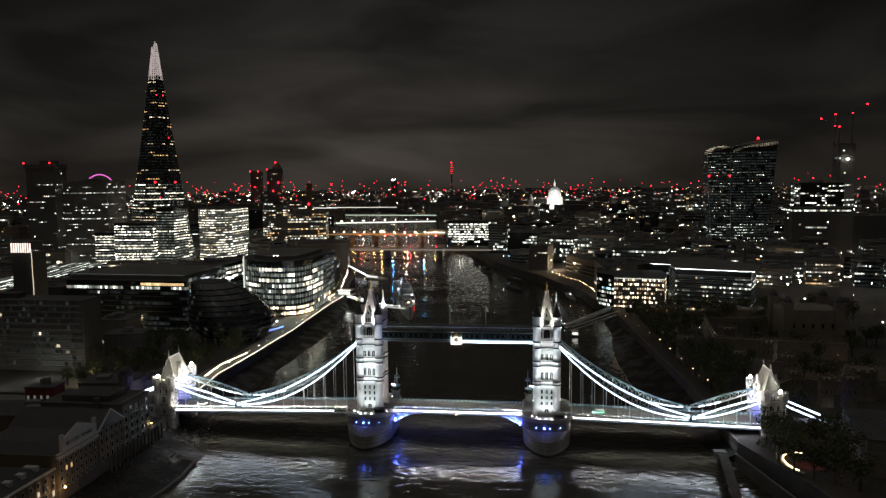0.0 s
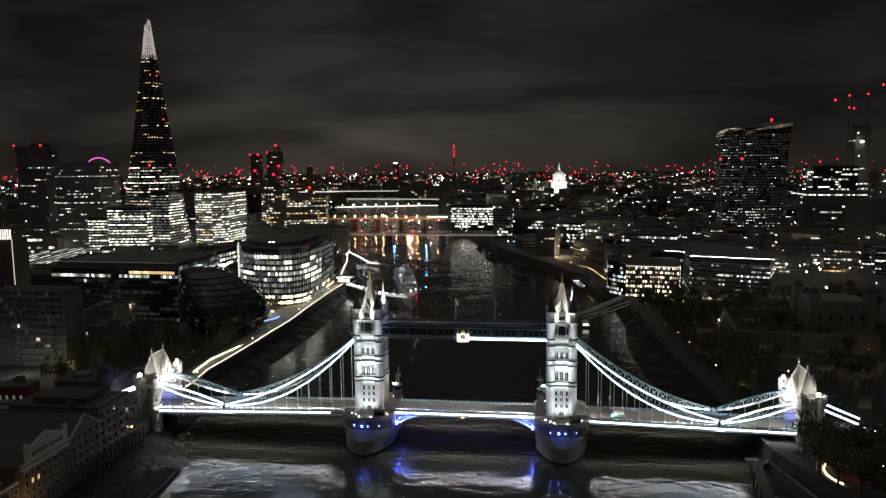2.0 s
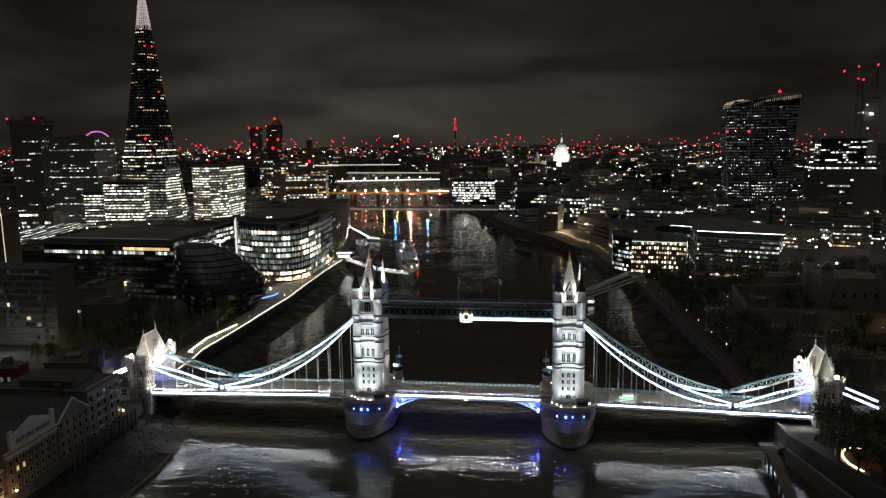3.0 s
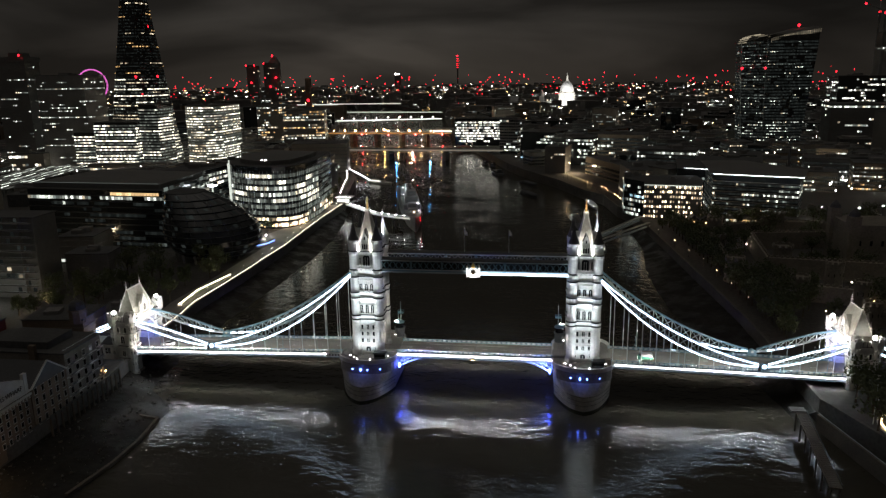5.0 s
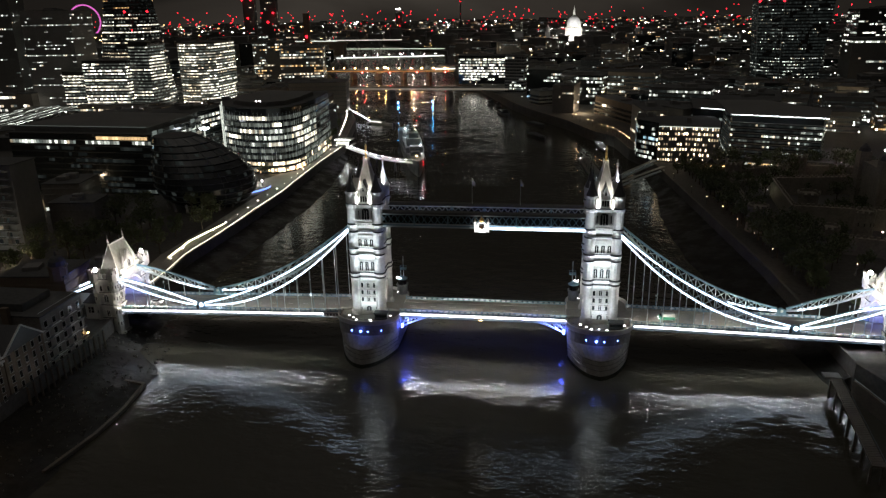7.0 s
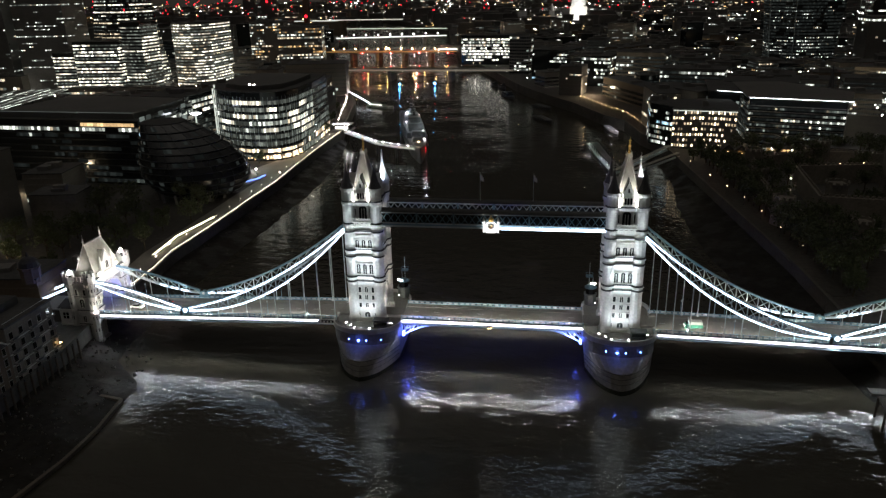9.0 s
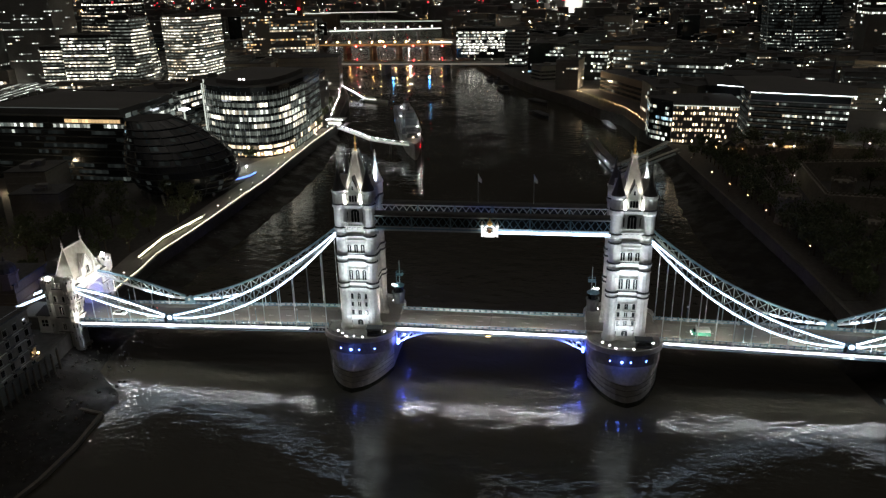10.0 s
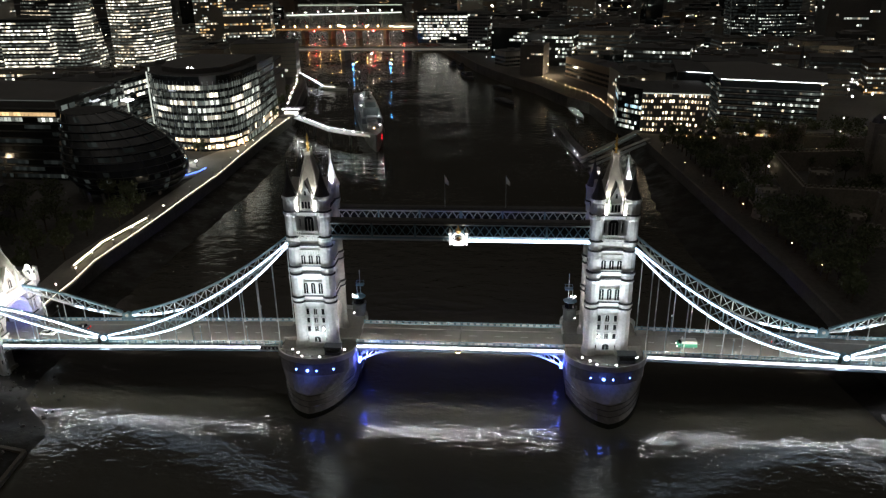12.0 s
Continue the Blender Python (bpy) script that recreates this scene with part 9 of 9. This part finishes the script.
for k in range(7):
    for s in (-1.5, 1.5):
        part("pile", Geo().rod((113.6 - 5.6 * k / 6 + s, -28 - 45 * k / 6, -9), (113.6 - 5.6 * k / 6 + s, -28 - 45 * k / 6, 1.6), 0.3, 8), WOOD, jt)
part("handrail", Geo().beam((115.6, -27, 2.6), (109.6, -74, 2.6), 0.12, 0.12), STEEL_DARK, jt)
lk = thing("lock_gate", (124, -50, 0), "dark timber lock gate with walkway beside the quay", "lock gate")
part("gate_leaf", Geo().beam((120, -26, -3.0), (131, -74, -3.0), 1.0, 8), WOOD, lk)
part("gate_rail", Geo().beam((120, -26, 1.4), (131, -74, 1.4), 0.15, 0.15), STEEL_PALE, lk)
for x, y in ((150, -36), (156, -34), (154, -60), (147, -62)):
    lamp_post("quay_lamp", x, y, 4.1, 4, 0.16, GLOBE_WARM, "warm lamp on the dock quay", "quay lamps")
si = thing("lit_signboard", (154.6, -35.5, 4), "bright white signboard beside the hotel", "signboard")
part("board", Geo().box(154.6, -35.5, 4.6, 3.6, 0.4, 1.6, 0.4), WHITE_PAINT, si)
part("light_bar", Geo().box(154.6, -35.9, 5.9, 3.4, 0.3, 0.3, 0.4), LED_SOFT, si)
fp = thing("quay_flagpole", (132, -38, 4), "tall pale flagpole on the quay", "flagpole")
part("pole", Geo().rod((132, -38, 4), (132, -38, 18), 0.16, 6, 0.07), STEEL_PALE, fp)


# ---------------------------------------------------------------- vehicles on the bridge
def car(x, y, turn, paint, label, van=False, green=False):
    z = deck_z(x) + 0.02
    L, W = (5.6, 2.1) if van else (4.4, 1.8)
    t = thing("van" if van else "car", (x, y, z), label, "van" if van else "car", "vehicles on the bridge")
    s = 1 if turn > 0 else -1
    h1 = 1.15 if van else 0.72
    part("body", Geo().box(x, y, z + 0.32, L, W, h1, 0, 0.97), paint, t)
    if van:
        part("roof_box", Geo().box(x - s * 0.5, y, z + 1.45, L * 0.76, W, 0.95, 0, 0.94), WHITE_PAINT, t)
        part("windscreen", Geo().box(x + s * 1.95, y, z + 1.3, 0.9, W * 0.9, 0.6, 0, 0.75), GLASS, t)
    else:
        part("cabin", Geo().box(x - s * 0.2, y, z + 1.03, L * 0.52, W * 0.92, 0.5, 0, 0.78), GLASS, t)
        part("roof", Geo().box(x - s * 0.2, y, z + 1.53, L * 0.38, W * 0.7, 0.05), paint, t)
    for a in (-0.31, 0.31):
        for b in (-1, 1):
            w = part("wheel", Geo().rod((x + a * L, y + b * (W / 2 - 0.22), z + 0.33), (x + a * L, y + b * (W / 2 + 0.02), z + 0.33), 0.33, 12), surface("rubber", (0.02, 0.02, 0.02), 0.9) if not bpy.data.materials.get("rubber") else bpy.data.materials["rubber"], t)
            part("rim", Geo().rod((x + a * L, y + b * (W / 2 + 0.02), z + 0.33), (x + a * L, y + b * (W / 2 + 0.05), z + 0.33), 0.2, 10), STEEL_PALE, w)
    for b in (-1, 1):
        part("headlight", Geo().box(x + s * L * 0.49, y + b * W * 0.36, z + 0.62, 0.16, 0.34, 0.2), glow("headlight", (1, 0.95, 0.85), 12) if not bpy.data.materials.get("headlight") else bpy.data.materials["headlight"], t)
        part("tail_light", Geo().box(x - s * L * 0.49, y + b * W * 0.38, z + 0.62, 0.12, 0.26, 0.18), bpy.data.materials.get("tail_light") or glow("tail_light", (1, 0.03, 0.02), 4), t)


car(64.8, -3.6, -1, GREEN_PAINT, "green and white delivery van on the roadway", True)
car(-127, -3.8, 1, WHITE_PAINT, "pale car on the southern side span")
car(92, -0.2, 1, STEEL_DARK, "dark car on the northern side span")
car(-118, 0.0, -1, STEEL_DARK, "dark car on the southern side span")
dk = thing("service_panel", (-56.5, -9.9, 8.2), "dark service panel under the deck edge by the pier", "service panel")
part("panel", Geo().box(-54.8, -9.8, 8.6, 6.4, 0.3, 0.9), STEEL_DARK, dk)
for k in range(5):
    part("cross_rib", Geo().box(-57.2 + k * 1.2, -9.98, 8.7, 0.5, 0.08, 0.6), STEEL_PALE, dk)
# street lamps along the bridge footways
for s in (-1, 1):
    for x in (-128, -112, -94, -76, -62, 62, 76, 94, 112, 128):
        lp = thing("bridge_lamp", (x, MIDDLE + s * 6.7, deck_z(x)), "slender blue lamp column on the bridge footway", "street lamp", "bridge lamps")
        part("post", Geo().rod((x, MIDDLE + s * 6.7, deck_z(x)), (x, MIDDLE + s * 6.7, deck_z(x) + 5.2), 0.1, 6, 0.06), STEEL_BLUE, lp)
        part("lantern", Geo().lathe(x, MIDDLE + s * 6.7, [(0.1, deck_z(x) + 5.2), (0.26, deck_z(x) + 5.5), (0.1, deck_z(x) + 5.9)], 8), STEEL_PALE, lp)

# amber street lamps round the road junction upriver on the south bank
for k, (x, y) in enumerate(((-268, 612), (-282, 640), (-300, 664), (-318, 628), (-262, 668), (-284, 700), (-318, 716), (-346, 706), (-270, 744), (-300, 752), (-350, 752), (-372, 726))):
    lamp_post("junction_lamp", x, y, 4.0, 12 + 3 * (k % 3), 0.5, GLOBE_WARM, "tall amber street lamp at a road junction", "junction lamps")
